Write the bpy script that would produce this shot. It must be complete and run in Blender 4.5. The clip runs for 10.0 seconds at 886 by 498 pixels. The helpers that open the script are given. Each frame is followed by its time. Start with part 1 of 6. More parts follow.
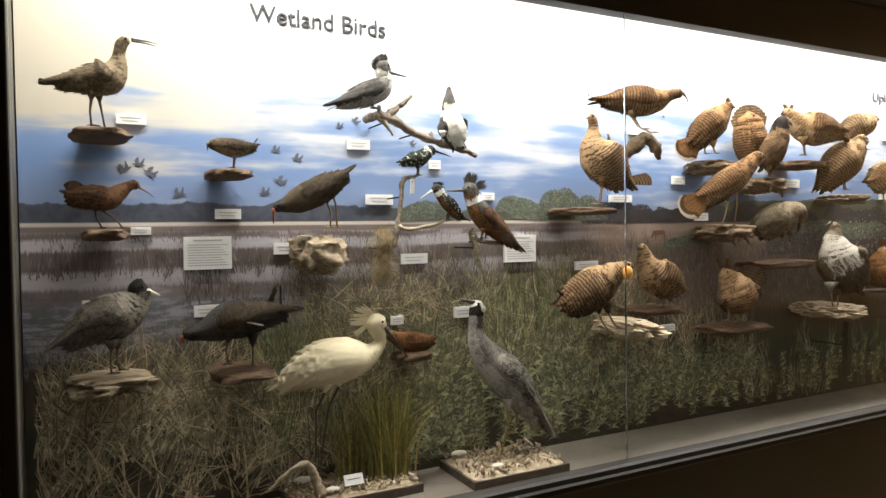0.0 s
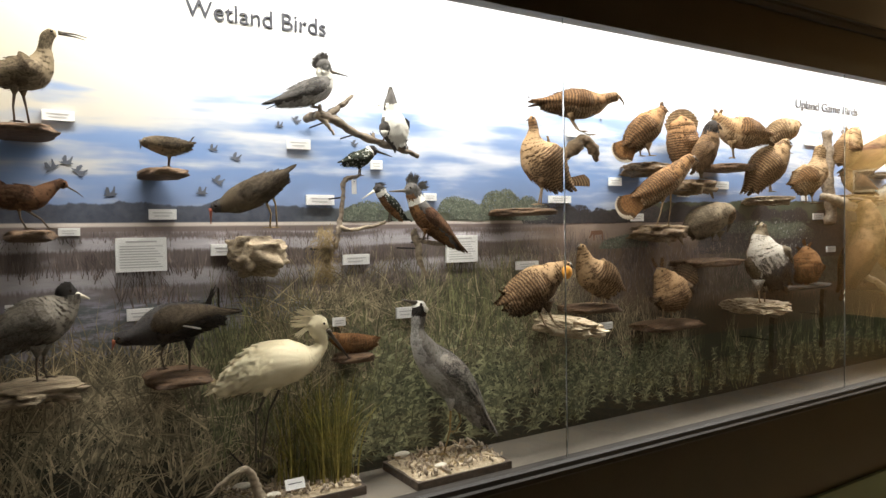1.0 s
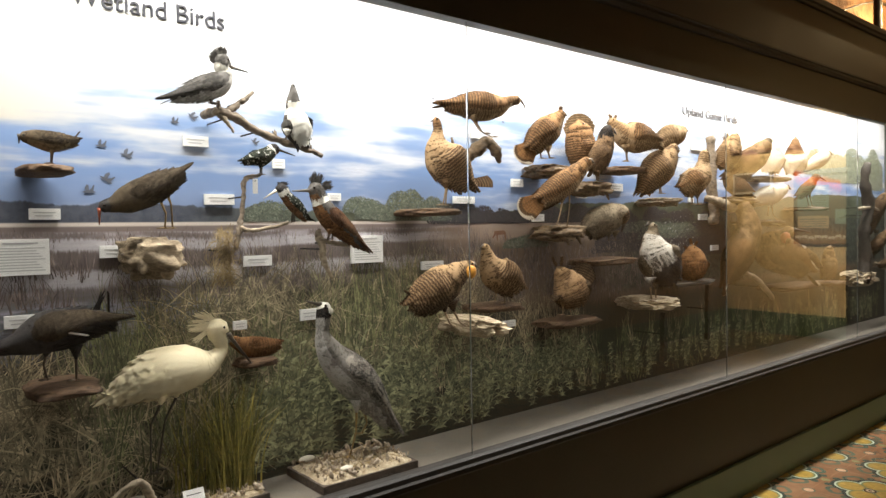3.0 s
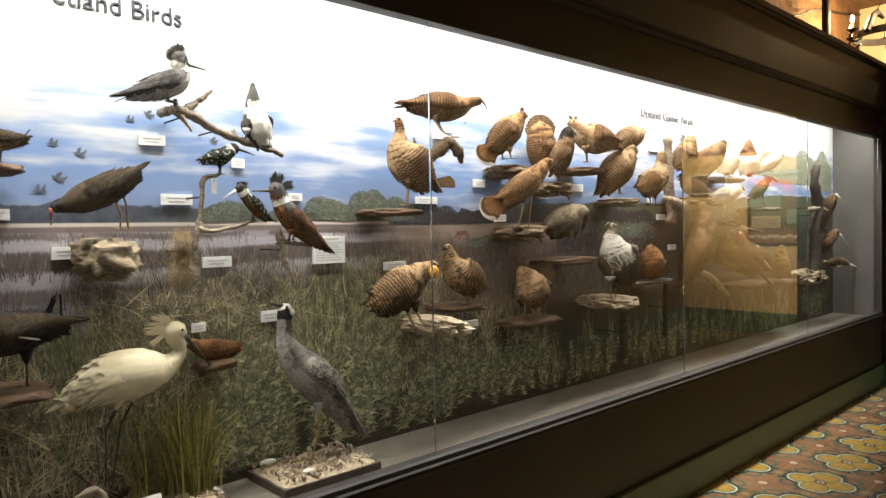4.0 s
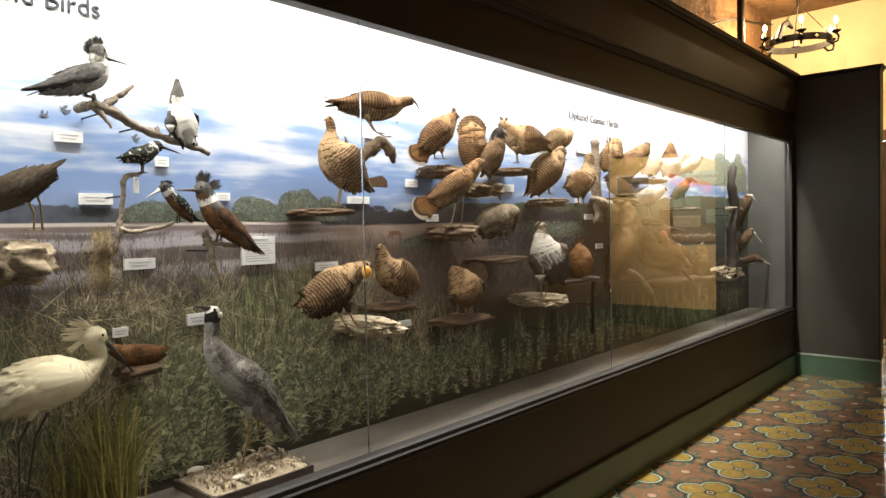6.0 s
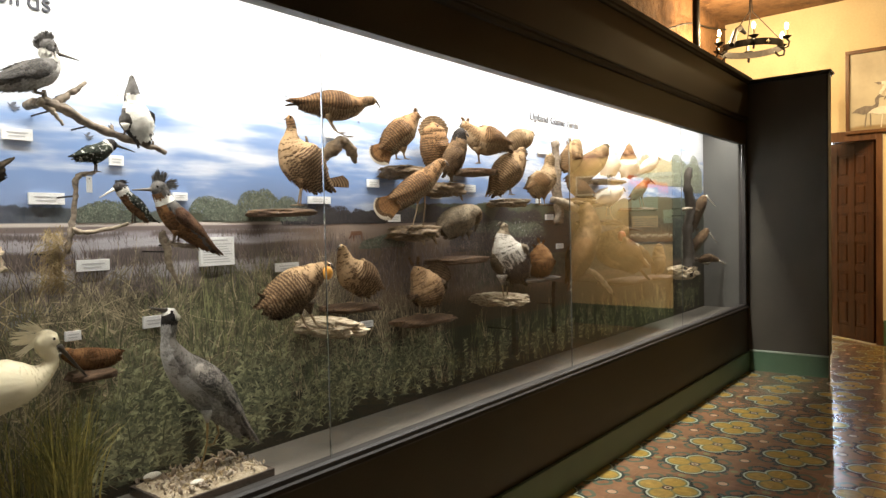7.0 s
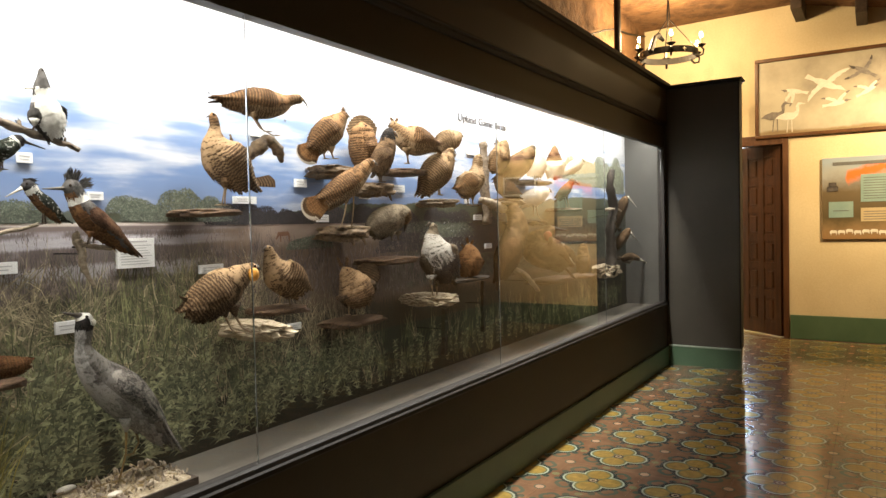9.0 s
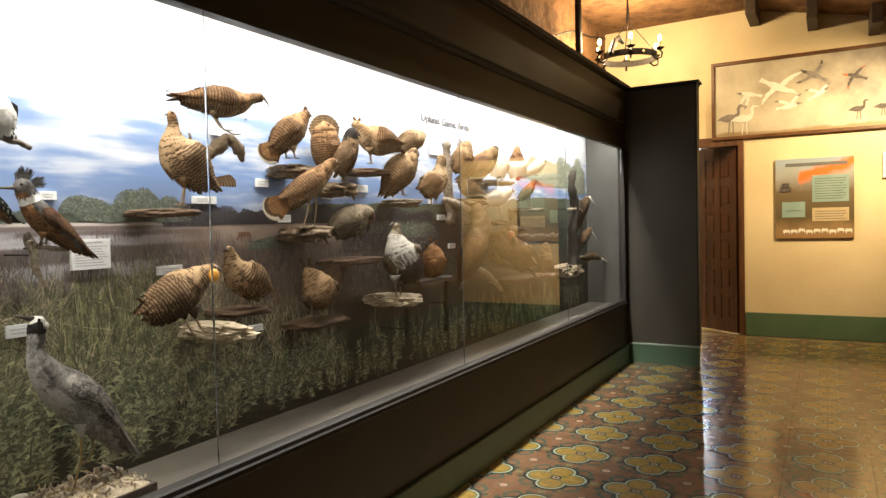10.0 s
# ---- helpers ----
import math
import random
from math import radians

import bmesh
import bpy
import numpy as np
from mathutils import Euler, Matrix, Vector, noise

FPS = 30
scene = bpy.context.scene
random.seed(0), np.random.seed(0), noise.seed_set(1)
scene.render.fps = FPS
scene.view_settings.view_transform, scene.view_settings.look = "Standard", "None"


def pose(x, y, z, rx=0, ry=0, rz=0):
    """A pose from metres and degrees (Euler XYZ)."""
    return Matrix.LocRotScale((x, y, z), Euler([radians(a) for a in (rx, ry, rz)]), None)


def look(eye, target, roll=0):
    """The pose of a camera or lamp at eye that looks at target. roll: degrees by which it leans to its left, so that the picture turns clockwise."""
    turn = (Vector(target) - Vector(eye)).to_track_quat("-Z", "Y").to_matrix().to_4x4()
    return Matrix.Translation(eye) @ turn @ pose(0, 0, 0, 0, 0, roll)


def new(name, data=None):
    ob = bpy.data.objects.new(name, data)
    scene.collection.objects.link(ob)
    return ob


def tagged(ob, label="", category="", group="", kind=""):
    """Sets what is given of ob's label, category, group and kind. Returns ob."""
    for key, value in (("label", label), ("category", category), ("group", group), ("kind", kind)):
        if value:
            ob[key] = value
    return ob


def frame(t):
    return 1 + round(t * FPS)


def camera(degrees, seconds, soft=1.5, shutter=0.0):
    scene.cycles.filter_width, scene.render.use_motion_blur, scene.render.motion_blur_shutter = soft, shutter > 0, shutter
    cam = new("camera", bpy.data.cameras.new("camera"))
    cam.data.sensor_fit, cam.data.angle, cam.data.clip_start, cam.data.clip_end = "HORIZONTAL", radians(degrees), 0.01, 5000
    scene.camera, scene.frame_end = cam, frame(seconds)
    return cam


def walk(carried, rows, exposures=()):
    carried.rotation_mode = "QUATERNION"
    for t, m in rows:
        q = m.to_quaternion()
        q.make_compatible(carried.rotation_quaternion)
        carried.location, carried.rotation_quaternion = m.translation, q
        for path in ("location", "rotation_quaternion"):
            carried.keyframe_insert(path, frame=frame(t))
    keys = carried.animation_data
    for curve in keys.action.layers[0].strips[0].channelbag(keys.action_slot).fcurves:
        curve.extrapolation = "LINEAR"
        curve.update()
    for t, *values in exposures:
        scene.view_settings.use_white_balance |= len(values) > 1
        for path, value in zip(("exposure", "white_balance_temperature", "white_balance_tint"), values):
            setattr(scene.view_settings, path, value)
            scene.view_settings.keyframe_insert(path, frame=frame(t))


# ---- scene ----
# The camera turns on the spot, 1.6 m above the floor; x runs along the case, y into it.
cam = camera(65.81, 10.0, soft=1.4)
EYE = (0.0, 0.0, 1.6)
TURN = [  # seconds, yaw, pitch, roll
    (0.0, -27.129, -1.513, 0.790),
    (0.5, -29.550, -1.540, 0.821),
    (1.0, -31.959, -1.541, 0.871),
    (1.5, -34.328, -1.562, 0.903),
    (2.0, -36.545, -1.591, 0.911),
    (2.5, -38.262, -1.622, 0.934),
    (4.0, -43.017, -1.678, 1.060),
    (4.5, -44.457, -1.699, 1.132),
    (5.0, -45.801, -1.720, 1.152),
    (5.5, -47.168, -1.765, 1.184),
    (7.0, -51.831, -1.843, 1.247),
    (7.5, -53.420, -1.874, 1.244),
    (8.0, -54.940, -1.906, 1.262),
    (8.5, -56.364, -1.927, 1.332),
    (9.0, -57.743, -1.955, 1.341),
    (9.5, -59.463, -2.001, 1.331),
    (10.0, -60.798, -2.025, 1.406)]
walk(cam, [(t, pose(*EYE, 90 + p, r, y)) for t, y, p, r in TURN])

# ---- light ----
world = bpy.data.worlds.new("world")
scene.world = world
world.use_nodes = True
world.node_tree.nodes["Background"].inputs[0].default_value = (1.0, 0.75, 0.5, 1)
world.node_tree.nodes["Background"].inputs[1].default_value = 0.01
scene.view_settings.exposure = 0.0

WARM = (1.0, 0.74, 0.40)


def area(name, m, sx, sy, watts, colour):
    data = bpy.data.lights.new(name, "AREA")
    data.shape, data.size, data.size_y, data.energy, data.color = "RECTANGLE", sx, sy, watts, colour
    ob = new(name, data)
    ob.matrix_world = m
    return ob


def bulb(name, at, watts, colour, radius=0.03):
    data = bpy.data.lights.new(name, "POINT")
    data.energy, data.color, data.shadow_soft_size = watts, colour, radius
    ob = new(name, data)
    ob.location = at
    return ob


# the tubes in the lamp box over the case
CASE_LIGHT = 46
BULB = 34
for k in range(4):
    tube_lamp = area("case_tube_light", pose(0.80 + 1.94 * k, 2.10, 2.70, -4), 1.88, 0.08, CASE_LIGHT, (1.0, 0.98, 0.93))
    tube_lamp.data.spread = radians(160)

# ---- materials ----


class Tree:
    """Short ways to write a node material."""

    def __init__(self, name):
        self.mat = bpy.data.materials.new(name)
        self.mat.use_nodes = True
        self.t = self.mat.node_tree
        self.bsdf = self.t.nodes["Principled BSDF"]

    def put(self, node, key, value):
        if value is None:
            return
        sock = node.inputs[key]
        if isinstance(value, bpy.types.NodeSocket):
            self.t.links.new(value, sock)
        elif isinstance(value, tuple) and len(value) == 3 and sock.type == "RGBA":
            sock.default_value = (*value, 1)
        else:
            sock.default_value = value

    def node(self, kind, out=0, **ins):
        n = self.t.nodes.new(kind)
        for k, v in ins.items():
            self.put(n, k.replace("_", " "), v)
        return n.outputs[out]

    def math(self, op, a, b=None, c=None):
        n = self.t.nodes.new("ShaderNodeMath")
        n.operation = op
        for k, v in enumerate((a, b, c)):
            self.put(n, k, v)
        return n.outputs[0]

    def noise(self, vec, scale, detail=4.0, rough=0.55, out=0):
        return self.node("ShaderNodeTexNoise", out, Vector=vec, Scale=scale, Detail=detail, Roughness=rough)

    def coords(self):
        return self.node("ShaderNodeTexCoord", 3)

    def where(self):
        return self.node("ShaderNodeNewGeometry", 0)

    def island(self):
        return self.node("ShaderNodeNewGeometry", 8)

    def xyz(self, vec):
        n = self.t.nodes.new("ShaderNodeSeparateXYZ")
        self.put(n, 0, vec)
        return n.outputs

    def vec(self, x, y, z):
        n = self.t.nodes.new("ShaderNodeCombineXYZ")
        for k, v in enumerate((x, y, z)):
            self.put(n, k, v)
        return n.outputs[0]

    def scaled(self, vec, s):
        n = self.t.nodes.new("ShaderNodeVectorMath")
        n.operation = "MULTIPLY"
        self.put(n, 0, vec)
        self.put(n, 1, s)
        return n.outputs[0]

    def ramp(self, fac, stops, smooth=False):
        n = self.t.nodes.new("ShaderNodeValToRGB")
        n.color_ramp.interpolation = "EASE" if smooth else "LINEAR"
        els = n.color_ramp.elements
        while len(els) < len(stops):
            els.new(0.5)
        for e, (pos, col) in zip(els, stops):
            e.position = pos
            e.color = (col, col, col, 1) if isinstance(col, (int, float)) else (*col, 1)
        self.put(n, 0, fac)
        return n.outputs[0]

    def mix(self, fac, a, b, mode="MIX"):
        n = self.t.nodes.new("ShaderNodeMix")
        n.data_type, n.blend_type = "RGBA", mode
        self.put(n, 0, fac)
        self.put(n, 6, a)
        self.put(n, 7, b)
        return n.outputs[2]

    def step(self, value, edge, soft=0.01):
        """0 below the edge, 1 above it."""
        n = self.t.nodes.new("ShaderNodeMapRange")
        n.interpolation_type = "SMOOTHSTEP"
        self.put(n, 0, value)
        self.put(n, 1, edge - soft)
        self.put(n, 2, edge + soft)
        return n.outputs[0]

    def done(self, colour=None, rough=0.6, metal=0.0, bump=None, depth=0.002, **more):
        self.put(self.bsdf, "Base Color", colour)
        self.put(self.bsdf, "Roughness", rough)
        self.put(self.bsdf, "Metallic", metal)
        for k, v in more.items():
            self.put(self.bsdf, k.replace("_", " "), v)
        if bump is not None:
            self.put(self.bsdf, "Normal", self.node("ShaderNodeBump", Height=bump, Distance=depth, Strength=1.0))
        return self.mat


def surface(name, a, b, scale=8.0, rough=0.6, fine=90.0, depth=0.001, metal=0.0, stretch=(1, 1, 1), spread=0.12):
    """Two colours over large and fine variation."""
    t = Tree(name)
    p = t.scaled(t.coords(), stretch)
    big, small = t.noise(p, scale, 3.0), t.noise(p, fine, 3.0)
    f = t.math("ADD", t.math("MULTIPLY", big, 0.65), t.math("MULTIPLY", small, 0.35))
    col = t.ramp(f, [(0.5 - spread, a), (0.5 + spread, b)])
    r = t.math("ADD", rough - 0.08, t.math("MULTIPLY", big, 0.16))
    return t.done(col, r, metal, small, depth)


def glowing(name, colour, strength):
    t = Tree(name)
    return t.done((0.9, 0.85, 0.75), 0.3, Emission_Color=colour, Emission_Strength=strength)


M_case = surface("dark_case_paint", (0.042, 0.036, 0.023), (0.058, 0.050, 0.032), 1.5, 0.55, 160, 0.0004)
M_pier = surface("dark_partition_paint", (0.060, 0.051, 0.036), (0.080, 0.068, 0.049), 1.5, 0.55, 160, 0.0004)
M_mould = surface("dark_moulding", (0.014, 0.011, 0.008), (0.024, 0.018, 0.013), 6, 0.62, 120, 0.0003)
M_green = surface("green_skirting_paint", (0.075, 0.135, 0.075), (0.10, 0.17, 0.095), 3, 0.45, 120, 0.0004)
M_edge = surface("pale_green_edge", (0.30, 0.36, 0.27), (0.36, 0.42, 0.33), 5, 0.5)
M_ledge = surface("grey_ledge_laminate", (0.145, 0.125, 0.098), (0.185, 0.162, 0.128), 2, 0.55, 200, 0.0003)
M_inner = surface("grey_end_panel", (0.095, 0.09, 0.08), (0.125, 0.12, 0.105), 2, 0.6, 150, 0.0003)
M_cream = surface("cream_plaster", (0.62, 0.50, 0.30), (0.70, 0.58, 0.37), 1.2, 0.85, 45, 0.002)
# plaster darkened in its colour so the wall's reflection in the glass stays dim
M_dim_plaster = surface("dimmed_tan_plaster", (0.20, 0.15, 0.085), (0.26, 0.195, 0.115), 1.2, 0.85, 45, 0.002)
M_lampbox = surface("white_lamp_box", (0.75, 0.75, 0.73), (0.82, 0.82, 0.8), 3, 0.6)
M_dark = surface("dark_iron", (0.012, 0.010, 0.009), (0.03, 0.024, 0.02), 14, 0.5, 120, 0.001, 0.7)
M_wood = surface("oiled_door_wood", (0.06, 0.024, 0.009), (0.125, 0.052, 0.019), 3, 0.42, 30, 0.0015, 0, (6, 6, 0.6))
M_beam = surface("dark_beam_wood", (0.03, 0.018, 0.011), (0.065, 0.04, 0.024), 4, 0.7, 60, 0.003, 0, (1, 5, 5))
M_card = surface("white_card", (0.74, 0.73, 0.69), (0.80, 0.79, 0.75), 3, 0.6)
M_faint = surface("faint_card_ink", (0.40, 0.39, 0.37), (0.48, 0.47, 0.45), 9, 0.7)
# dark sign letter lightened to grey: the glare over it is in the colour
M_glare_letter = surface("glare_sign_letter", (0.10, 0.10, 0.105), (0.14, 0.14, 0.145), 9, 0.5)
M_ink = surface("grey_ink", (0.10, 0.10, 0.10), (0.14, 0.14, 0.14), 9, 0.7)
M_letter = surface("dark_sign_letter", (0.02, 0.021, 0.03), (0.035, 0.037, 0.045), 9, 0.45)
M_frame = surface("picture_frame_wood", (0.07, 0.028, 0.009), (0.14, 0.06, 0.02), 4, 0.4, 40, 0.001)


def glass_pane():
    t = Tree("clear_glass")
    return t.done((1, 1, 1), 0.0, Transmission_Weight=1.0, IOR=1.46)


M_glass = glass_pane()


def stone_wall():
    """Rough brown plaster over stone, on the upper wall and the ceiling."""
    t = Tree("rough_brown_plaster")
    p = t.where()
    big, mid = t.noise(p, 3.0, 6.0, 0.65), t.noise(p, 14.0, 5.0, 0.6)
    v = t.node("ShaderNodeTexVoronoi", 0, Vector=p, Scale=5.0)
    h = t.math("ADD", big, t.math("MULTIPLY", mid, 0.5))
    h = t.math("ADD", h, t.math("MULTIPLY", v, 0.35))
    col = t.ramp(h, [(0.45, (0.04, 0.018, 0.007)), (0.8, (0.11, 0.05, 0.018)), (1.05, (0.18, 0.09, 0.036))])
    return t.done(col, 0.9, 0.0, h, 0.05)


M_stone = stone_wall()

TILE = 0.248
CELL = 2 * TILE
TX, TY = 4.025, 1.483  # the middle of one four-petal motif


def cement_tile():
    """Four-petal motif over two by two tiles, worn and waxed."""
    t = Tree("patterned_cement_tile")
    p = t.where()
    wob = t.noise(p, 60.0, 2.0)
    x, y, _ = t.xyz(p)
    cells = []
    for v, o in ((x, TX), (y, TY)):
        u = t.math("FRACT", t.math("ADD", t.math("DIVIDE", t.math("SUBTRACT", v, o), CELL), 20.5))
        cells.append(t.math("ABSOLUTE", t.math("SUBTRACT", u, 0.5)))
    a, b = t.math("MAXIMUM", *cells), t.math("MINIMUM", *cells)
    # distance to the nearest petal's middle, to the motif's middle and to the cell's corner
    def far(u0, v0):
        du, dv = t.math("SUBTRACT", a, u0), t.math("SUBTRACT", b, v0)
        return t.math("SQRT", t.math("ADD", t.math("MULTIPLY", du, du), t.math("MULTIPLY", dv, dv)))
    d = t.math("ADD", far(0.208, 0.0), t.math("MULTIPLY", t.math("SUBTRACT", wob, 0.5), 0.02))
    c = far(0.0, 0.0)
    k = far(0.5, 0.5)
    side = far(0.5, 0.0)
    red = t.ramp(t.noise(p, 9.0, 4.0), [(0.35, (0.195, 0.098, 0.052)), (0.65, (0.287, 0.149, 0.080))])
    # scrolled leaves in dark green round each flower, a few in the corners
    lobes = t.math("ABSOLUTE", t.math("SUBTRACT", far(0.30, 0.26), 0.075))
    col = t.mix(t.step(lobes, 0.026, 0.008), (0.086, 0.115, 0.080), red)
    col = t.mix(t.step(far(0.42, 0.13), 0.045, 0.008), (0.069, 0.098, 0.069), col)
    col = t.mix(t.step(side, 0.05, 0.006), (0.230, 0.218, 0.103), col)
    col = t.mix(t.step(d, 0.222, 0.012), (0.034, 0.052, 0.046), col)
    col = t.mix(t.step(d, 0.182, 0.005), (0.505, 0.563, 0.425), col)
    col = t.mix(t.step(d, 0.160, 0.005), (0.138, 0.172, 0.086), col)
    gold = t.ramp(t.noise(p, 22.0, 3.0), [(0.3, (0.310, 0.207, 0.046)), (0.7, (0.482, 0.310, 0.069))])
    col = t.mix(t.step(d, 0.138, 0.02), gold, col)
    col = t.mix(t.step(c, 0.070, 0.006), (0.103, 0.040, 0.023), col)
    col = t.mix(t.step(c, 0.045, 0.006), (0.482, 0.413, 0.276), col)
    col = t.mix(t.step(c, 0.022, 0.005), (0.103, 0.040, 0.023), col)
    col = t.mix(t.step(k, 0.075, 0.006), (0.086, 0.115, 0.080), col)
    col = t.mix(t.step(k, 0.055, 0.006), (0.574, 0.356, 0.230), col)
    wear = t.noise(p, 2.3, 5.0, 0.6)
    col = t.mix(t.ramp(wear, [(0.4, 0.0), (0.8, 0.35)]), col, (0.344, 0.241, 0.138))
    rough = t.ramp(t.noise(p, 5.0, 4.0), [(0.3, 0.07), (0.7, 0.19)])
    return t.done(col, rough, 0.0, t.noise(p, 7.0, 3.0), 0.0012, Coat_Weight=0.25, Coat_Roughness=0.2)


M_tile = cement_tile()
M_grout = surface("floor_grout", (0.10, 0.07, 0.045), (0.14, 0.10, 0.07), 12, 0.8)

# ---- building helpers ----


def finish(name, bm, material, parent=None, smooth=False):
    me = bpy.data.meshes.new(name)
    bm.to_mesh(me)
    bm.free()
    for m in material if isinstance(material, (list, tuple)) else [material]:
        me.materials.append(m)
    if smooth:
        for f in me.polygons:
            f.use_smooth = True
    ob = new(name, me)
    if parent is not None:
        ob.parent = parent
    return ob


def part(name, bm, material, parent, label="", smooth=False):
    ob = finish(name, bm, material, parent, smooth)
    return tagged(ob, label) if label else ob


def thing(name, label, category, group="", m=None):
    ob = new(name)
    ob.empty_display_size = 0.05
    if m is not None:
        ob.matrix_basis = m
    return tagged(ob, label, category, group)


def boxes(*spans, bevel=0.0):
    """A bmesh of boxes, each (x0, x1, y0, y1, z0, z1)."""
    bm = bmesh.new()
    for x0, x1, y0, y1, z0, z1 in spans:
        m = Matrix.LocRotScale(((x0 + x1) / 2, (y0 + y1) / 2, (z0 + z1) / 2), None, (x1 - x0, y1 - y0, z1 - z0))
        bmesh.ops.create_cube(bm, size=1, matrix=m)
    if bevel:
        bmesh.ops.bevel(bm, geom=bm.edges[:], offset=bevel, segments=2, affect="EDGES", profile=0.6)
    return bm


def moulding(x0, x1, y, z, profile):
    """A strip along x: profile points (out towards -y, up)."""
    bm = bmesh.new()
    ends = [[bm.verts.new((x, y - o, z + u)) for o, u in profile] for x in (x0, x1)]
    n = len(profile)
    for k in range(n):
        bm.faces.new((ends[0][k], ends[0][(k + 1) % n], ends[1][(k + 1) % n], ends[1][k]))
    bm.faces.new(ends[0][::-1])
    bm.faces.new(ends[1])
    bmesh.ops.recalc_face_normals(bm, faces=bm.faces[:])
    return bm


def tube(bm, pts, radii, sides=8, cap=True):
    """Skin a line of points with rings."""
    pts = [Vector(p) for p in pts]
    rings, side = [], None
    for k, p in enumerate(pts):
        way = (pts[min(k + 1, len(pts) - 1)] - pts[max(k - 1, 0)]).normalized()
        if side is None:
            side = way.orthogonal().normalized()
        side = (side - way * side.dot(way)).normalized()
        up = way.cross(side)
        r = radii[k] if isinstance(radii, (list, tuple)) else radii
        rings.append([bm.verts.new(p + (side * math.cos(a) + up * math.sin(a)) * r) for a in (2 * math.pi * j / sides for j in range(sides))])
    for a, b in zip(rings, rings[1:]):
        for j in range(sides):
            bm.faces.new((a[j], a[(j + 1) % sides], b[(j + 1) % sides], b[j]))
    if cap:
        bm.faces.new(rings[0][::-1])
        bm.faces.new(rings[-1])
    return rings


# ---- the place ----
GY = 1.9692      # the glass
BACK = 2.4    # the painted backdrop
X0, X1 = -0.1723, 7.6062
SILL, HEAD = 0.7175, 2.4
LEDGE = 0.6708
FAR = 10.0923
OPP = -1.3169
NEAR = -3.9385

wall = tagged(finish("wall_far", boxes((FAR, FAR + 0.2462, OPP - 0.2462, 1.03, 0, 4.8), (FAR, FAR + 0.2462, 1.03, 2.8923, 2.6585, 4.8), (FAR, FAR + 0.2462, 2.35, 2.8923, 0, 2.6585)), M_cream), "cream plaster wall lit by warm lamps", "wall", kind="structure")
part("skirting", boxes((FAR - 0.0246, FAR + 0.0123, OPP, 0.955, 0, 0.3138), bevel=0.0049), M_green, wall, "green painted skirting")
wall = tagged(finish("wall_opposite", boxes((NEAR, FAR, OPP - 0.2462, OPP, 0, 4.8)), M_dim_plaster), "tan plaster wall, darkened to dim its reflection", "wall", kind="structure")
part("skirting", boxes((NEAR, FAR - 0.0246, OPP, OPP + 0.0246, 0, 0.3138), bevel=0.0049), M_green, wall, "green painted skirting")
tagged(finish("wall_behind_case", boxes((NEAR, FAR, 2.8308, 3.0769, 0, 4.8)), M_stone), "rough brown plastered stone wall", "wall", kind="structure")
tagged(finish("wall_near", boxes((NEAR - 0.2462, NEAR, OPP - 0.2462, 3.0769, 0, 4.8)), M_cream), "cream plaster wall", "wall", kind="structure")


def ceiling():
    bm = bmesh.new()
    ridge = [(NEAR, 3.0769, 4.3323), (FAR + 0.2462, 3.0769, 4.3323), (FAR + 0.2462, 0.9231, 4.3692), (NEAR, 0.9231, 4.3692), (FAR + 0.2462, OPP - 0.2462, 3.8154), (NEAR, OPP - 0.2462, 3.8154)]
    v = [bm.verts.new(p) for p in ridge]
    bm.faces.new((v[0], v[1], v[2], v[3]))
    bm.faces.new((v[3], v[2], v[4], v[5]))
    ret = bmesh.ops.extrude_face_region(bm, geom=bm.faces[:])
    bmesh.ops.translate(bm, verts=[g for g in ret["geom"] if isinstance(g, bmesh.types.BMVert)], vec=(0, 0, 0.3692))
    bmesh.ops.recalc_face_normals(bm, faces=bm.faces[:])
    return bm


tagged(finish("ceiling", ceiling(), M_stone), "rough brown ceiling under dark beams", "ceiling", kind="structure")
for y in (0.8123, 0.1354, -0.5292, -1.1938):
    top = 4.369 - 0.245 * (0.923 - y)
    tagged(finish("ceiling_beam", boxes((FAR - 0.6769, FAR, y - 0.0615, y + 0.0615, top - 0.2092, top + 0.0246), bevel=0.0098), M_beam), "dark wooden ceiling beam", "beam", "ceiling beams")

# ---- display case ----
case = thing("display_case", "long dark brown built-in display case with glass front", "display case")
part("front_panel", boxes((-0.7385, X1 + 0.1354, GY - 0.0025, GY + 0.0615, 0.0, SILL - 0.0554)), M_case, case)
part("header_panel", boxes((-0.7385, X1 + 0.1354, GY - 0.0025, GY + 0.0615, HEAD, 2.6708)), M_case, case)
part("upper_panel", boxes((-0.7385, X1 + 0.1354, GY - 0.0246, GY + 0.0492, 2.6708, 3.04)), M_case, case)
part("side_post", boxes((-0.7385, X0, GY - 0.0025, GY + 0.0615, SILL - 0.0554, HEAD)), M_case, case)
part("side_post", boxes((X1 + 0.0246, X1 + 0.1354, GY - 0.0025, GY + 0.0615, SILL - 0.0554, HEAD)), M_case, case)
part("skirting", boxes((-0.7385, X1 + 0.1354, GY - 0.0271, GY - 0.0025, 0.0, 0.2031), bevel=0.0049), M_green, case, "dim green skirting")
part("sill_moulding", moulding(-0.2462, X1 + 0.1108, GY + 0.0369, SILL - 0.0591, [(0, 0), (0.0554, 0), (0.064, 0.0098), (0.064, 0.0271), (0.0566, 0.0345), (0.0542, 0.0517), (0.0443, 0.0591), (0, 0.0591)]), M_mould, case)
part("edge_moulding", boxes((X1, X1 + 0.0369, GY - 0.0246, GY + 0.0492, SILL, HEAD), bevel=0.0049), M_mould, case)
part("edge_moulding", boxes((X0 - 0.0369, X0, GY - 0.0246, GY + 0.0492, SILL, HEAD), bevel=0.0049), M_mould, case)
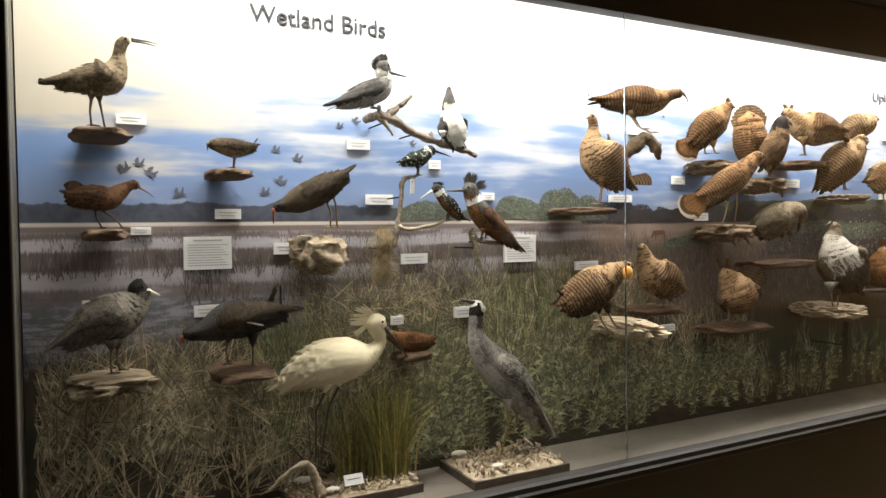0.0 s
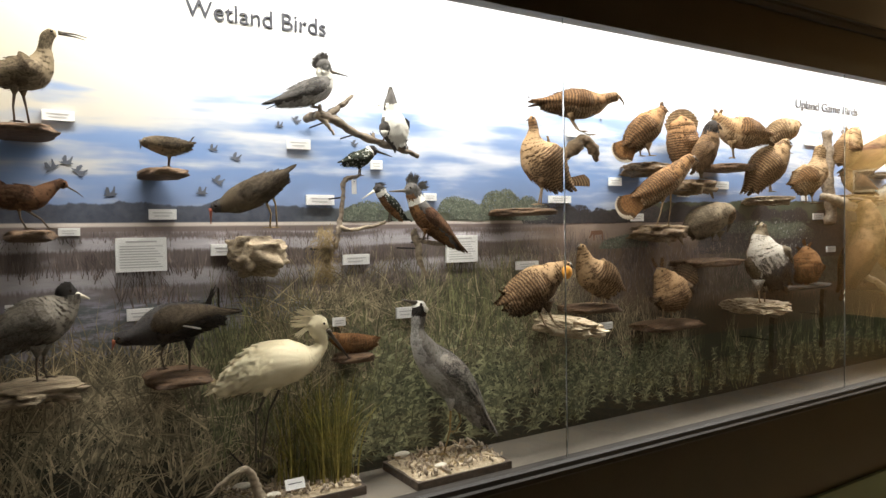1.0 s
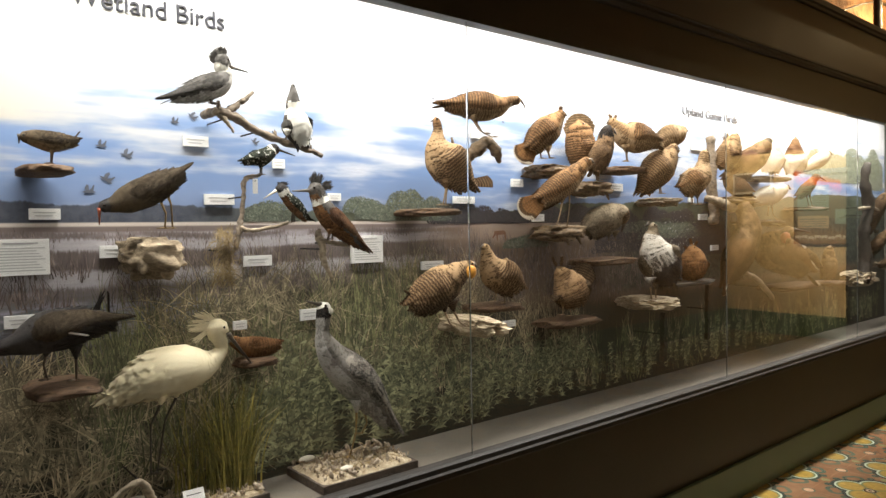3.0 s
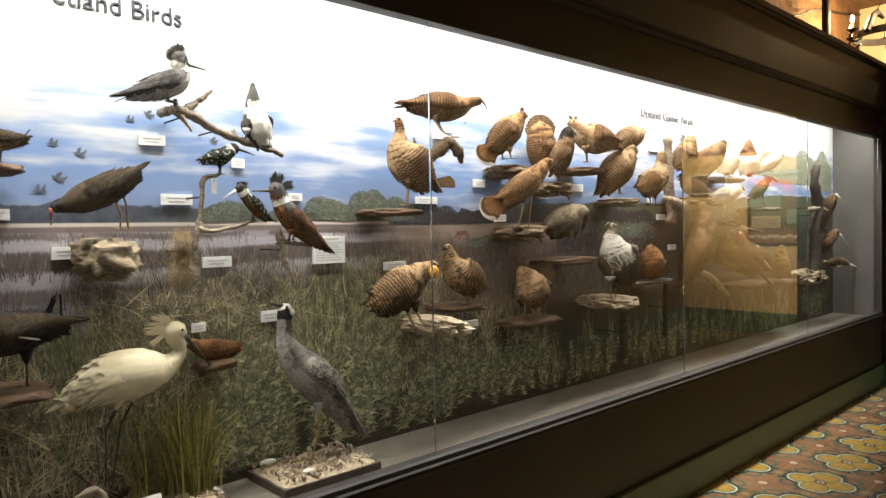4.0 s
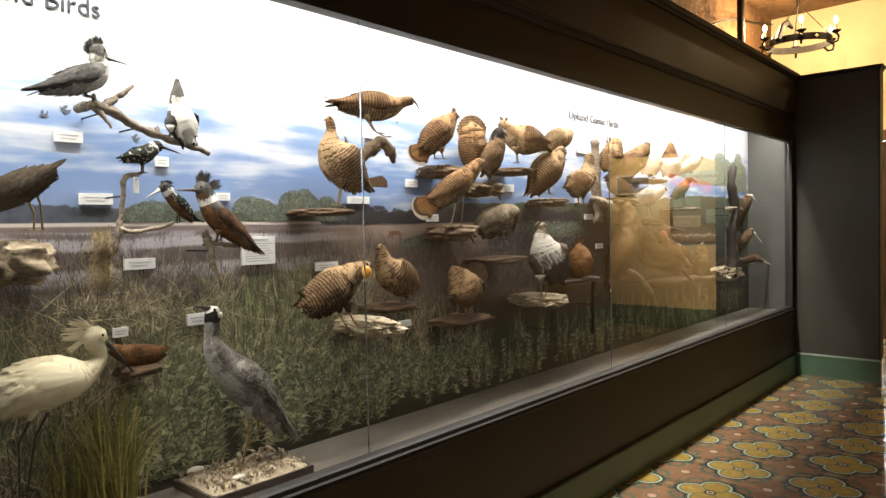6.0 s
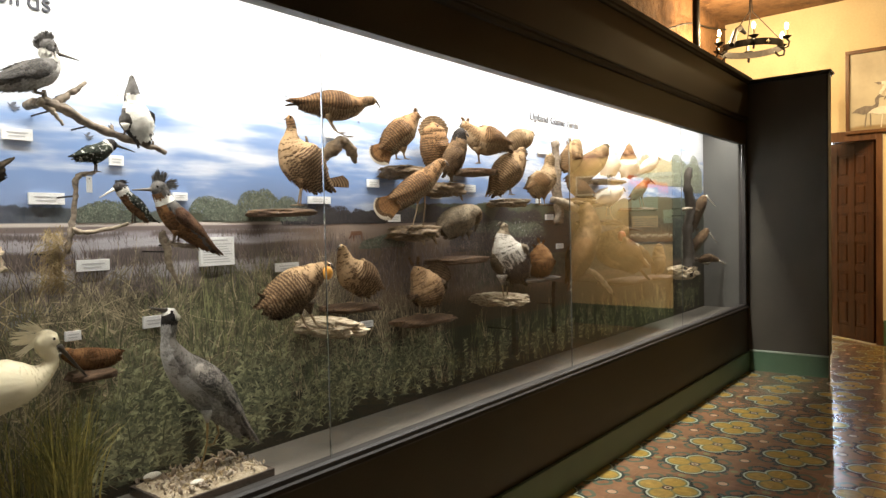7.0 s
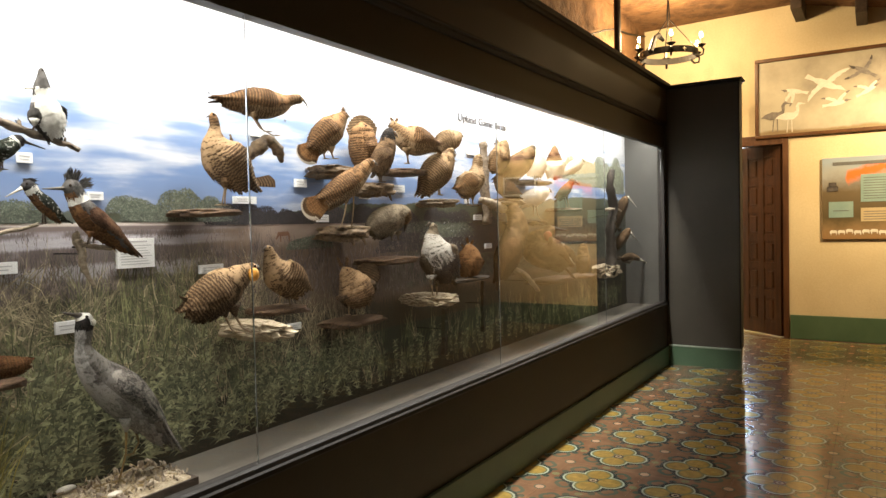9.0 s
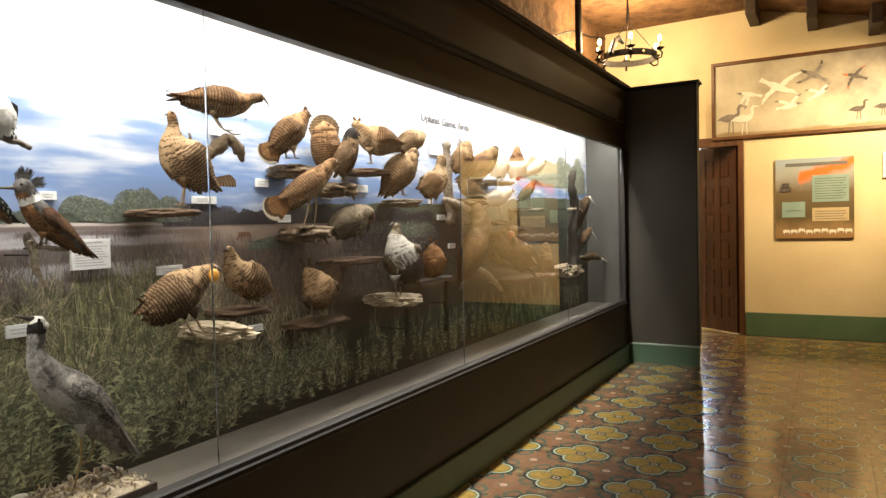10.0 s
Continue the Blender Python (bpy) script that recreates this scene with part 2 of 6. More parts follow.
part("band_moulding", moulding(-0.7385, X1 + 0.1108, GY - 0.0049, 2.6277, [(0, 0), (0.0148, 0.0049), (0.0271, 0.0222), (0.0271, 0.0369), (0.0369, 0.0418), (0.0369, 0.0517), (0, 0.0615)]), M_mould, case)
part("cornice", moulding(-0.7385, X1 + 0.1477, GY - 0.0222, 3.0338, [(0, 0), (0.0185, 0.0049), (0.0271, 0.0172), (0.0418, 0.0246), (0.0492, 0.0554), (-0.1231, 0.0554), (-0.1231, 0)]), M_mould, case)
part("ledge", boxes((X0, X1 + 0.0615, GY + 0.0025, BACK + 0.0246, LEDGE - 0.0369, LEDGE)), M_ledge, case, "grey laminate ledge")
part("end_panel", boxes((X1 + 0.0615, X1 + 0.1108, GY + 0.0615, BACK + 0.0246, LEDGE - 0.0369, 2.7692)), M_inner, case, "plain grey end panel")
part("end_panel", boxes((X0 - 0.0738, X0 - 0.0246, GY + 0.0615, BACK + 0.0246, LEDGE - 0.0369, 2.7692)), M_inner, case, "plain grey end panel")
part("lamp_box", boxes((X0 - 0.0738, X1 + 0.1108, GY + 0.0615, BACK + 0.0615, 2.7692, 2.8062)), M_lampbox, case, "white lamp box lid")
seams = (X0, 1.7871, 3.7797, 5.7662, X1)
for a, b in zip(seams, seams[1:]):
    pane = part("glass_pane", boxes((a + 0.0018, b - 0.0018, GY + 0.0098, GY + 0.0197, SILL - 0.0123, HEAD + 0.0369)), M_glass, case, "clear glass pane")
    pane.visible_shadow = False
M_seam = surface("glass_edge", (0.10, 0.11, 0.10), (0.17, 0.18, 0.16), 10, 0.3)
for a in seams[1:-1]:
    part("glass_joint", boxes((a - 0.0012, a + 0.0012, GY + 0.0086, GY + 0.0205, SILL - 0.0123, HEAD + 0.0246)), M_seam, case, "pale glass joint")

pier = thing("partition_end", "dark brown partition end with green skirting", "partition")
part("panel", boxes((7.7425, 7.8892, 1.2123, GY + 0.06, 0.0, 3.0277)), M_pier, pier)
part("skirting", boxes((7.7194, 7.7415, 1.2, GY - 0.0271, 0.0, 0.2068)), M_green, pier, "green skirting")
part("skirting_edge", boxes((7.7145, 7.7415, 1.1963, GY - 0.0271, 0.2068, 0.224), bevel=0.0037), M_edge, pier, "pale green top edge")
part("cap", boxes((7.7169, 7.9138, 1.1877, GY - 0.0246, 3.0277, 3.0498), (7.6985, 7.9323, 1.1692, GY - 0.0246, 3.0498, 3.072), bevel=0.0049), M_mould, pier)
part("corner_bead", boxes((7.7342, 7.8966, 1.1963, 1.2123, 0.224, 3.0277), bevel=0.0037), M_mould, pier)

# ---- the printed landscape on the case's back ----


def landscape():
    t = Tree("printed_landscape")
    p = t.where()
    x, _, z = t.xyz(p)
    flat = t.vec(x, 0.0, z)
    # sky: blue low down, pale above, long soft clouds
    wide = t.noise(t.scaled(flat, (1.0, 1, 3.2)), 1.7, 5.0, 0.55)
    streak = t.noise(t.scaled(flat, (0.8, 1, 7.0)), 2.6, 4.0, 0.5)
    h = t.math("SUBTRACT", z, 1.64)
    cloud = t.math("ADD", t.math("MULTIPLY", wide, 0.8), t.math("MULTIPLY", streak, 0.6))
    cloud = t.math("ADD", cloud, t.math("MULTIPLY", h, 0.42))
    left = t.ramp(t.math("MULTIPLY", x, 0.3), [(0.05, 0.16), (0.35, 0.0)], True)
    cloud = t.math("ADD", cloud, t.math("MULTIPLY", left, t.ramp(h, [(0.25, 0.0), (0.5, 1.0)])))
    blue = t.ramp(h, [(0.0, (0.235, 0.276, 0.359)), (0.05, (0.186, 0.248, 0.393)), (0.2, (0.145, 0.235, 0.428)), (0.42, (0.207, 0.31, 0.511)), (0.8, (0.331, 0.428, 0.58))])
    white = t.ramp(x, [(0.0, (0.552, 0.504, 0.4)), (0.6, (0.58, 0.573, 0.538)), (1.0, (0.635, 0.642, 0.649))])
    sky = t.mix(t.ramp(cloud, [(0.74, 0.0), (1.14, 1.0)], True), blue, white)
    # far woods, darker and higher along the case
    ragged = t.noise(t.vec(x, 0.0, 0.0), 5.0, 6.0, 0.7)
    line = t.math("ADD", t.ramp(t.math("MULTIPLY", x, 0.16), [(0.0, 0.06), (0.12, 0.06), (0.35, 0.02), (0.45, 0.09), (0.7, 0.11), (1.0, 0.2)]), t.math("MULTIPLY", t.math("SUBTRACT", ragged, 0.5), 0.09))
    leaf = t.noise(flat, 26.0, 5.0, 0.7)
    woods = t.mix(t.ramp(leaf, [(0.4, 0.0), (0.65, 1.0)]), (0.039, 0.046, 0.069), (0.08, 0.091, 0.117))
    warm = t.mix(leaf, (0.041, 0.047, 0.028), (0.103, 0.117, 0.069))
    woods = t.mix(t.ramp(t.math("MULTIPLY", x, 0.2), [(0.16, 0.0), (0.3, 1.0)]), woods, warm)
    col = t.mix(t.step(t.math("SUBTRACT", h, line), 0.0, 0.004), woods, sky)
    # marsh: rows of reeds between pale water, a pond with weed to the west, brown meadow to the east
    band = t.noise(t.scaled(flat, (0.55, 1, 9.0)), 3.0, 4.0, 0.6)
    grain = t.noise(t.scaled(flat, (34.0, 1, 5.0)), 4.0, 3.0, 0.6)
    sway = t.math("MULTIPLY", t.math("SUBTRACT", t.noise(t.vec(x, 0.0, 0.0), 1.6, 3.0), 0.5), 0.05)
    hh = t.math("ADD", t.math("ADD", h, sway), t.math("MULTIPLY", t.math("SUBTRACT", grain, 0.5), 0.035))
    rows = t.ramp(t.math("ADD", t.math("MULTIPLY", hh, 3.0), 1.0), [(0.20, 0.0), (0.28, 0.75), (0.36, 0.85), (0.40, 0.0), (0.52, 0.0), (0.56, 1.0), (0.72, 1.0), (0.75, 0.0), (0.83, 0.0), (0.86, 1.0), (0.90, 0.9), (0.92, 0.0)])
    gaps = t.step(t.noise(t.vec(x, 0.0, t.math("MULTIPLY", h, 2.0)), 3.5, 3.0), 0.42, 0.05)
    rows = t.math("MULTIPLY", rows, t.math("ADD", 0.25, t.math("MULTIPLY", gaps, 0.75)))
    reed = t.mix(grain, (0.048, 0.036, 0.037), (0.235, 0.186, 0.166))
    water = t.mix(t.noise(t.scaled(flat, (3, 1, 22)), 5.0, 3.0), (0.331, 0.31, 0.338), (0.552, 0.517, 0.511))
    weed = t.noise(t.scaled(flat, (3.5, 1, 16.0)), 3.0, 5.0, 0.65)
    pond = t.mix(t.ramp(weed, [(0.46, 0.0), (0.58, 1.0)]), t.mix(leaf, (0.069, 0.076, 0.083), (0.179, 0.193, 0.2)), t.mix(band, (0.207, 0.207, 0.262), (0.414, 0.386, 0.428)))
    marsh = t.mix(rows, t.mix(t.step(h, -0.22, 0.06), pond, water), reed)
    tint = t.noise(t.scaled(flat, (1.5, 1, 5.0)), 2.0, 4.0)
    meadow = t.mix(t.math("ADD", t.math("MULTIPLY", grain, 0.6), t.math("MULTIPLY", tint, 0.4)), (0.049, 0.033, 0.022), (0.267, 0.179, 0.116))
    edge_x = t.step(t.math("ADD", x, t.math("MULTIPLY", band, 0.5)), 2.15, 0.25)
    marsh = t.mix(edge_x, marsh, meadow)
    shore = t.mix(t.step(h, -0.012, 0.004), (0.179, 0.138, 0.124), (0.58, 0.511, 0.442))
    strip = t.step(t.math("ADD", h, t.math("MULTIPLY", sway, 0.3)), -0.032, 0.006)
    marsh = t.mix(t.math("MULTIPLY", strip, t.math("SUBTRACT", 1.0, t.step(x, 2.1, 0.4))), marsh, shore)
    path = t.math("MULTIPLY", t.step(h, -0.11, 0.03), t.math("MULTIPLY", t.step(x, 2.2, 0.15), t.math("SUBTRACT", 1.0, t.step(x, 3.3, 0.3))))
    marsh = t.mix(path, marsh, t.mix(tint, (0.207, 0.152, 0.117), (0.4, 0.304, 0.235)))
    # dark shrubs at the east end over a bare brown bank
    shrub = t.mix(t.ramp(leaf, [(0.38, 0.0), (0.7, 1.0)]), (0.017, 0.019, 0.014), (0.103, 0.117, 0.083))
    shady = t.math("MULTIPLY", t.step(t.math("ADD", x, t.math("MULTIPLY", tint, 0.6)), 3.55, 0.25), t.step(h, -0.42, 0.04))
    marsh = t.mix(shady, marsh, shrub)
    bank = t.mix(tint, (0.078, 0.048, 0.026), (0.169, 0.109, 0.061))
    low = t.math("MULTIPLY", t.step(x, 2.75, 0.3), t.math("SUBTRACT", 1.0, t.step(t.math("ADD", h, t.math("MULTIPLY", sway, 1.2)), -0.45, 0.03)))
    marsh = t.mix(low, marsh, bank)
    col = t.mix(t.step(h, 0.0, 0.003), marsh, col)
    # dark thicket at the foot
    foot = t.math("ADD", h, t.math("MULTIPLY", t.math("SUBTRACT", grain, 0.5), 0.28))
    edge = t.ramp(t.math("MULTIPLY", x, 0.12), [(0.0, 0.04), (0.10, 0.10), (0.13, 0.24), (0.23, 0.22), (0.32, 0.0), (1.0, 0.0)], True)
    under = t.mix(t.noise(t.scaled(flat, (20, 1, 3)), 3.0, 4.0), (0.011, 0.010, 0.005), (0.055, 0.048, 0.026))
    col = t.mix(t.step(t.math("SUBTRACT", foot, edge), -0.46, 0.05), under, col)
    return t.done(col, 0.62, 0.0)


M_scape = landscape()
backdrop = tagged(finish("backdrop", boxes((X0 - 0.02, X1 + 0.06, BACK, BACK + 0.02, LEDGE, 2.76)), M_scape), "printed marsh landscape under a cloudy sky", "mural", kind="structure")


def printed(name, a, b, scale=20.0):
    """Ink of the print, each stroke a little different."""
    t = Tree(name)
    n = t.ramp(t.noise(t.where(), scale, 4.0, 0.65), [(0.38, 0.0), (0.62, 1.0)])
    f = t.math("MULTIPLY", t.math("ADD", t.math("MULTIPLY", t.math("POWER", t.island(), 1.7), 0.9), 0.15), t.math("ADD", t.math("MULTIPLY", n, 0.6), 0.4))
    return t.done(t.mix(f, a, b), 0.62)


M_blade = printed("printed_grass", (0.05, 0.042, 0.022), (0.747, 0.617, 0.381))
M_reed = printed("printed_reed", (0.023, 0.029, 0.012), (0.390, 0.390, 0.180))
M_dusk = printed("printed_marsh_reed", (0.046, 0.034, 0.031), (0.351, 0.273, 0.234))
M_leafy = printed("printed_leaves", (0.029, 0.031, 0.014), (0.562, 0.562, 0.312))
M_bush = printed("printed_bush", (0.036, 0.046, 0.032), (0.290, 0.322, 0.234), 45.0)
M_spot = printed("printed_far_bird", (0.052, 0.058, 0.078), (0.117, 0.13, 0.156))
M_deer = printed("printed_deer", (0.143, 0.065, 0.033), (0.221, 0.104, 0.052))
rnd = random.Random(5)
PRINT = BACK - 0.0015


def blade(bm, x, z, length, lean, bend, w):
    """A flat printed blade that leans and bends over."""
    y = PRINT - rnd.random() * 0.001
    pts, a = [(x, z)], lean
    for k in range(4):
        x += math.sin(a) * length / 4
        z += math.cos(a) * length / 4
        a += bend / 4
        pts.append((x, z))
    prev = None
    for k, (px, pz) in enumerate(pts):
        if pz < LEDGE + 0.002 or px > X1 or px < X0:
            return
        ww = w * (1 - 0.24 * k)
        d = (math.cos(lean + bend * k / 4) * ww / 2, -math.sin(lean + bend * k / 4) * ww / 2)
        cur = (bm.verts.new((px - d[0], y, pz - d[1])), bm.verts.new((px + d[0], y, pz + d[1])))
        if prev:
            bm.faces.new((prev[0], prev[1], cur[1], cur[0]))
        prev = cur


def tufts(name, material, n, xs, zs, length, lean, bend, w, per=9):
    bm = bmesh.new()
    for _ in range(n):
        x, z, l0 = rnd.uniform(*xs), rnd.uniform(*zs), rnd.gauss(0, lean)
        for _ in range(per):
            blade(bm, x + rnd.gauss(0, 0.02), z + rnd.gauss(0, 0.012), rnd.uniform(*length), l0 + rnd.gauss(0, lean * 0.8), rnd.gauss(0, bend), rnd.uniform(0.5, 1.2) * w)
    return tagged(part(name, bm, material, backdrop), kind="stuff")


tufts("printed_marsh_reeds", M_dusk, 70, (X0, 2.3), (1.572, 1.585), (0.012, 0.028), 0.16, 0.3, 0.003)
tufts("printed_marsh_reeds", M_dusk, 130, (X0, 2.3), (1.47, 1.51), (0.03, 0.065), 0.18, 0.4, 0.0035)
tufts("printed_marsh_reeds", M_dusk, 60, (0.25, 1.6), (1.37, 1.41), (0.05, 0.10), 0.18, 0.5, 0.004)
tufts("printed_meadow_grass", M_dusk, 330, (1.9, 3.9), (1.22, 1.52), (0.03, 0.09), 0.22, 0.5, 0.0042)
tufts("printed_grass", M_blade, 60, (X0, 1.05), (0.68, 0.85), (0.16, 0.34), 0.42, 1.1, 0.007)
tufts("printed_grass", M_blade, 150, (X0, 1.05), (0.86, 1.10), (0.16, 0.36), 0.5, 1.3, 0.0065)
tufts("printed_grass", M_blade, 210, (0.72, 2.25), (1.02, 1.38), (0.08, 0.26), 0.65, 1.4, 0.0052)
tufts("printed_reeds", M_reed, 130, (0.5, 1.3), (0.75, 1.22), (0.14, 0.34), 0.18, 0.4, 0.006)
tufts("printed_reeds", M_reed, 90, (1.35, 1.95), (1.0, 1.30), (0.14, 0.34), 0.16, 0.35, 0.006)
tufts("printed_grass", M_blade, 60, (1.9, 3.0), (0.85, 1.15), (0.12, 0.30), 0.3, 0.9, 0.005)
tufts("printed_grass", M_blade, 30, (2.8, 7.4), (0.72, 0.95), (0.12, 0.26), 0.3, 0.9, 0.006)
tufts("printed_reeds", M_reed, 160, (1.9, 7.5), (0.68, 0.95), (0.06, 0.18), 0.25, 0.5, 0.007)


def leafy(n, xs, zs, size):
    """Whorls of narrow drooping leaves on upright stems."""
    bm = bmesh.new()
    for _ in range(n):
        x, z = rnd.uniform(*xs), rnd.uniform(*zs)
        for k in range(rnd.randint(3, 6)):
            for s in (-1.25, -0.75, -0.3, 0.3, 0.75, 1.25):
                blade(bm, x, z, size * rnd.uniform(0.7, 1.2), s * 1.25, s * 0.7, size * 0.3)
            z += size * rnd.uniform(0.7, 1.0)
            x += rnd.gauss(0, size * 0.12)
    return tagged(part("printed_leafy_plants", bm, M_leafy, backdrop), kind="stuff")


leafy(230, (1.0, 2.3), (0.70, 1.06), 0.046)
leafy(80, (2.2, 3.0), (0.69, 0.92), 0.042)
leafy(150, (2.9, 7.4), (0.69, 0.84), 0.032)


def clump(bm, cx, cz, w, h, leaf):
    """A dome of small leaf strokes."""
    for _ in range(int(w * h / (leaf * leaf) * 4)):
        a, r = rnd.uniform(0, math.pi), math.sqrt(rnd.random())
        blade(bm, cx + math.cos(a) * r * w / 2, cz + math.sin(a) * r * h, leaf * rnd.uniform(0.6, 1.2), rnd.uniform(-1.5, 1.5), 0.3, leaf * 0.6)


def bush(name, material, cx, cz, w, h, leaf):
    """A printed bush of several leafy domes."""
    bm = bmesh.new()
    for k in range(7):
        f = rnd.uniform(-0.42, 0.42)
        up = 0.0 if k < 4 else rnd.uniform(0.15, 0.4) * (1 - abs(f))
        clump(bm, cx + f * w, cz + up * h, w * rnd.uniform(0.42, 0.65), h * rnd.uniform(0.4, 0.6) * (1.1 - 0.6 * abs(f)) * (1 if k < 4 else 0.7), leaf)
    return tagged(part(name, bm, material, backdrop), kind="stuff")


M_woods = printed("printed_far_woods", (0.016, 0.014, 0.017), (0.072, 0.065, 0.065), 40.0)
for cx in (2.05, 2.18, 2.34, 2.47, 2.62, 2.78, 2.95, 3.15, 3.4, 3.7, 4.0, 4.35, 4.7):
    bush("printed_woods", M_woods, cx, 1.625, 0.24, 0.13 + 0.02 * math.sin(cx * 7), 0.008)
for cx, cz, w, h in ((1.57, 1.645, 0.24, 0.16), (1.72, 1.64, 0.18, 0.11), (1.84, 1.64, 0.28, 0.21), (1.97, 1.64, 0.18, 0.15), (1.17, 1.64, 0.24, 0.11), (2.62, 1.50, 0.42, 0.11), (3.8, 1.52, 0.7, 0.2)):
    bush("printed_bush", M_bush, cx, cz, w, h, 0.007)
M_flower = printed("printed_white_flowers", (0.13, 0.143, 0.104), (0.72, 0.72, 0.715), 60.0)
bm = bmesh.new()
for _ in range(260):
    blade(bm, rnd.gauss(3.95, 0.09), rnd.gauss(1.50, 0.09), 0.012, rnd.uniform(-1.5, 1.5), 0.2, 0.009)
tagged(part("printed_flowers", bm, M_flower, backdrop), kind="stuff")
M_palebush = printed("printed_pale_leaves", (0.104, 0.125, 0.073), (0.541, 0.541, 0.395), 30.0)
for cx, cz, w, h in ((6.0, 2.0, 0.7, 0.3), (6.5, 1.95, 0.9, 0.42), (7.0, 1.95, 0.8, 0.5), (7.4, 1.9, 0.6, 0.5)):
    bush("printed_bush", M_palebush, cx, cz, w, h, 0.016)
for cx, cz, w, h in ((3.5, 1.45, 0.7, 0.25), (4.3, 1.4, 0.8, 0.35), (5.2, 1.35, 1.0, 0.4)):
    bush("printed_thicket", M_woods, cx, cz, w, h, 0.012)


def far_bird(x, z, size, turn):
    """A small printed bird on the wing."""
    bm = bmesh.new()
    pts = [(-0.5, 0.02), (-0.2, 0.1), (-0.25, 0.3), (-0.1, 0.55), (0.02, 0.5), (0.02, 0.12), (0.2, 0.25), (0.35, 0.5), (0.42, 0.45), (0.3, 0.05), (0.5, -0.05), (0.2, -0.1), (-0.2, -0.06)]
    c, s = math.cos(turn), math.sin(turn)
    bm.faces.new([bm.verts.new((x + size * (c * a - s * b), PRINT - 0.001, z + size * (s * a + c * b))) for a, b in pts])
    return part("printed_bird", bm, M_spot, backdrop)

# ---- the room beyond ----


def chandelier(at, watts):
    """Iron wheel with cream crosses for glimmers of light, scrolled arms and candle bulbs."""
    ch = thing("chandelier", "black wrought iron wheel chandelier with lit candle bulbs", "chandelier", m=pose(*at))
    bm = bmesh.new()
    n, r, h = 48, 0.33, 0.075
    for k in range(n):
        quad = []
        for a in (k, k + 1):
            t = 2 * math.pi * a / n
            quad.append([bm.verts.new(((r + o) * math.cos(t), (r + o) * math.sin(t), z)) for o, z in ((0, -h / 2), (0.008, -h / 2), (0.008, h / 2), (0, h / 2))])
        for j in range(4):
            bm.faces.new((quad[0][j], quad[0][(j + 1) % 4], quad[1][(j + 1) % 4], quad[1][j]))
    bmesh.ops.remove_doubles(bm, verts=bm.verts[:], dist=1e-5)
    bmesh.ops.recalc_face_normals(bm, faces=bm.faces[:])
    part("wheel", bm, M_dark, ch)
    for k in range(6):
        t = 2 * math.pi * (k + 0.3) / 6
        c, s = math.cos(t), math.sin(t)
        bm = bmesh.new()
        tube(bm, [(c * q, s * q, z) for q, z in ((0.30, -0.03), (0.36, -0.075), (0.42, -0.06), (0.43, -0.01), (0.40, 0.03))], 0.012, 6)
        bmesh.ops.create_cone(bm, cap_ends=True, segments=12, radius1=0.02, radius2=0.055, depth=0.03, matrix=Matrix.Translation((c * 0.40, s * 0.40, 0.04)))
        arm = part("arm", bm, M_dark, ch)
        bm = bmesh.new()
        bmesh.ops.create_cone(bm, cap_ends=True, segments=10, radius1=0.014, radius2=0.013, depth=0.08, matrix=Matrix.Translation((c * 0.40, s * 0.40, 0.09)))
        part("candle_sleeve", bm, M_sleeve, arm, "cream candle sleeve")
        bm = bmesh.new()
        bmesh.ops.create_uvsphere(bm, u_segments=10, v_segments=8, radius=0.02, matrix=Matrix.Translation((c * 0.40, s * 0.40, 0.165)) @ Matrix.Diagonal((1, 1, 1.9, 1)))
        part("bulb", bm, M_bulb, arm, "glowing candle bulb", True)
        lamp = bulb("chandelier_light", (at[0] + c * 0.40, at[1] + s * 0.40, at[2] + 0.235), watts, WARM, 0.02)
    # solid cream crosses on the rim, coloured as light coming through it
    for k in range(4):
        t = math.pi * (k + 0.5) / 2
        bm = bmesh.new()
        for a in (-1, 1):
            x, y, z = (r + 0.012) * math.cos(t), (r + 0.012) * math.sin(t), 0
            w = Vector((-math.sin(t), math.cos(t), 0))
            tube(bm, [Vector((x, y, -0.02)), Vector((x, y, 0.02))] if a < 0 else [Vector((x, y, 0)) - w * 0.02, Vector((x, y, 0)) + w * 0.02], 0.006, 4)
        part("glimmer_cross", bm, M_sleeve, ch, "cream cross coloured as light through the iron")
    bm = bmesh.new()
    for k in range(3):
        t = 2 * math.pi * k / 3 + 0.4
        tube(bm, [(r * math.cos(t), r * math.sin(t), 0.03), (0.02 * math.cos(t), 0.02 * math.sin(t), 0.42), (0, 0, CEIL - at[2])], 0.006, 6)
    part("chains", bm, M_dark, ch)
    bm = bmesh.new()
    tube(bm, [(-0.42, 0.10, -0.02), (-0.36, 0.10, 0.04), (-0.3, 0.08, 0.16), (-0.22, 0.06, 0.2), (-0.12, 0.03, 0.16)], [0.03, 0.035, 0.03, 0.035, 0.02], 8)
    part("scroll", bm, M_dark, ch)
    return ch


CEIL = 4.34


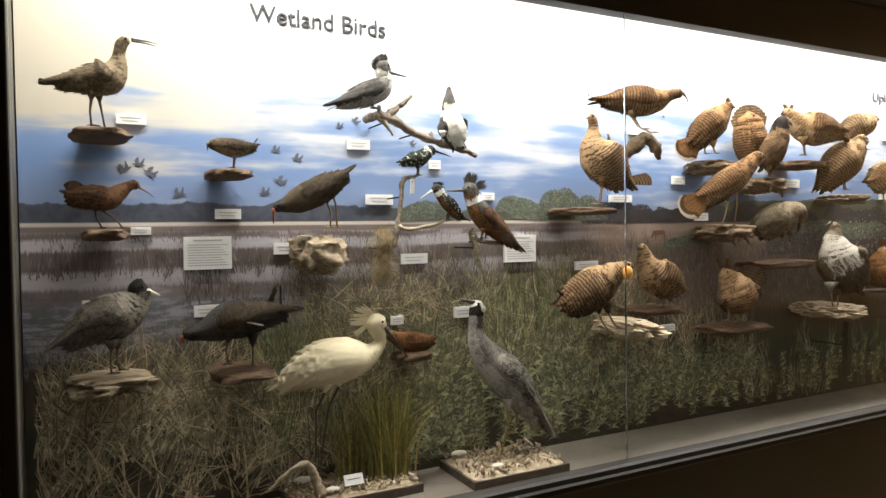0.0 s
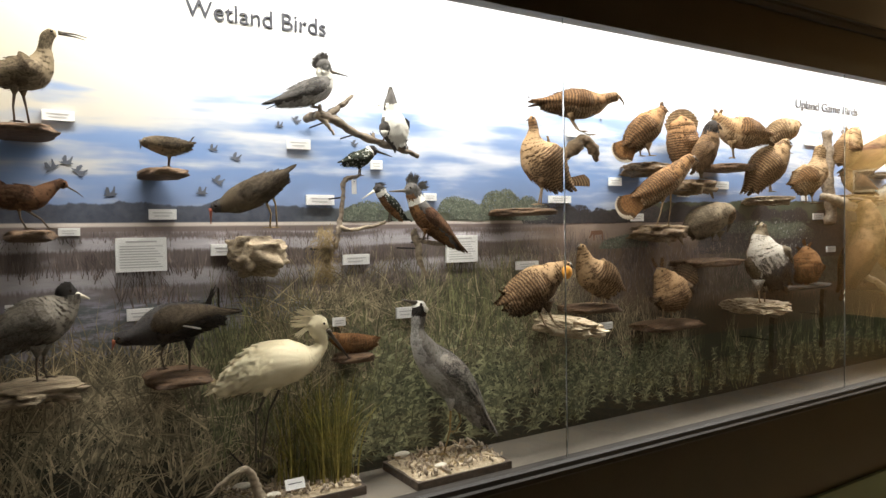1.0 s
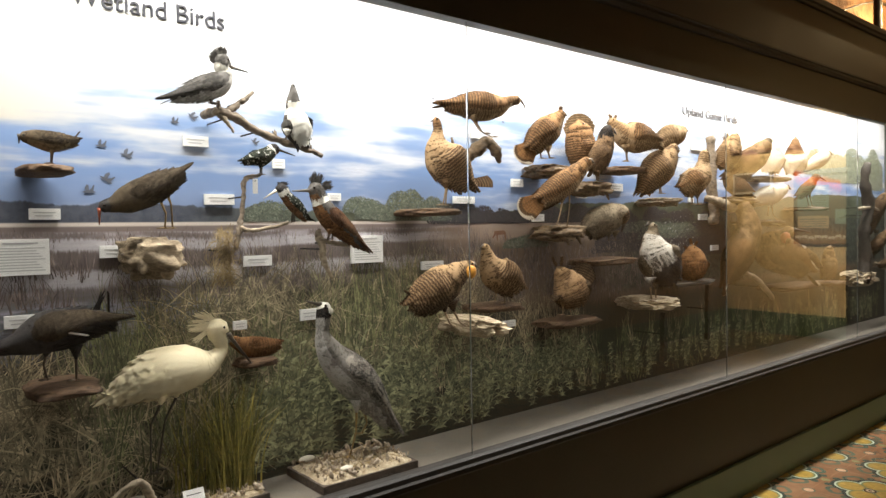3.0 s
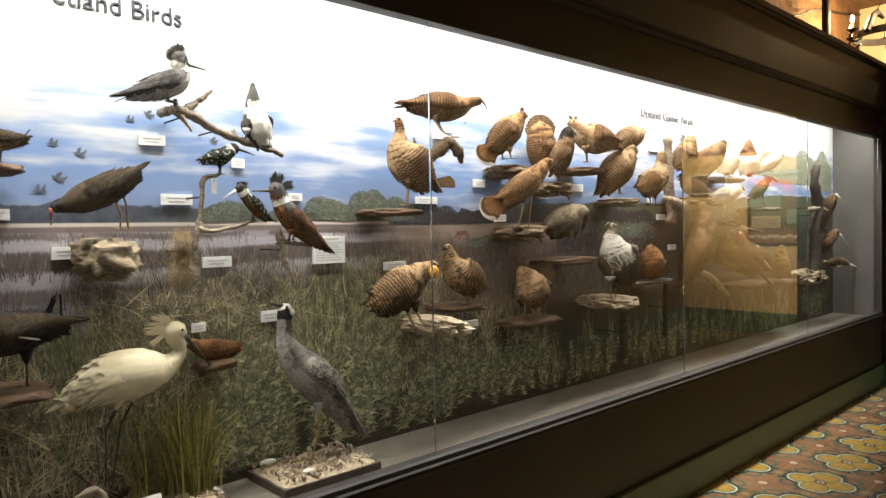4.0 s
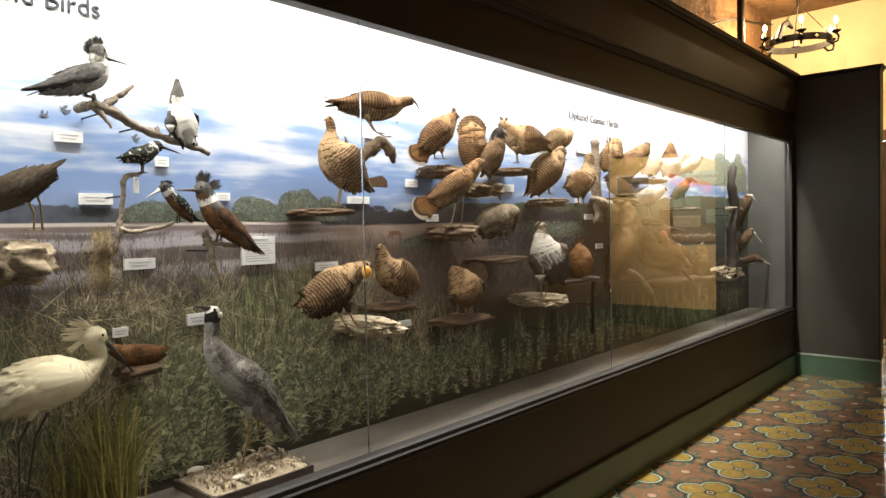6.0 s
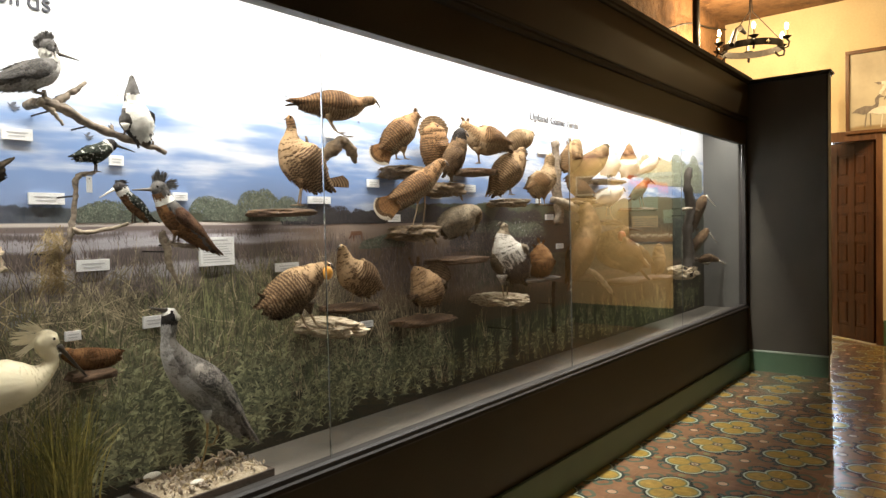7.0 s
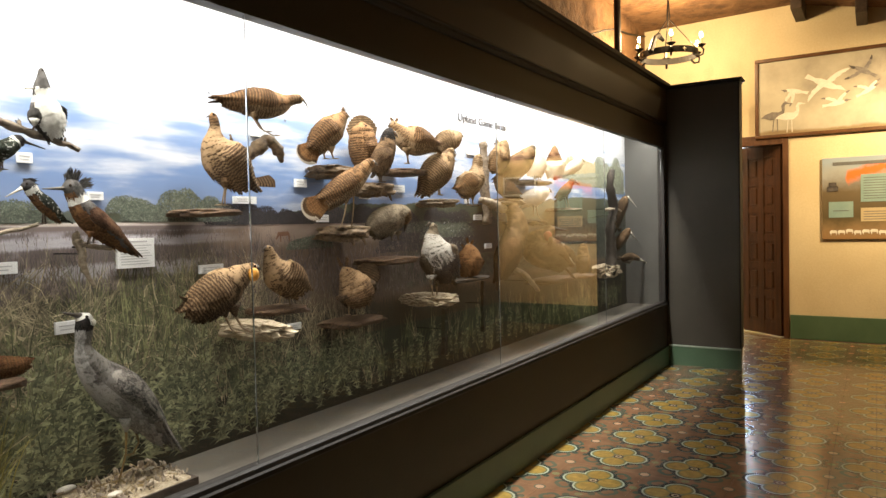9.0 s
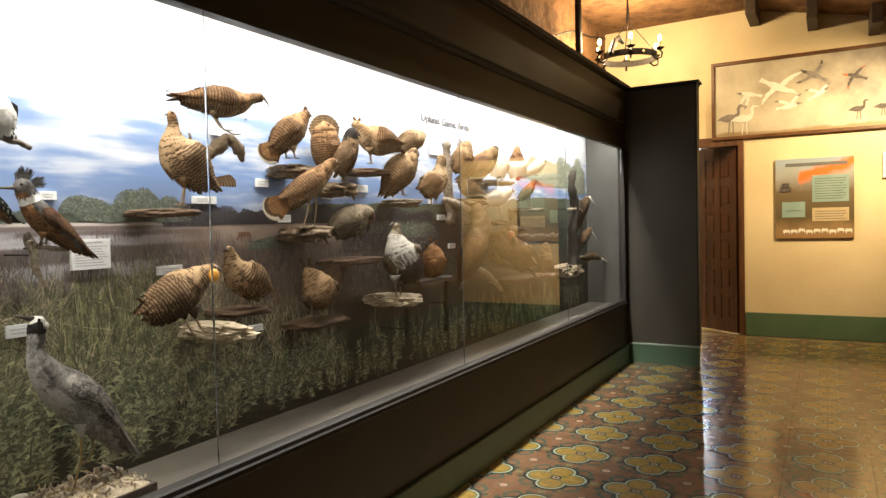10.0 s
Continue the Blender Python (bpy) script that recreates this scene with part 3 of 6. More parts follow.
def ceiling_spot(at, target, watts):
    """A small black spotlight on a stem that washes the far wall."""
    m = look(at, target)
    sp = thing("ceiling_spotlight", "small black ceiling spotlight aimed at the wall", "spotlight")
    bm = bmesh.new()
    bmesh.ops.create_cone(bm, cap_ends=True, segments=18, radius1=0.055, radius2=0.04, depth=0.13, matrix=m @ Matrix.Translation((0, 0, 0.075)))
    part("housing", bm, M_dark, sp)
    bm = bmesh.new()
    tube(bm, [Vector(at) + Vector((0, 0, 0.05)), (at[0], at[1], 3.95)], 0.01, 8)
    part("stem", bm, M_dark, sp)
    data = bpy.data.lights.new("wall_wash_light", "SPOT")
    data.energy, data.color, data.spot_size, data.spot_blend, data.shadow_soft_size = watts, WARM, radians(95), 0.9, 0.04
    new("wall_wash_light", data).matrix_world = m


ceiling_spot((8.3, -1.05, 3.4), (10.1, -0.15, 2.2), 640)
M_bulb = glowing("candle_bulb", (1.0, 0.72, 0.36), 45)
M_sleeve = surface("cream_sleeve", (0.6, 0.48, 0.3), (0.7, 0.56, 0.36), 6, 0.5)
chandelier((8.5, 2.10, 3.58), BULB)

bm = bmesh.new()
tube(bm, [(8.0, 2.56, 3.0), (8.0, 2.56, 4.36)], 0.04, 12)
tagged(finish("ceiling_pipe", bm, M_dark), "dark iron pipe up to the ceiling", "pipe")
bm = bmesh.new()
tube(bm, [(7.0, 2.78, 3.75), (7.6, 2.76, 3.74), (7.95, 2.7, 3.86), (8.4, 2.72, 3.98), (9.2, 2.78, 4.1), (10.0, 2.8, 4.25)], 0.011, 6)
tagged(finish("ceiling_cable", bm, M_dark), "black cable slung along the wall", "cable")


def panelled_door():
    """A tall leaf with two columns of raised panels, opened against the wall."""
    d = thing("door_1", "open tall panelled dark wooden door", "door")
    tagged(d, kind="structure")
    w, h, th = 0.70, 2.58, 0.05
    d.matrix_basis = pose(FAR + 0.03, 1.05, 0.012, 0, 0, 50)
    rows = 6
    spans = [(0, 0.11), (w / 2 - 0.05, w / 2 + 0.05), (w - 0.11, w)]
    bm = boxes(*[(a, b, -th / 2, th / 2, 0, h) for a, b in spans], bevel=0.004)
    part("stile", bm, M_wood, d)
    zs = [0.0, 0.18] + [0.18 + (h - 0.30) * k / rows for k in range(1, rows)] + [h - 0.12, h]
    for k in range(rows + 1):
        lo = 0.0 if k == 0 else 0.18 + (h - 0.30) * k / rows - 0.045
        hi = 0.18 if k == 0 else (h if k == rows else 0.18 + (h - 0.30) * k / rows + 0.045)
        part("rail", boxes((0.11, w / 2 - 0.05, -th / 2 + 0.002, th / 2 - 0.002, lo, hi), (w / 2 + 0.05, w - 0.11, -th / 2 + 0.002, th / 2 - 0.002, lo, hi), bevel=0.003), M_wood, d)
        if k < rows:
            z0 = hi
            z1 = 0.18 + (h - 0.30) * (k + 1) / rows - 0.045
            for a, b in ((0.11, w / 2 - 0.05), (w / 2 + 0.05, w - 0.11)):
                bm = boxes((a, b, -0.012, 0.012, z0, z1))
                inner = boxes((a + 0.035, b - 0.035, -0.026, 0.026, z0 + 0.035, z1 - 0.035), bevel=0.012)
                me = bpy.data.meshes.new("panel")
                inner.to_mesh(me)
                bm.from_mesh(me)
                inner.free()
                part("panel", bm, M_wood, d)
    return d


panelled_door()
jamb = tagged(finish("door_frame", boxes((FAR - 0.03, FAR + 0.25, 0.965, 1.035, 0, 2.70), (FAR - 0.03, FAR + 0.25, 1.035, 2.4, 2.572, 2.70), bevel=0.005), M_wood), "dark wooden door frame", "door frame", kind="structure")
tagged(finish("wall_beyond_door", boxes((FAR + 2.2, FAR + 2.3, 0.2, 4.0, 0, 3.4)), M_cream), "pale wall in daylight past the door", "wall", kind="structure")
tagged(finish("floor_beyond_door", boxes((FAR + 0.0, FAR + 2.3, 0.2, 4.0, -0.2, -0.004)), M_tile), "floor past the doorway", "floor", kind="structure")
tagged(finish("ceiling_beyond_door", boxes((FAR + 0.25, FAR + 2.3, 0.2, 4.0, 3.3, 3.4)), M_cream), "ceiling past the doorway", "ceiling", kind="structure")
M_daylight = glowing("daylit_window", (0.82, 0.91, 1.0), 40.0)
win = tagged(finish("window_1", boxes((FAR + 2.17, FAR + 2.2, 1.2, 2.6, 1.45, 3.05)), M_daylight), "bright daylit window in the room past the door", "window", kind="structure")
part("window_frame", boxes((FAR + 2.13, FAR + 2.165, 1.16, 1.2, 1.40, 3.10), (FAR + 2.13, FAR + 2.165, 2.6, 2.64, 1.40, 3.10), (FAR + 2.13, FAR + 2.165, 1.2, 2.6, 3.05, 3.10), (FAR + 2.13, FAR + 2.165, 1.2, 2.6, 1.40, 1.45)), M_wood, win)

M_white = surface("white_paint_stroke", (0.66, 0.62, 0.54), (0.76, 0.72, 0.63), 20, 0.7)
M_grey = surface("grey_paint_stroke", (0.16, 0.14, 0.13), (0.26, 0.23, 0.2), 20, 0.7)
M_slate = surface("dark_paint_stroke", (0.05, 0.042, 0.04), (0.1, 0.085, 0.075), 20, 0.7)
M_rust = surface("red_paint_stroke", (0.3, 0.09, 0.03), (0.4, 0.14, 0.05), 20, 0.7)


def canvas():
    t = Tree("painted_sky_falloff_canvas")
    p = t.where()
    _, y, z = t.xyz(p)
    big = t.noise(p, 1.6, 5.0, 0.6)
    # darker towards -y: the chandelier's falloff is put into the canvas colour
    f = t.math("ADD", big, t.math("MULTIPLY", t.math("SUBTRACT", 0.4, y), 0.10))
    col = t.ramp(f, [(0.35, (0.55, 0.50, 0.38)), (0.55, (0.42, 0.37, 0.28)), (0.75, (0.22, 0.19, 0.16))])
    ground = t.step(t.math("ADD", z, t.math("MULTIPLY", t.noise(p, 3.0), 0.12)), 2.80, 0.02)
    return t.done(t.mix(ground, (0.26, 0.19, 0.10), col), 0.55, 0.0, t.noise(p, 120.0), 0.0006)


def stroke(parent, name, material, at, size, pts):
    """A flat painted shape on the picture: points (across, up) in its own size."""
    bm = bmesh.new()
    ring = [bm.verts.new((at[0], at[1] - a * size, at[2] + b * size)) for a, b in pts]
    bm.faces.new(ring).normal_update()
    bmesh.ops.triangulate(bm, faces=bm.faces[:], ngon_method="EAR_CLIP")
    return part(name, bm, material, parent)


WADER = (("painted_legs", [(-0.06, -0.1), (-0.10, -0.6), (-0.07, -0.6), (-0.02, -0.1)]), ("painted_legs", [(0.06, -0.1), (0.08, -0.6), (0.11, -0.6), (0.10, -0.1)]), ("painted_bird", [(-0.52, -0.06), (-0.36, 0.08), (-0.1, 0.17), (0.14, 0.14), (0.24, 0.2), (0.22, 0.38), (0.30, 0.5), (0.40, 0.5), (0.56, 0.42), (0.42, 0.43), (0.34, 0.4), (0.34, 0.2), (0.30, 0.02), (0.14, -0.12), (-0.16, -0.14), (-0.36, -0.06)]))


def wing_shape(root, rise, reach, bend, k0, k1):
    """The stretch k0 to k1 of a curved, tapering painted wing."""
    top, low = [], []
    for i in range(7):
        f = k0 + (k1 - k0) * i / 6
        a = rise + bend * f
        p = Vector((root[0] + math.cos(rise) * reach * f * 0.5 + math.cos(a) * reach * f * 0.5, root[1] + math.sin(rise) * reach * f * 0.5 + math.sin(a) * reach * f * 0.5))
        n = Vector((-math.sin(a), math.cos(a))) * 0.085 * (1 - f ** 2.2) ** 0.6
        saw = 0.75 if i % 2 else 1.1
        top.append((p.x + n.x * 0.5, p.y + n.y * 0.5))
        low.append((p.x - n.x * saw, p.y - n.y * saw))
    return top + low[::-1]


def flyer(parent, at, size, tilt, rise_a, rise_b, coat, tips):
    """A painted bird on the wing: body, head and bill, tail, two wings with darker tips."""
    c, n = math.cos(tilt), math.sin(tilt)

    def turned(pts):
        return [(a * c - b * n, a * n + b * c) for a, b in pts]
    body = [(0.34 * math.cos(q) * (1.0 if math.cos(q) > 0 else 0.8), 0.085 * math.sin(q)) for q in (2 * math.pi * k / 16 for k in range(16))]
    for rise, bend, step in ((rise_a, -0.7, 0.0), (rise_b, 0.7, 0.0006)):
        root = (0.05, 0.02)
        stroke(parent, "painted_wing", coat, (at[0] - step, at[1], at[2]), size, turned(wing_shape(root, rise, 0.62, bend, 0.0, 0.8)))
        stroke(parent, "painted_wing_tip", tips, (at[0] - step - 0.0003, at[1], at[2]), size, turned(wing_shape(root, rise, 0.62, bend, 0.72, 0.99)))
    stroke(parent, "painted_bird", coat, (at[0] - 0.0012, at[1], at[2]), size, turned(body))
    stroke(parent, "painted_head", tips, (at[0] - 0.0016, at[1], at[2]), size, turned([(0.28, 0.06), (0.36, 0.085), (0.42, 0.05), (0.52, 0.02), (0.42, 0.0), (0.34, -0.02), (0.28, 0.0)]))
    stroke(parent, "painted_tail", coat, (at[0] - 0.0008, at[1], at[2]), size, turned([(-0.24, 0.04), (-0.44, 0.07), (-0.46, -0.05), (-0.24, -0.04)]))


def wader(parent, coat, at, size):
    """A painted bird standing on long legs."""
    for name, pts in WADER:
        stroke(parent, name, coat, at, size, pts)


def big_painting():
    pa = thing("framed_painting", "wide framed oil painting of marsh birds in flight", "painting")
    y0, y1, z0, z1 = -1.24, 1.36, 2.655, 3.70
    x = FAR - 0.012
    part("canvas", boxes((x - 0.02, x, y0 + 0.03, y1 - 0.03, z0 + 0.03, z1 - 0.03)), canvas(), pa)
    for s in ((y0, y1, z0, z0 + 0.045), (y0, y1, z1 - 0.045, z1), (y0, y0 + 0.045, z0 + 0.045, z1 - 0.045), (y1 - 0.045, y1, z0 + 0.045, z1 - 0.045)):
        part("frame_bar", boxes((x - 0.05, x, *s), bevel=0.008), M_frame, pa, "brown wooden frame")
    x -= 0.026
    flyer(pa, (x, 0.88, 3.24), 0.34, 2.9, 1.9, 0.9, M_white, M_grey)
    flyer(pa, (x - 0.003, 0.55, 3.30), 0.52, -0.5, 1.4, -2.2, M_white, M_white)
    flyer(pa, (x, 0.42, 3.03), 0.34, 0.15, 1.0, 2.3, M_white, M_grey)
    flyer(pa, (x, 0.08, 3.15), 0.30, 0.5, 0.6, 2.0, M_white, M_grey)
    flyer(pa, (x - 0.003, 0.12, 3.40), 0.36, 2.6, 1.3, -1.9, M_grey, M_slate)
    flyer(pa, (x, -0.33, 3.33), 0.30, 2.8, -1.7, 1.2, M_slate, M_rust)
    wader(pa, M_grey, (x, 1.12, 2.94), 0.34)
    wader(pa, M_white, (x - 0.001, 0.95, 2.92), 0.34)
    wader(pa, M_slate, (x, -0.36, 2.92), 0.22)
    wader(pa, M_slate, (x, -0.62, 2.93), 0.20)
    return pa


big_painting()


def prairie_print():
    t = Tree("prairie_fire_print")
    p = t.where()
    _, y, z = t.xyz(p)
    n = t.noise(p, 4.0, 6.0, 0.65)
    s = t.math("ADD", z, t.math("MULTIPLY", t.math("SUBTRACT", n, 0.5), 0.3))
    col = t.ramp(t.math("SUBTRACT", s, 1.3), [(0.02, (0.30, 0.17, 0.07)), (0.14, (0.26, 0.17, 0.08)), (0.3, (0.10, 0.075, 0.035)), (0.6, (0.15, 0.11, 0.06)), (0.84, (0.33, 0.34, 0.33)), (1.0, (0.30, 0.36, 0.42))])
    rise = t.math("ADD", t.math("MULTIPLY", y, 0.35), 2.05)
    fire = t.math("ABSOLUTE", t.math("SUBTRACT", s, t.math("SUBTRACT", 4.22, rise)))
    fire = t.ramp(t.math("ADD", fire, t.math("MULTIPLY", t.step(y, 0.34, 0.06), 0.3)), [(0.03, 1.0), (0.11, 0.0)])
    return t.done(t.mix(fire, col, (0.75, 0.16, 0.03)), 0.4)


def poster():
    po = thing("wall_poster", "printed panel on prairie fire with text boxes", "poster")
    y0, y1, z0, z1 = -0.312, 0.578, 1.31, 2.345
    x = FAR - 0.002
    part("board", boxes((x - 0.035, x, y0, y1, z0, z1), bevel=0.003), prairie_print(), po)
    teal = surface("teal_text_box", (0.20, 0.30, 0.28), (0.25, 0.35, 0.32), 5, 0.5)
    sand = surface("sand_text_box", (0.45, 0.35, 0.2), (0.5, 0.4, 0.24), 5, 0.5)
    x -= 0.037
    for m, a, b, c, d, rows in ((teal, 0.155, -0.255, 1.775, 2.12, 9), (teal, 0.505, 0.235, 1.585, 1.785, 0), (sand, 0.155, -0.255, 1.53, 1.70, 4)):
        box = part("text_box", boxes((x - 0.002, x, b, a, c, d)), m, po)
        bm = boxes(*[(x - 0.0035, x - 0.0025, b + 0.03 + 0.03 * (k % 3 == 2), a - 0.03, d - 0.05 - 0.032 * k, d - 0.042 - 0.032 * k) for k in range(rows)] or [(x - 0.0035, x - 0.0025, b + 0.05, a - 0.05, c + 0.08, c + 0.09)])
        part("text_lines", bm, M_ink, box)
    lines = boxes((x - 0.002, x, -0.24, 0.46, 2.245, 2.285))
    part("heading_bar", lines, M_ink, po)
    bm = boxes((x - 0.002, x, 0.40, 0.52, 1.92, 1.98), (x - 0.002, x, 0.42, 0.50, 1.98, 2.03), bevel=0.008)
    part("printed_tractor", bm, M_slate, po)
    for k in range(9):
        yy = -0.25 + k * 0.088
        stroke(po, "printed_cow", M_white, (x - 0.001, yy, 1.40 + 0.01 * math.sin(k * 2.3)), 0.085, [(-0.5, 0.1), (-0.3, 0.35), (0.4, 0.3), (0.5, 0.05), (0.4, -0.45), (0.3, -0.1), (-0.2, -0.1), (-0.3, -0.45)])
    return po


poster()
pan = thing("small_panel", "small printed wall panel with grey border", "poster")
part("board", boxes((FAR - 0.035, FAR - 0.002, -1.2, -0.615, 2.05, 2.365), bevel=0.003), M_card, pan)
part("print", boxes((FAR - 0.037, FAR - 0.0345, -1.17, -0.645, 2.08, 2.335)), M_grey, pan)
part("outlet_shadow", boxes((FAR - 0.036, FAR - 0.0372, -0.9, -0.8, 2.15, 2.25)), M_slate, pan)

# ---- mounted birds ----


def plumage(name, dark, light, bars=0.0, bar_colour=(0.022, 0.014, 0.008), tip=0.0, soft=False, spots=0.0, period=0.0125):
    """Feathers: streaked, mottled, barred across the body and pale at the tip where the kind is so."""
    t = Tree(name)
    p = t.coords()
    where = t.t.nodes.new("ShaderNodeUVMap")
    where.uv_map = "uv"
    u, v, _ = t.xyz(where.outputs[0])
    fine = t.noise(p, 170.0, 3.0)
    big = t.noise(p, 13.0, 4.0)
    one = t.island()
    stripe = t.noise(t.vec(t.math("MULTIPLY", u, 5.0), t.math("MULTIPLY", v, 0.8), t.math("MULTIPLY", one, 60.0)), 2.0, 3.0, 0.7)
    k = 0.25 if soft else 0.75
    f = t.math("ADD", t.math("MULTIPLY", one, 0.34 * k), t.math("ADD", t.math("MULTIPLY", big, 0.35), t.math("MULTIPLY", fine, 0.5)))
    f = t.math("ADD", f, t.math("MULTIPLY", t.math("SUBTRACT", stripe, 0.5), 0.8 * k))
    deep = tuple(c * (0.9 if soft else 0.5) for c in dark)
    col = t.ramp(f, [(0.26, deep), (0.42, dark), (0.66, light)])
    mottle = t.math("MULTIPLY", t.step(t.noise(p, 75.0, 4.0, 0.65), 0.56, 0.03), 0.0 if soft else 0.3)
    col = t.mix(mottle, col, deep)
    if bars:
        arc = t.t.nodes.new("ShaderNodeUVMap")
        arc.uv_map = "arc"
        along, _, _ = t.xyz(arc.outputs[0])
        bend = t.math("MULTIPLY", t.math("ABSOLUTE", t.math("SUBTRACT", u, 0.5)), 1.6)
        wave = t.math("SINE", t.math("ADD", t.math("ADD", t.math("MULTIPLY", along, 2 * math.pi / period), bend), t.math("MULTIPLY", t.noise(p, 26.0, 3.0, 0.55), 6.0)))
        col = t.mix(t.math("MULTIPLY", t.step(wave, -0.1, 0.4), bars), col, bar_colour)
    if tip:
        col = t.mix(t.math("MULTIPLY", t.math("MULTIPLY", t.step(v, 0.80, 0.03), tip), 0.9), col, (0.035, 0.022, 0.012))
        col = t.mix(t.math("MULTIPLY", t.step(v, 0.935, 0.02), tip), col, (0.58, 0.50, 0.38))
    if spots:
        col = t.mix(t.math("MULTIPLY", t.step(t.noise(p, 95.0, 2.0), 0.60, 0.02), spots), col, (0.6, 0.58, 0.5))
    shaft = t.math("ABSOLUTE", t.math("SUBTRACT", u, 0.5))
    edge = t.math("MAXIMUM", t.math("MULTIPLY", shaft, 2.0), v)
    on = t.math("MULTIPLY", t.step(v, 0.02, 0.02), 0.12 if soft else (0.0 if tip else 0.45))
    col = t.mix(t.math("MULTIPLY", t.step(edge, 0.86, 0.10), on), col, deep)
    barbs = t.math("SINE", t.math("MULTIPLY", t.math("ADD", v, shaft), 90.0))
    return t.done(col, 0.8, 0.0, t.math("ADD", t.math("MULTIPLY", barbs, 0.3), fine), 0.0006, Specular_IOR_Level=0.12)


P_rail = plumage("olive_brown_plumage", (0.085, 0.061, 0.036), (0.212, 0.162, 0.098))
P_chest = plumage("chestnut_plumage", (0.053, 0.024, 0.012), (0.149, 0.075, 0.038))
P_rust = plumage("rusty_plumage", (0.104, 0.043, 0.015), (0.240, 0.119, 0.047), 0.3)
P_sora = plumage("dark_streaked_plumage", (0.029, 0.021, 0.013), (0.124, 0.091, 0.055), 0.25)
P_coot = plumage("slate_brown_plumage", (0.085, 0.073, 0.056), (0.170, 0.149, 0.119))
P_black = plumage("black_plumage", (0.010, 0.009, 0.008), (0.032, 0.028, 0.026))
P_gall = plumage("olive_black_plumage", (0.029, 0.021, 0.013), (0.078, 0.058, 0.036))
P_moor = plumage("sooty_plumage", (0.020, 0.018, 0.018), (0.055, 0.05, 0.048))
P_slate = plumage("slate_grey_plumage", (0.048, 0.044, 0.039), (0.119, 0.110, 0.099))
P_white = plumage("white_plumage", (0.58, 0.55, 0.47), (0.80, 0.78, 0.70), soft=True)
P_cream = plumage("cream_white_plumage", (0.80, 0.69, 0.44), (0.87, 0.79, 0.56), soft=True)
P_green = plumage("spotted_green_plumage", (0.014, 0.018, 0.013), (0.05, 0.06, 0.042), spots=0.9)
P_heron = plumage("blue_grey_plumage", (0.122, 0.112, 0.097), (0.229, 0.210, 0.180))
P_heronw = plumage("streaked_grey_plumage", (0.074, 0.067, 0.060), (0.335, 0.303, 0.252))
P_pale = plumage("pale_grey_plumage", (0.24, 0.225, 0.20), (0.42, 0.40, 0.36))
P_prair = plumage("barred_tan_plumage", (0.181, 0.107, 0.053), (0.321, 0.209, 0.108), 0.88, (0.05, 0.026, 0.012))
P_prairp = plumage("barred_pale_plumage", (0.188, 0.121, 0.061), (0.349, 0.241, 0.136), 0.8, (0.075, 0.042, 0.02))
P_tan = plumage("tan_plumage", (0.140, 0.078, 0.036), (0.279, 0.172, 0.086), 0.7, (0.07, 0.038, 0.018))
P_grouse = plumage("foxy_plumage", (0.112, 0.056, 0.023), (0.265, 0.146, 0.065), 0.8, (0.05, 0.028, 0.013))
P_tail = plumage("foxy_banded_tail", (0.168, 0.075, 0.025), (0.280, 0.143, 0.053), 0.3, (0.07, 0.038, 0.018), 0.85)
P_drab = plumage("drab_brown_plumage", (0.070, 0.043, 0.023), (0.188, 0.121, 0.065), 0.8, (0.03, 0.018, 0.010))
P_grey = plumage("drab_grey_plumage", (0.088, 0.068, 0.044), (0.199, 0.158, 0.105), 0.25)
P_dove = plumage("dove_white_plumage", (0.543, 0.495, 0.399), (0.718, 0.660, 0.544), soft=True)
P_pied = plumage("pied_breast_plumage", (0.06, 0.052, 0.042), (0.46, 0.42, 0.35))
P_brown = plumage("warm_brown_plumage", (0.070, 0.040, 0.020), (0.181, 0.112, 0.058), 0.3, (0.03, 0.018, 0.010))
M_bill = surface("horn_bill", (0.05, 0.04, 0.03), (0.10, 0.08, 0.055), 40, 0.35)
M_bill_pale = surface("pale_bill", (0.6, 0.54, 0.42), (0.7, 0.64, 0.5), 40, 0.35)
M_bill_red = surface("red_bill", (0.28, 0.06, 0.03), (0.36, 0.1, 0.04), 40, 0.35)
M_leg = surface("scaly_brown_leg", (0.07, 0.05, 0.035), (0.15, 0.105, 0.065), 60, 0.5)
M_leg_tan = surface("scaly_tan_leg", (0.26, 0.18, 0.10), (0.38, 0.27, 0.15), 60, 0.5)
M_leg_yel = surface("yellow_leg", (0.20, 0.125, 0.04), (0.32, 0.21, 0.07), 60, 0.5)
M_eye = surface("glass_eye", (0.01, 0.006, 0.004), (0.02, 0.01, 0.006), 40, 0.08)
M_orange = surface("orange_air_sac", (0.55, 0.22, 0.02), (0.68, 0.32, 0.04), 50, 0.45)


def spline(pts, n):
    """A smooth run of n points through the given ones."""
    pts = [Vector(p) for p in pts]
    ext = [pts[0] * 2 - pts[1]] + pts + [pts[-1] * 2 - pts[-2]]
    out = []
    for k in range(n):
        q = k / (n - 1) * (len(pts) - 1)
        i = min(int(q), len(pts) - 2)
        f = q - i
        a, b, c, d = ext[i:i + 4]
        out.append(0.5 * (2 * b + (c - a) * f + (2 * a - 5 * b + 4 * c - d) * f * f + (3 * b - a - 3 * c + d) * f ** 3))
    return out


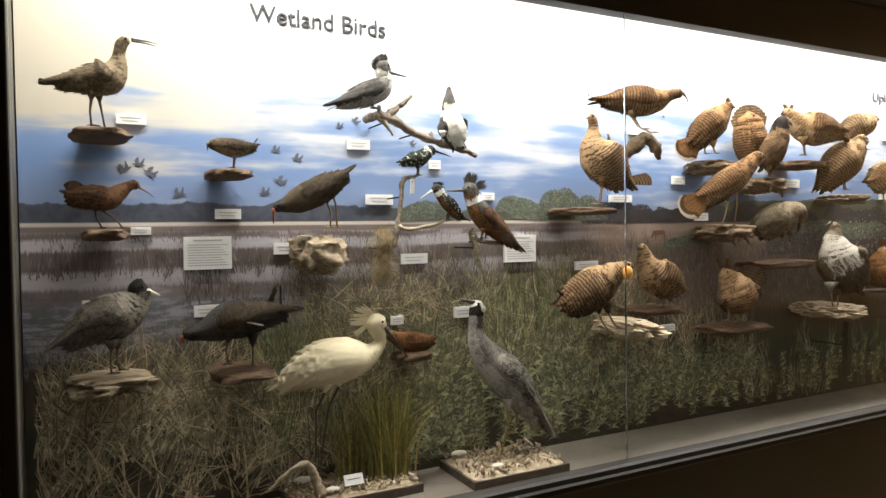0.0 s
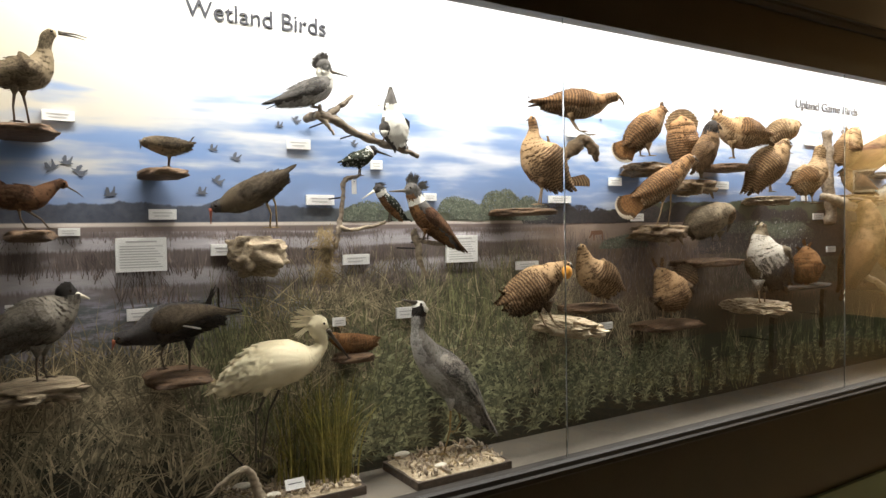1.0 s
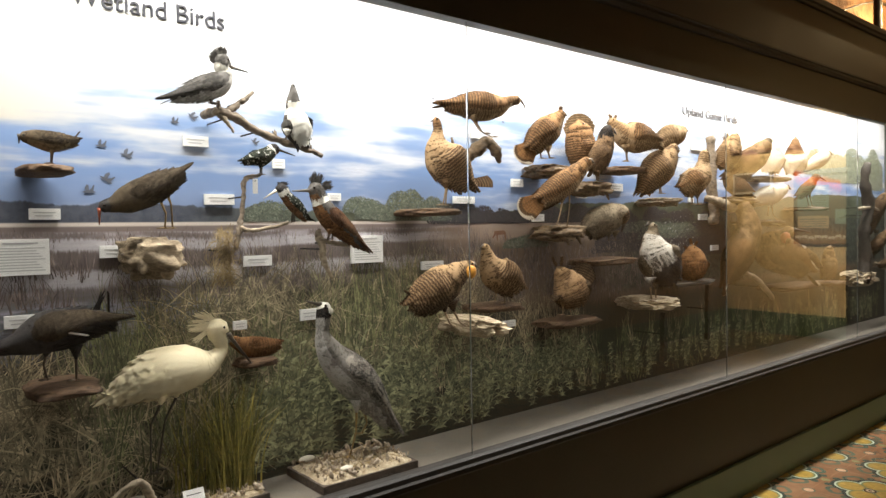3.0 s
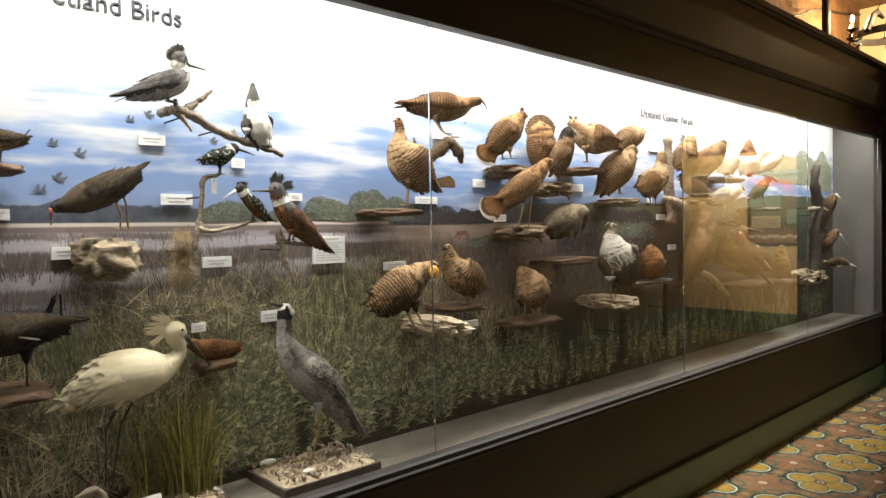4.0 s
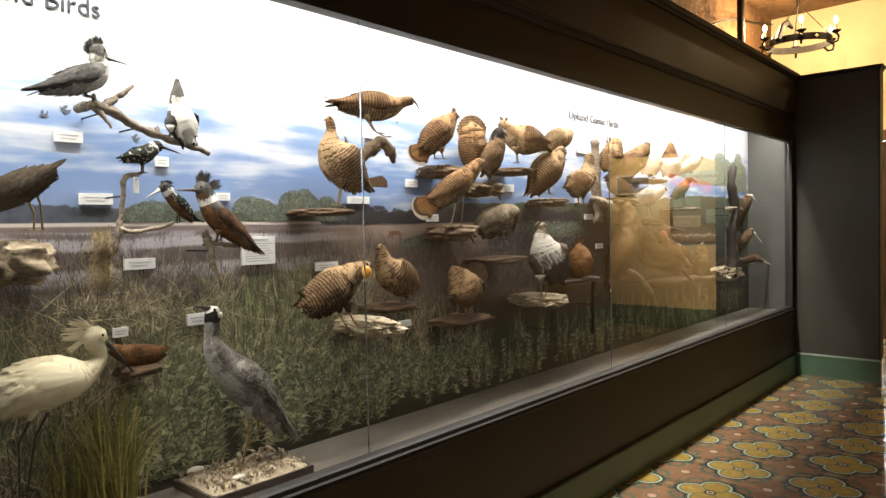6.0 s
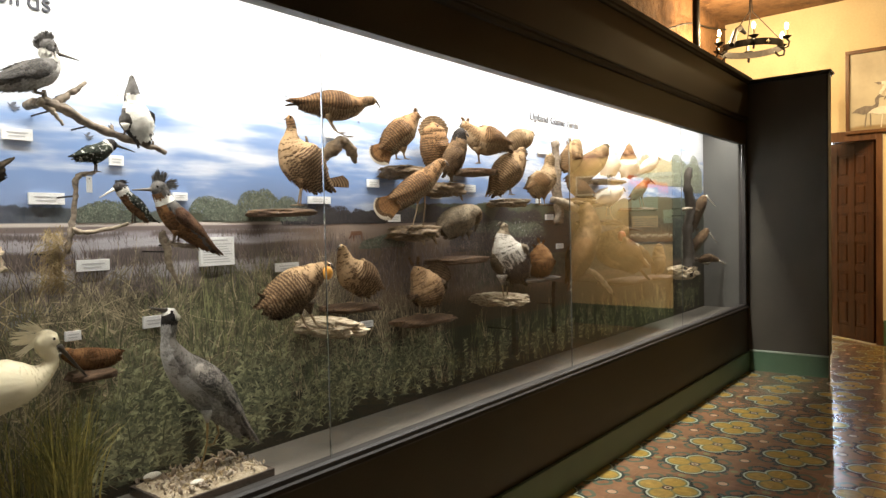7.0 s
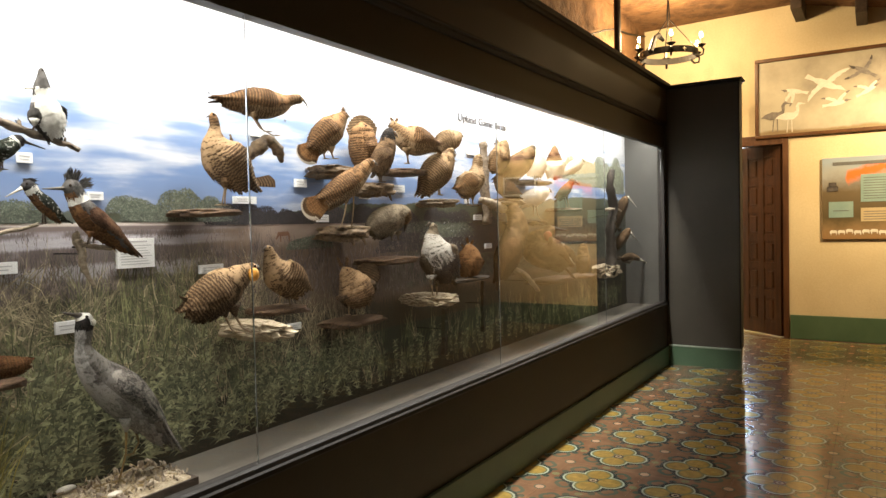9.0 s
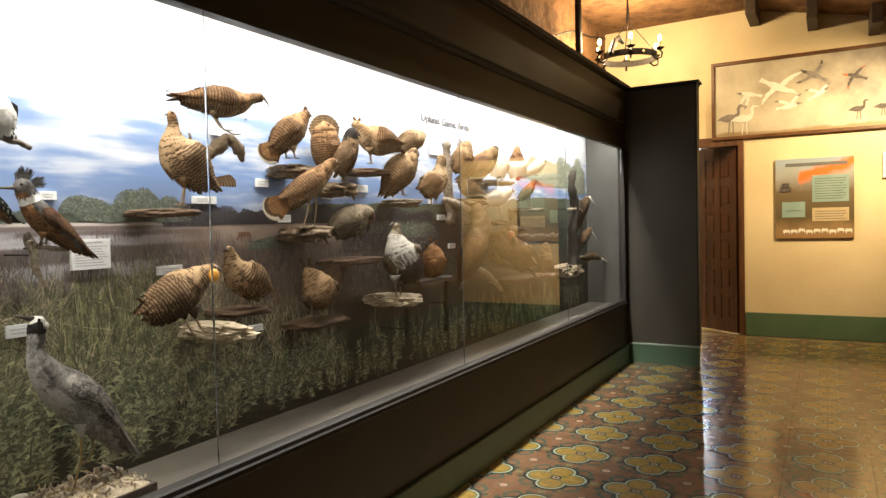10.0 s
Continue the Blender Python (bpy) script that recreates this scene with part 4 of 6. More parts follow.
def feather(bm, uv, base, way, out, length, width, slot, lift=0.10, arc=0.0, end=0.25):
    """One overlapping feather: from base along way, its flat side facing out."""
    side = way.cross(out).normalized()
    pts = []
    for f, w in ((0.0, 0.5), (0.35, 1.0), (0.75, 0.86), (1.0, end)):
        c = base + way * (length * f) + out * (length * (lift * f + 0.02))
        pts.append((bm.verts.new(c - side * (width * w / 2) - out * (0.06 * width)), bm.verts.new(c + out * 0.02 * width), bm.verts.new(c + side * (width * w / 2) - out * (0.06 * width)), f))
    for (a0, m0, b0, f0), (a1, m1, b1, f1) in zip(pts, pts[1:]):
        for quad, us in (((a0, m0, m1, a1), (0, 0.5, 0.5, 0)), ((m0, b0, b1, m1), (0.5, 1, 1, 0.5))):
            fc = bm.faces.new(quad)
            fc.material_index = slot
            fc.smooth = True
            for loop, uu, vv in zip(fc.loops, us, (f0, f0, f1, f1)):
                loop[uv].uv = (uu, vv)
                loop[bm.loops.layers.uv["arc"]].uv = (arc - vv * length, 0.0)


def bird(label, at, turn, spine, beak=(), tail=None, legs=(), coat=None, belly=None, head=None, wing=None, collar=None, cap=None,
         bill=None, leg=None, head_from=0.8, ring=(0.7, 0.78), wide=0.85, crest=(), cap_from=0.0, fan=0.0, tail_w=0.05, size=1.0, group="", wings=True, sac=None, sac_skin=None, face=0.0, fold=1.0, sleek=False, tail_coat=None, base="mounted_bird", streak=None):
    """A mounted bird. spine: (ahead, up, radius) from the rump to the face, in the bird's own upright plane."""
    wing, belly, head = wing or coat, belly or coat, head or coat
    slots = [coat, belly, head, collar or P_white, wing, bill or M_bill, leg or M_leg, M_eye, cap or head, sac_skin or M_orange, tail_coat or wing]
    rd = random.Random(label + str(at))
    bm = bmesh.new()
    bm.loops.layers.uv.new("uv")
    bm.loops.layers.uv.new("arc")
    uv = bm.loops.layers.uv["uv"]
    n, sides = 30, 16
    run = spline([(a, b, c) for a, b, c in spine], n)
    sgn = 1.0 if run[-1][0] >= run[0][0] else -1.0
    cs, ns, ts, rs, run_len = [], [], [], [], []
    total = 0.0
    for k in range(n):
        a, b = run[max(k - 1, 0)], run[min(k + 1, n - 1)]
        t = Vector((b[0] - a[0], 0, b[1] - a[1])).normalized()
        cs.append(Vector((run[k][0], 0, run[k][1])))
        ts.append(t)
        ns.append(Vector((-t.z, 0, t.x)) * sgn)
        rs.append(max(run[k][2], 0.002))
        total += (cs[-1] - cs[-2]).length if k else 0.0
        run_len.append(total)

    def zone(s, ang):
        c = math.cos(ang - face)
        if s > head_from:
            return 8 if c > 0.25 and s > cap_from else 2
        if collar and ring[0] < s < ring[1]:
            return 3
        return 1 if c < -0.3 else 0

    def place(s, ang):
        q = min(max(s, 0), 1) * (n - 1)
        i = min(int(q), n - 2)
        f = q - i
        c, nn, r = cs[i].lerp(cs[i + 1], f), ns[i].lerp(ns[i + 1], f).normalized(), rs[i] * (1 - f) + rs[i + 1] * f
        out = (nn * math.cos(ang) + Vector((0, 1, 0)) * math.sin(ang)).normalized()
        return c + (nn * math.cos(ang) + Vector((0, wide * math.sin(ang), 0))) * r, out, ts[i], r

    def reach(s):
        """How far along the body s lies, in metres."""
        q = min(max(s, 0.0), 1.0) * (n - 1)
        i = min(int(q), n - 2)
        return run_len[i] + (run_len[i + 1] - run_len[i]) * (q - i) + min(s, 0.0) * total

    rings = []
    for k in range(n):
        rings.append([bm.verts.new(cs[k] + (ns[k] * math.cos(a) + Vector((0, wide * math.sin(a), 0))) * rs[k] * (1 + 0.09 * noise.noise(Vector((k * 0.35, math.cos(a) * 1.3, math.sin(a) * 1.3)) + cs[k] * 9))) for a in (2 * math.pi * j / sides for j in range(sides))])
    for k in range(n - 1):
        for j in range(sides):
            fc = bm.faces.new((rings[k][j], rings[k][(j + 1) % sides], rings[k + 1][(j + 1) % sides], rings[k + 1][j]))
            fc.material_index = zone((k + 0.5) / (n - 1), 2 * math.pi * (j + 0.5) / sides)
            fc.smooth = True
    for ringv, c, t, r, slot in ((rings[0], cs[0], -ts[0], rs[0], 0), (rings[-1], cs[-1], ts[-1], rs[-1], 8)):
        tipv = bm.verts.new(c + t * r * 0.75)
        for j in range(sides):
            fc = bm.faces.new((ringv[j], ringv[(j + 1) % sides], tipv))
            fc.material_index = slot
            fc.smooth = True
    # body feathers
    L = 0.030 * size
    s = 0.03
    row = 0
    while s < 0.985:
        _, _, _, r = place(s, 0)
        small = 0.45 if s > head_from else (0.7 if s > head_from - 0.15 else 1.0)
        l = min(L * small, r * 0.9 + 0.008)
        m = max(6, int(2 * math.pi * r / (l * 0.34)))
        for j in range(m):
            ang = 2 * math.pi * (j + 0.5 * (row % 2) + rd.uniform(-0.15, 0.15)) / m
            pos, out, t, _ = place(s + rd.uniform(-0.008, 0.008), ang)
            slant = out.cross(t) * rd.uniform(-0.22, 0.22)
            feather(bm, uv, pos, (slant - t).normalized(), out, l * rd.uniform(0.8, 1.2), l * 0.5, zone(s, ang), 0.015 if sleek else rd.uniform(0.02, 0.08), reach(s))
        s += l * 0.42 / total
        row += 1
    # folded wings: a smooth shell laid on the flank, then coverts and long flight feathers
    big_r = max(rs)
    shoulder = min(rs.index(big_r) / (n - 1) + 0.11, 0.8)

    def on_wing(side, u, v, lift=0.0):
        """A point of the folded wing: u from shoulder to tip, v from its upper to its lower edge."""
        s = shoulder * (1 - u) - 0.10 * u
        half = 0.82 * min(1.0, (u + 0.02) / 0.26) ** 0.5 * max(1 - u, 0.0) ** 0.5
        ang = face + side * ((1.75 if face > 0.5 else 1.34) - 0.62 * u + (2 * v - 1) * half)
        q = min(max(s, 0.0), 1.0) * (n - 1)
        i = min(int(q), n - 2)
        f = q - i
        c, nn = cs[i].lerp(cs[i + 1], f), ns[i].lerp(ns[i + 1], f).normalized()
        r = max(rs[i] * (1 - f) + rs[i + 1] * f, 0.34 * big_r)
        out = (nn * math.cos(ang) + Vector((0, 1, 0)) * math.sin(ang)).normalized()
        bulge = big_r * fold * (0.18 * (1 - abs(2 * v - 1) ** 4) * min(1.0, u * 5) - 0.015)
        p = c + (nn * math.cos(ang) + Vector((0, wide * math.sin(ang), 0))) * r + out * (bulge + lift)
        return p - ts[i] * (max(-s, 0.0) * total), out, reach(s)

    if wings:
        span = (on_wing(1, 1, 0.5)[0] - on_wing(1, 0, 0.5)[0]).length
        for side in (-1, 1):
            nu, nv = 18, 9
            shell = [[bm.verts.new(on_wing(side, i / nu, j / nv)[0]) for j in range(nv + 1)] for i in range(nu + 1)]
            for i in range(nu):
                for j in range(nv):
                    fc = bm.faces.new((shell[i][j], shell[i][j + 1], shell[i + 1][j + 1], shell[i + 1][j]))
                    fc.material_index, fc.smooth = 4, True
                    for loop, (du, dv) in zip(fc.loops, ((0, 0), (0, 1), (1, 1), (1, 0))):
                        loop[uv].uv = ((j + dv) / nv * 0.3 + 0.35, 0.3)
                        loop[bm.loops.layers.uv["arc"]].uv = (on_wing(side, (i + du) / nu, 0.5)[2], 0.0)

            def lay(u, v, length, width, end):
                a, out, arc = on_wing(side, u, v, 0.0015)
                b = on_wing(side, min(u + max(0.06, 0.8 * length / span), 0.99), v, 0.0015)[0]
                feather(bm, uv, a, (b - a).normalized(), out, length, width, 4, 0.015, arc, end)

            u = 0.07
            while u < 0.40 and not sleek:
                m = max(4, int(1.9 * big_r / (L * 0.36)))
                for j in range(m):
                    lay(u + rd.uniform(-0.012, 0.012), (j + rd.uniform(0.2, 0.8)) / m, L * 0.85, L * 0.5, 0.35)
                u += L * 0.42 / span
            for u in () if sleek else (0.38, 0.47):
                for j in range(9):
                    lay(u, (j + rd.uniform(0.3, 0.7)) / 9, L * 1.5, L * 0.46, 0.3)
            for u in () if sleek else (0.52, 0.62, 0.72):
                for j in range(8):
                    lay(u + 0.012 * j, (j + 0.5) / 8, min(L * 2.3, (1.0 - u) * span), L * 0.34, 0.3)
    if tail:
        tipp = Vector((tail[0], 0, tail[1]))
        root = cs[1]
        way = tipp - root
        ln = way.length
        up = Vector((-way.z, 0, way.x)).normalized() * sgn * (-1 if way.x * sgn > 0 else -1)
        for j in range(13):
            f = (j - 6) / 6
            off = Vector((0, 1, 0)) * f * tail_w * 0.5 if not fan else (up * f * fan * 0.5 + Vector((0, 1, 0)) * f * 0.02)
            w2 = way + off
            o = Vector((0, 1, 0)).cross(way).normalized() if not fan else Vector((0, -1, 0))
            if not fan and o.z < 0:
                o = -o
            feather(bm, uv, root + off * 0.15 + o * 0.002 * abs(f), w2.normalized(), o, ln * (1 - (0.2 * f * f if fan > 0.1 else 0.06 * abs(f))), max(0.012, min((fan or tail_w) * 0.36, 0.034)), 10, 0.0, 0.0, 0.8 if fan else 0.25)
    for bk in ([beak] if beak and not isinstance(beak[0][0], (tuple, list)) else beak):
        if bk:
            f0 = len(bm.faces)
            w0 = max(0.0045, rs[-1] * 0.5) * (0.9 if len(bk) < 3 else 0.7)
            pts = [Vector((a, 0, b)) for a, b in bk]
            back = (pts[0] - pts[1]).normalized() * rs[-1] * 0.8
            pts = [pts[0] + back] + pts
            tube(bm, pts, [w0 * (1 - 0.8 * i / (len(pts) - 1)) for i in range(len(pts))], 8)
            bm.faces.ensure_lookup_table()
            for fc in bm.faces[f0:]:
                fc.material_index = 5
                fc.smooth = True
    for k, lg in enumerate(legs):
        f0 = len(bm.faces)
        w = (0.3 * max(rs) * wide) * (1 if k else -1)
        pts = [Vector((a, w, b)) for a, b in lg]
        thick = 0.0022 * size + 0.0007
        # the feathered thigh
        knee = pts[0].lerp(pts[1], 0.25)
        top = pts[0] + Vector((0, 0, max(rs) * 0.35))
        tube(bm, [top, top.lerp(knee, 0.5), knee], [max(rs) * 0.34, max(rs) * 0.2, thick * 1.3], 10)
        bm.faces.ensure_lookup_table()
        for fc in bm.faces[f0:]:
            fc.material_index, fc.smooth = 1, True
        f0 = len(bm.faces)
        up0 = pts[0] + Vector((0, 0, max(rs) * 0.35))
        tube(bm, [up0] + pts, [thick * 2.4, thick * 1.7] + [thick] * (len(pts) - 1), 8)
        foot = pts[-1]
        for a in (-0.55, 0.0, 0.55, math.pi):
            d = Vector((math.cos(a) * sgn, math.sin(a), 0)) * 0.026 * size * (0.5 if a > 3 else 1)
            tube(bm, [foot + Vector((0, 0, 0.004)), foot + d * 0.55 + Vector((0, 0, 0.003)), foot + d + Vector((0, 0, 0.0015))], [thick * 0.8, thick * 0.6, thick * 0.25], 6)
        bm.faces.ensure_lookup_table()
        for fc in bm.faces[f0:]:
            fc.material_index = 6
            fc.smooth = True
    hq = cs[-2]
    for side in (-1, 1):
        f0 = len(bm.faces)
        pos = hq + Vector((0, side * rs[-2] * wide * 0.92, rs[-2] * 0.25))
        bmesh.ops.create_uvsphere(bm, u_segments=8, v_segments=6, radius=0.0042 * max(size, 0.8), matrix=Matrix.Translation(pos))
        bm.faces.ensure_lookup_table()
        for fc in bm.faces[f0:]:
            fc.material_index = 7
            fc.smooth = True
    for k, lock in enumerate(crest):
        # locks that stand close together make one ragged tuft
        nxt = crest[k + 1] if k + 1 < len(crest) else lock
        if math.hypot(nxt[0] - lock[0], nxt[1] - lock[1]) > 0.04 or math.hypot(nxt[2] - lock[2], nxt[3] - lock[3]) > 0.033:
            nxt = lock
        for j in range(34):
            q = rd.random()
            a, b, c, d = (u + (v - u) * q for u, v in zip(lock, nxt))
            p0 = Vector((a + rd.uniform(-0.008, 0.008), rd.uniform(-0.006, 0.006), b + rd.uniform(-0.008, 0.008)))
            p1 = Vector((c + rd.gauss(0, 0.004), rd.uniform(-0.012, 0.012), d + rd.gauss(0, 0.004)))
            feather(bm, uv, p0, (p1 - p0).normalized(), Vector((0, -1, 0)), (p1 - p0).length * rd.uniform(0.7, 1.1), 0.0034, 8, 0.0)
    if streak:
        for j in range(8):
            f = j / 8
            p0 = Vector((streak[0] + (streak[2] - streak[0]) * f, 0, streak[1] + (streak[3] - streak[1]) * f))
            way = Vector((streak[2] - streak[0], 0, streak[3] - streak[1])).normalized()
            for side in (-1, 1):
                way.y = -0.3 * side
                feather(bm, uv, p0 + Vector((0, side * max(rs) * wide * (1.1 - 0.12 * f), 0)), way, Vector((0, side, 0)), 0.022, 0.0055, 3, 0.0)
    if sac:
        for side in (-1, 1):
            f0 = len(bm.faces)
            bmesh.ops.create_uvsphere(bm, u_segments=14, v_segments=10, radius=sac[2], matrix=Matrix.Translation((sac[0], side * sac[3], sac[1])) @ Matrix.Diagonal((0.85, 0.6, 1, 1)))
            bm.faces.ensure_lookup_table()
            for fc in bm.faces[f0:]:
                fc.material_index = 9
                fc.smooth = True
    ob = finish(base, bm, slots)
    ob.matrix_basis = pose(*at, 0, 0, turn)
    return tagged(ob, label, "mounted bird", group)

# ---- perches and props ----


def wood(name, a, b, stretch=(2, 14, 14), depth=0.004):
    t = Tree(name)
    p = t.scaled(t.coords(), stretch)
    n1, n2 = t.noise(p, 6.0, 6.0, 0.65), t.noise(t.coords(), 70.0, 4.0)
    h = t.math("ADD", n1, t.math("MULTIPLY", n2, 0.3))
    return t.done(t.ramp(h, [(0.45, a), (0.85, b)]), 0.8, 0.0, h, depth)


M_slab = wood("reddish_log", (0.035, 0.018, 0.008), (0.19, 0.11, 0.055), (3, 16, 16), 0.008)
M_drift = wood("weathered_driftwood", (0.11, 0.075, 0.04), (0.42, 0.33, 0.21))
M_gnarl = wood("gnarled_brown_wood", (0.05, 0.032, 0.016), (0.26, 0.175, 0.095), (5, 9, 9))
M_flaky = wood("pale_flaky_rock", (0.28, 0.20, 0.11), (0.62, 0.52, 0.36), (8, 8, 20), 0.006)
M_bark = wood("grey_branch_bark", (0.07, 0.052, 0.036), (0.30, 0.235, 0.165), (4, 12, 12))
M_bone = wood("pale_branch_wood", (0.18, 0.14, 0.09), (0.44, 0.36, 0.25), (4, 12, 12))
M_darkpost = wood("dark_post_wood", (0.02, 0.015, 0.010), (0.06, 0.045, 0.03))
M_straw = printed("dry_straw", (0.22, 0.15, 0.06), (0.52, 0.40, 0.20), 30.0)
M_sedge = printed("green_gold_sedge", (0.07, 0.075, 0.012), (0.52, 0.42, 0.10), 30.0)
M_grit = printed("shell_grit", (0.16, 0.11, 0.065), (0.66, 0.56, 0.42), 60.0)
M_board = wood("brown_base_board", (0.05, 0.036, 0.026), (0.12, 0.09, 0.065))
M_shell = surface("bleached_shell", (0.55, 0.50, 0.40), (0.72, 0.67, 0.55), 30, 0.45)


def lump(width, depth, height, rough, seed, nx=26, ny=16, flat=0.6):
    """A worn piece of wood or stone: an uneven closed shell with its top at z = 0 and its back at y = 0."""
    bm = bmesh.new()
    bmesh.ops.create_uvsphere(bm, u_segments=nx, v_segments=ny, radius=1.0, matrix=Matrix.Rotation(math.pi / 2, 4, "Y"))
    for v in bm.verts:
        c = v.co
        q = Vector((math.copysign(abs(c.x) ** 0.55, c.x), math.copysign(abs(c.y) ** 0.7, c.y), math.copysign(abs(c.z) ** flat, c.z)))
        n1 = noise.noise(q * 1.7 + Vector((seed, 0, 0)))
        n2 = noise.noise(q * 5.0 + Vector((0, seed, 0)))
        k = 1 + rough * (0.5 * n1 + 0.35 * n2)
        top = 1.0 if q.z > 0 else k
        v.co = Vector((q.x * width / 2 * k, q.y * depth / 2 * k - depth / 2, (q.z * top - 1) * height / 2 + (rough * 0.10 * height * n2 if q.z > 0 else 0)))
    return bm


def settle(ob, at):
    ob.matrix_basis = pose(at[0], BACK, at[2])
    return ob


def slab_perch(label, at, width, height):
    d = BACK - at[1] + 0.09
    ob = finish("wooden_perch", lump(width * 0.88, d, height, 0.34, at[0] * 7 + at[2]), M_darkpost if "dark" in label and "red" not in label else M_slab, smooth=True)
    return tagged(settle(ob, at), label, "perch", "perches in the case")


def driftwood(label, at, width, height):
    d = BACK - at[1] + 0.08
    width *= 0.8
    bm = lump(width, d, height, 0.7, at[0] * 5 + at[2], 40, 24, 0.8)
    rd = random.Random(str(at))
    for k in range(3):
        a = rd.uniform(-0.3, 0.3) * width
        tube(bm, [(a, -d * 0.6, -height * 0.6), (a * 1.25, -d * 0.9, -height * rd.uniform(0.6, 1.0)), (a * 1.5, -d * 0.95, -height * rd.uniform(0.4, 1.3))], [height * 0.22, height * 0.16, height * 0.05], 7)
    ob = finish("driftwood_perch", bm, M_gnarl if "gnarl" in label else (M_darkpost if "dark" in label else M_drift), smooth=True)
    return tagged(settle(ob, at), label, "perch", "perches in the case")


def rock(label, at, width, height):
    d = BACK - at[1] + 0.09
    width *= 0.72
    bm = lump(width, d, height, 0.75, at[0] * 3 + at[2], 44, 26, 0.9)
    ob = finish("rock_perch", bm, M_flaky)
    return tagged(settle(ob, at), label, "perch", "perches in the case")


def branch(label, pts, forks=0):
    """A bare branch through points (x, y, z, radius)."""
    run = spline([p[:3] for p in pts], 5 * len(pts))
    rad = [r[0] for r in spline([(p[3], 0, 0) for p in pts], 5 * len(pts))]
    rd = random.Random(label)
    bm = bmesh.new()
    run = [p + Vector((rd.gauss(0, 1), rd.gauss(0, 1), rd.gauss(0, 1))) * 0.0018 for p in run]
    square = "square" in label
    tube(bm, run, [r * (1 if square else rd.uniform(0.8, 1.2)) for r in rad], 4 if square else 9)
    for k in range(forks * 3):
        i = rd.randint(4, len(run) - 4)
        w = Vector((rd.uniform(-0.3, 0.3), rd.uniform(-0.3, 0.1), rd.choice((-1, 1)))).normalized()
        tube(bm, [run[i], run[i] + w * rad[i] * 2.2], [rad[i] * 0.6, rad[i] * 0.35], 7)
    mat = M_darkpost if "dark" in label else (M_bone if "pale" in label or "bleach" in label else (M_gnarl if "gnarl" in label else M_bark))
    ob = finish("support_post" if square else "branch_perch", bm, mat, smooth=not square)
    # a peg into the backdrop holds it
    bm = bmesh.new()
    m = run[len(run) // 2]
    tube(bm, [m, (m.x, BACK + 0.004, m.z)], 0.003, 6)
    part("peg", bm, M_dark, ob)
    return tagged(ob, label, "post" if square else "branch", "branches in the case")

WET, UPL = 'wetland birds in the case', 'upland birds in the case'

slab_perch("rough brown log slab perch fixed to the backdrop", (0.029, 2.240, 1.911), 0.180, 0.033)
bird("large olive brown rail with long slender open bill", (0.015, 2.220, 1.907), 0, [(-0.093, 0.117, 0.008), (-0.051, 0.131, 0.023), (-0.002, 0.141, 0.039), (0.04, 0.151, 0.047), (0.063, 0.188, 0.028), (0.068, 0.226, 0.016), (0.076, 0.252, 0.016), (0.088, 0.265, 0.014)], tail_w=0.03, coat=P_rail, head=P_rail, group=WET, beak=[[(0.112, 0.268), (0.144, 0.267), (0.174, 0.261)], [(0.113, 0.263), (0.144, 0.26), (0.169, 0.254)]], tail=(-0.139, 0.129), legs=[[(-0.007, 0.09), (-0.012, 0.048), (-0.009, 0.006)], [(0.012, 0.091), (0.019, 0.052), (0.026, 0.003)]])
slab_perch("rough brown log slab perch fixed to the backdrop", (0.390, 2.240, 1.804), 0.152, 0.032)
bird("small dark streaked rail with cocked tail", (0.404, 2.240, 1.806), 0, [(0.06, 0.067, 0.009), (0.031, 0.066, 0.02), (-0.004, 0.066, 0.029), (-0.038, 0.072, 0.025), (-0.059, 0.074, 0.018), (-0.07, 0.074, 0.014)], beak=[(-0.077, 0.07), (-0.078, 0.054)], tail=(0.08, 0.1), legs=[[(0.001, 0.036), (-0.002, -0)], [(0.006, 0.036), (0.002, 0)]], tail_w=0.02, coat=P_sora, belly=P_rail, size=0.7, group=WET)
slab_perch("rough reddish brown log slab perch fixed to the backdrop", (0.034, 2.240, 1.620), 0.141, 0.036)
bird("chestnut brown rail with down-curved bill", (0.027, 2.240, 1.620), 0, [(-0.075, 0.09, 0.016), (-0.05, 0.09, 0.028), (-0.014, 0.091, 0.035), (0.023, 0.091, 0.033), (0.052, 0.111, 0.022), (0.072, 0.125, 0.015), (0.086, 0.13, 0.013), (0.097, 0.126, 0.012)], beak=[(0.103, 0.121), (0.126, 0.107), (0.143, 0.092)], tail=(-0.072, 0.139), legs=[[(-0.018, 0.055), (-0.015, 0.033), (0, 0)], [(-0, 0.055), (0.037, 0.028), (0.056, -0.001)]], fan=0.041, coat=P_chest, size=0.85, group=WET)
driftwood("pale weathered driftwood perch", (0.037, 2.240, 1.188), 0.285, 0.060)
bird("slate grey coot with black head and white bill", (0.044, 2.200, 1.188), 0, [(-0.113, 0.107, 0.012), (-0.08, 0.137, 0.037), (-0.032, 0.165, 0.059), (0.018, 0.184, 0.068), (0.055, 0.21, 0.052), (0.074, 0.236, 0.034), (0.076, 0.253, 0.031), (0.084, 0.254, 0.026)], coat=P_coot, head=P_black, bill=M_bill_pale, group=WET, beak=[(0.106, 0.243), (0.131, 0.232)], tail=(-0.127, 0.089), legs=[[(-0.002, 0.091), (-0.006, 0.046), (-0.004, 0.014)], [(0.015, 0.089), (0.012, 0.044), (0.02, 0.015)]], head_from=0.80)
slab_perch("reddish log slab perch fixed to the backdrop", (0.420, 2.240, 1.172), 0.209, 0.040)
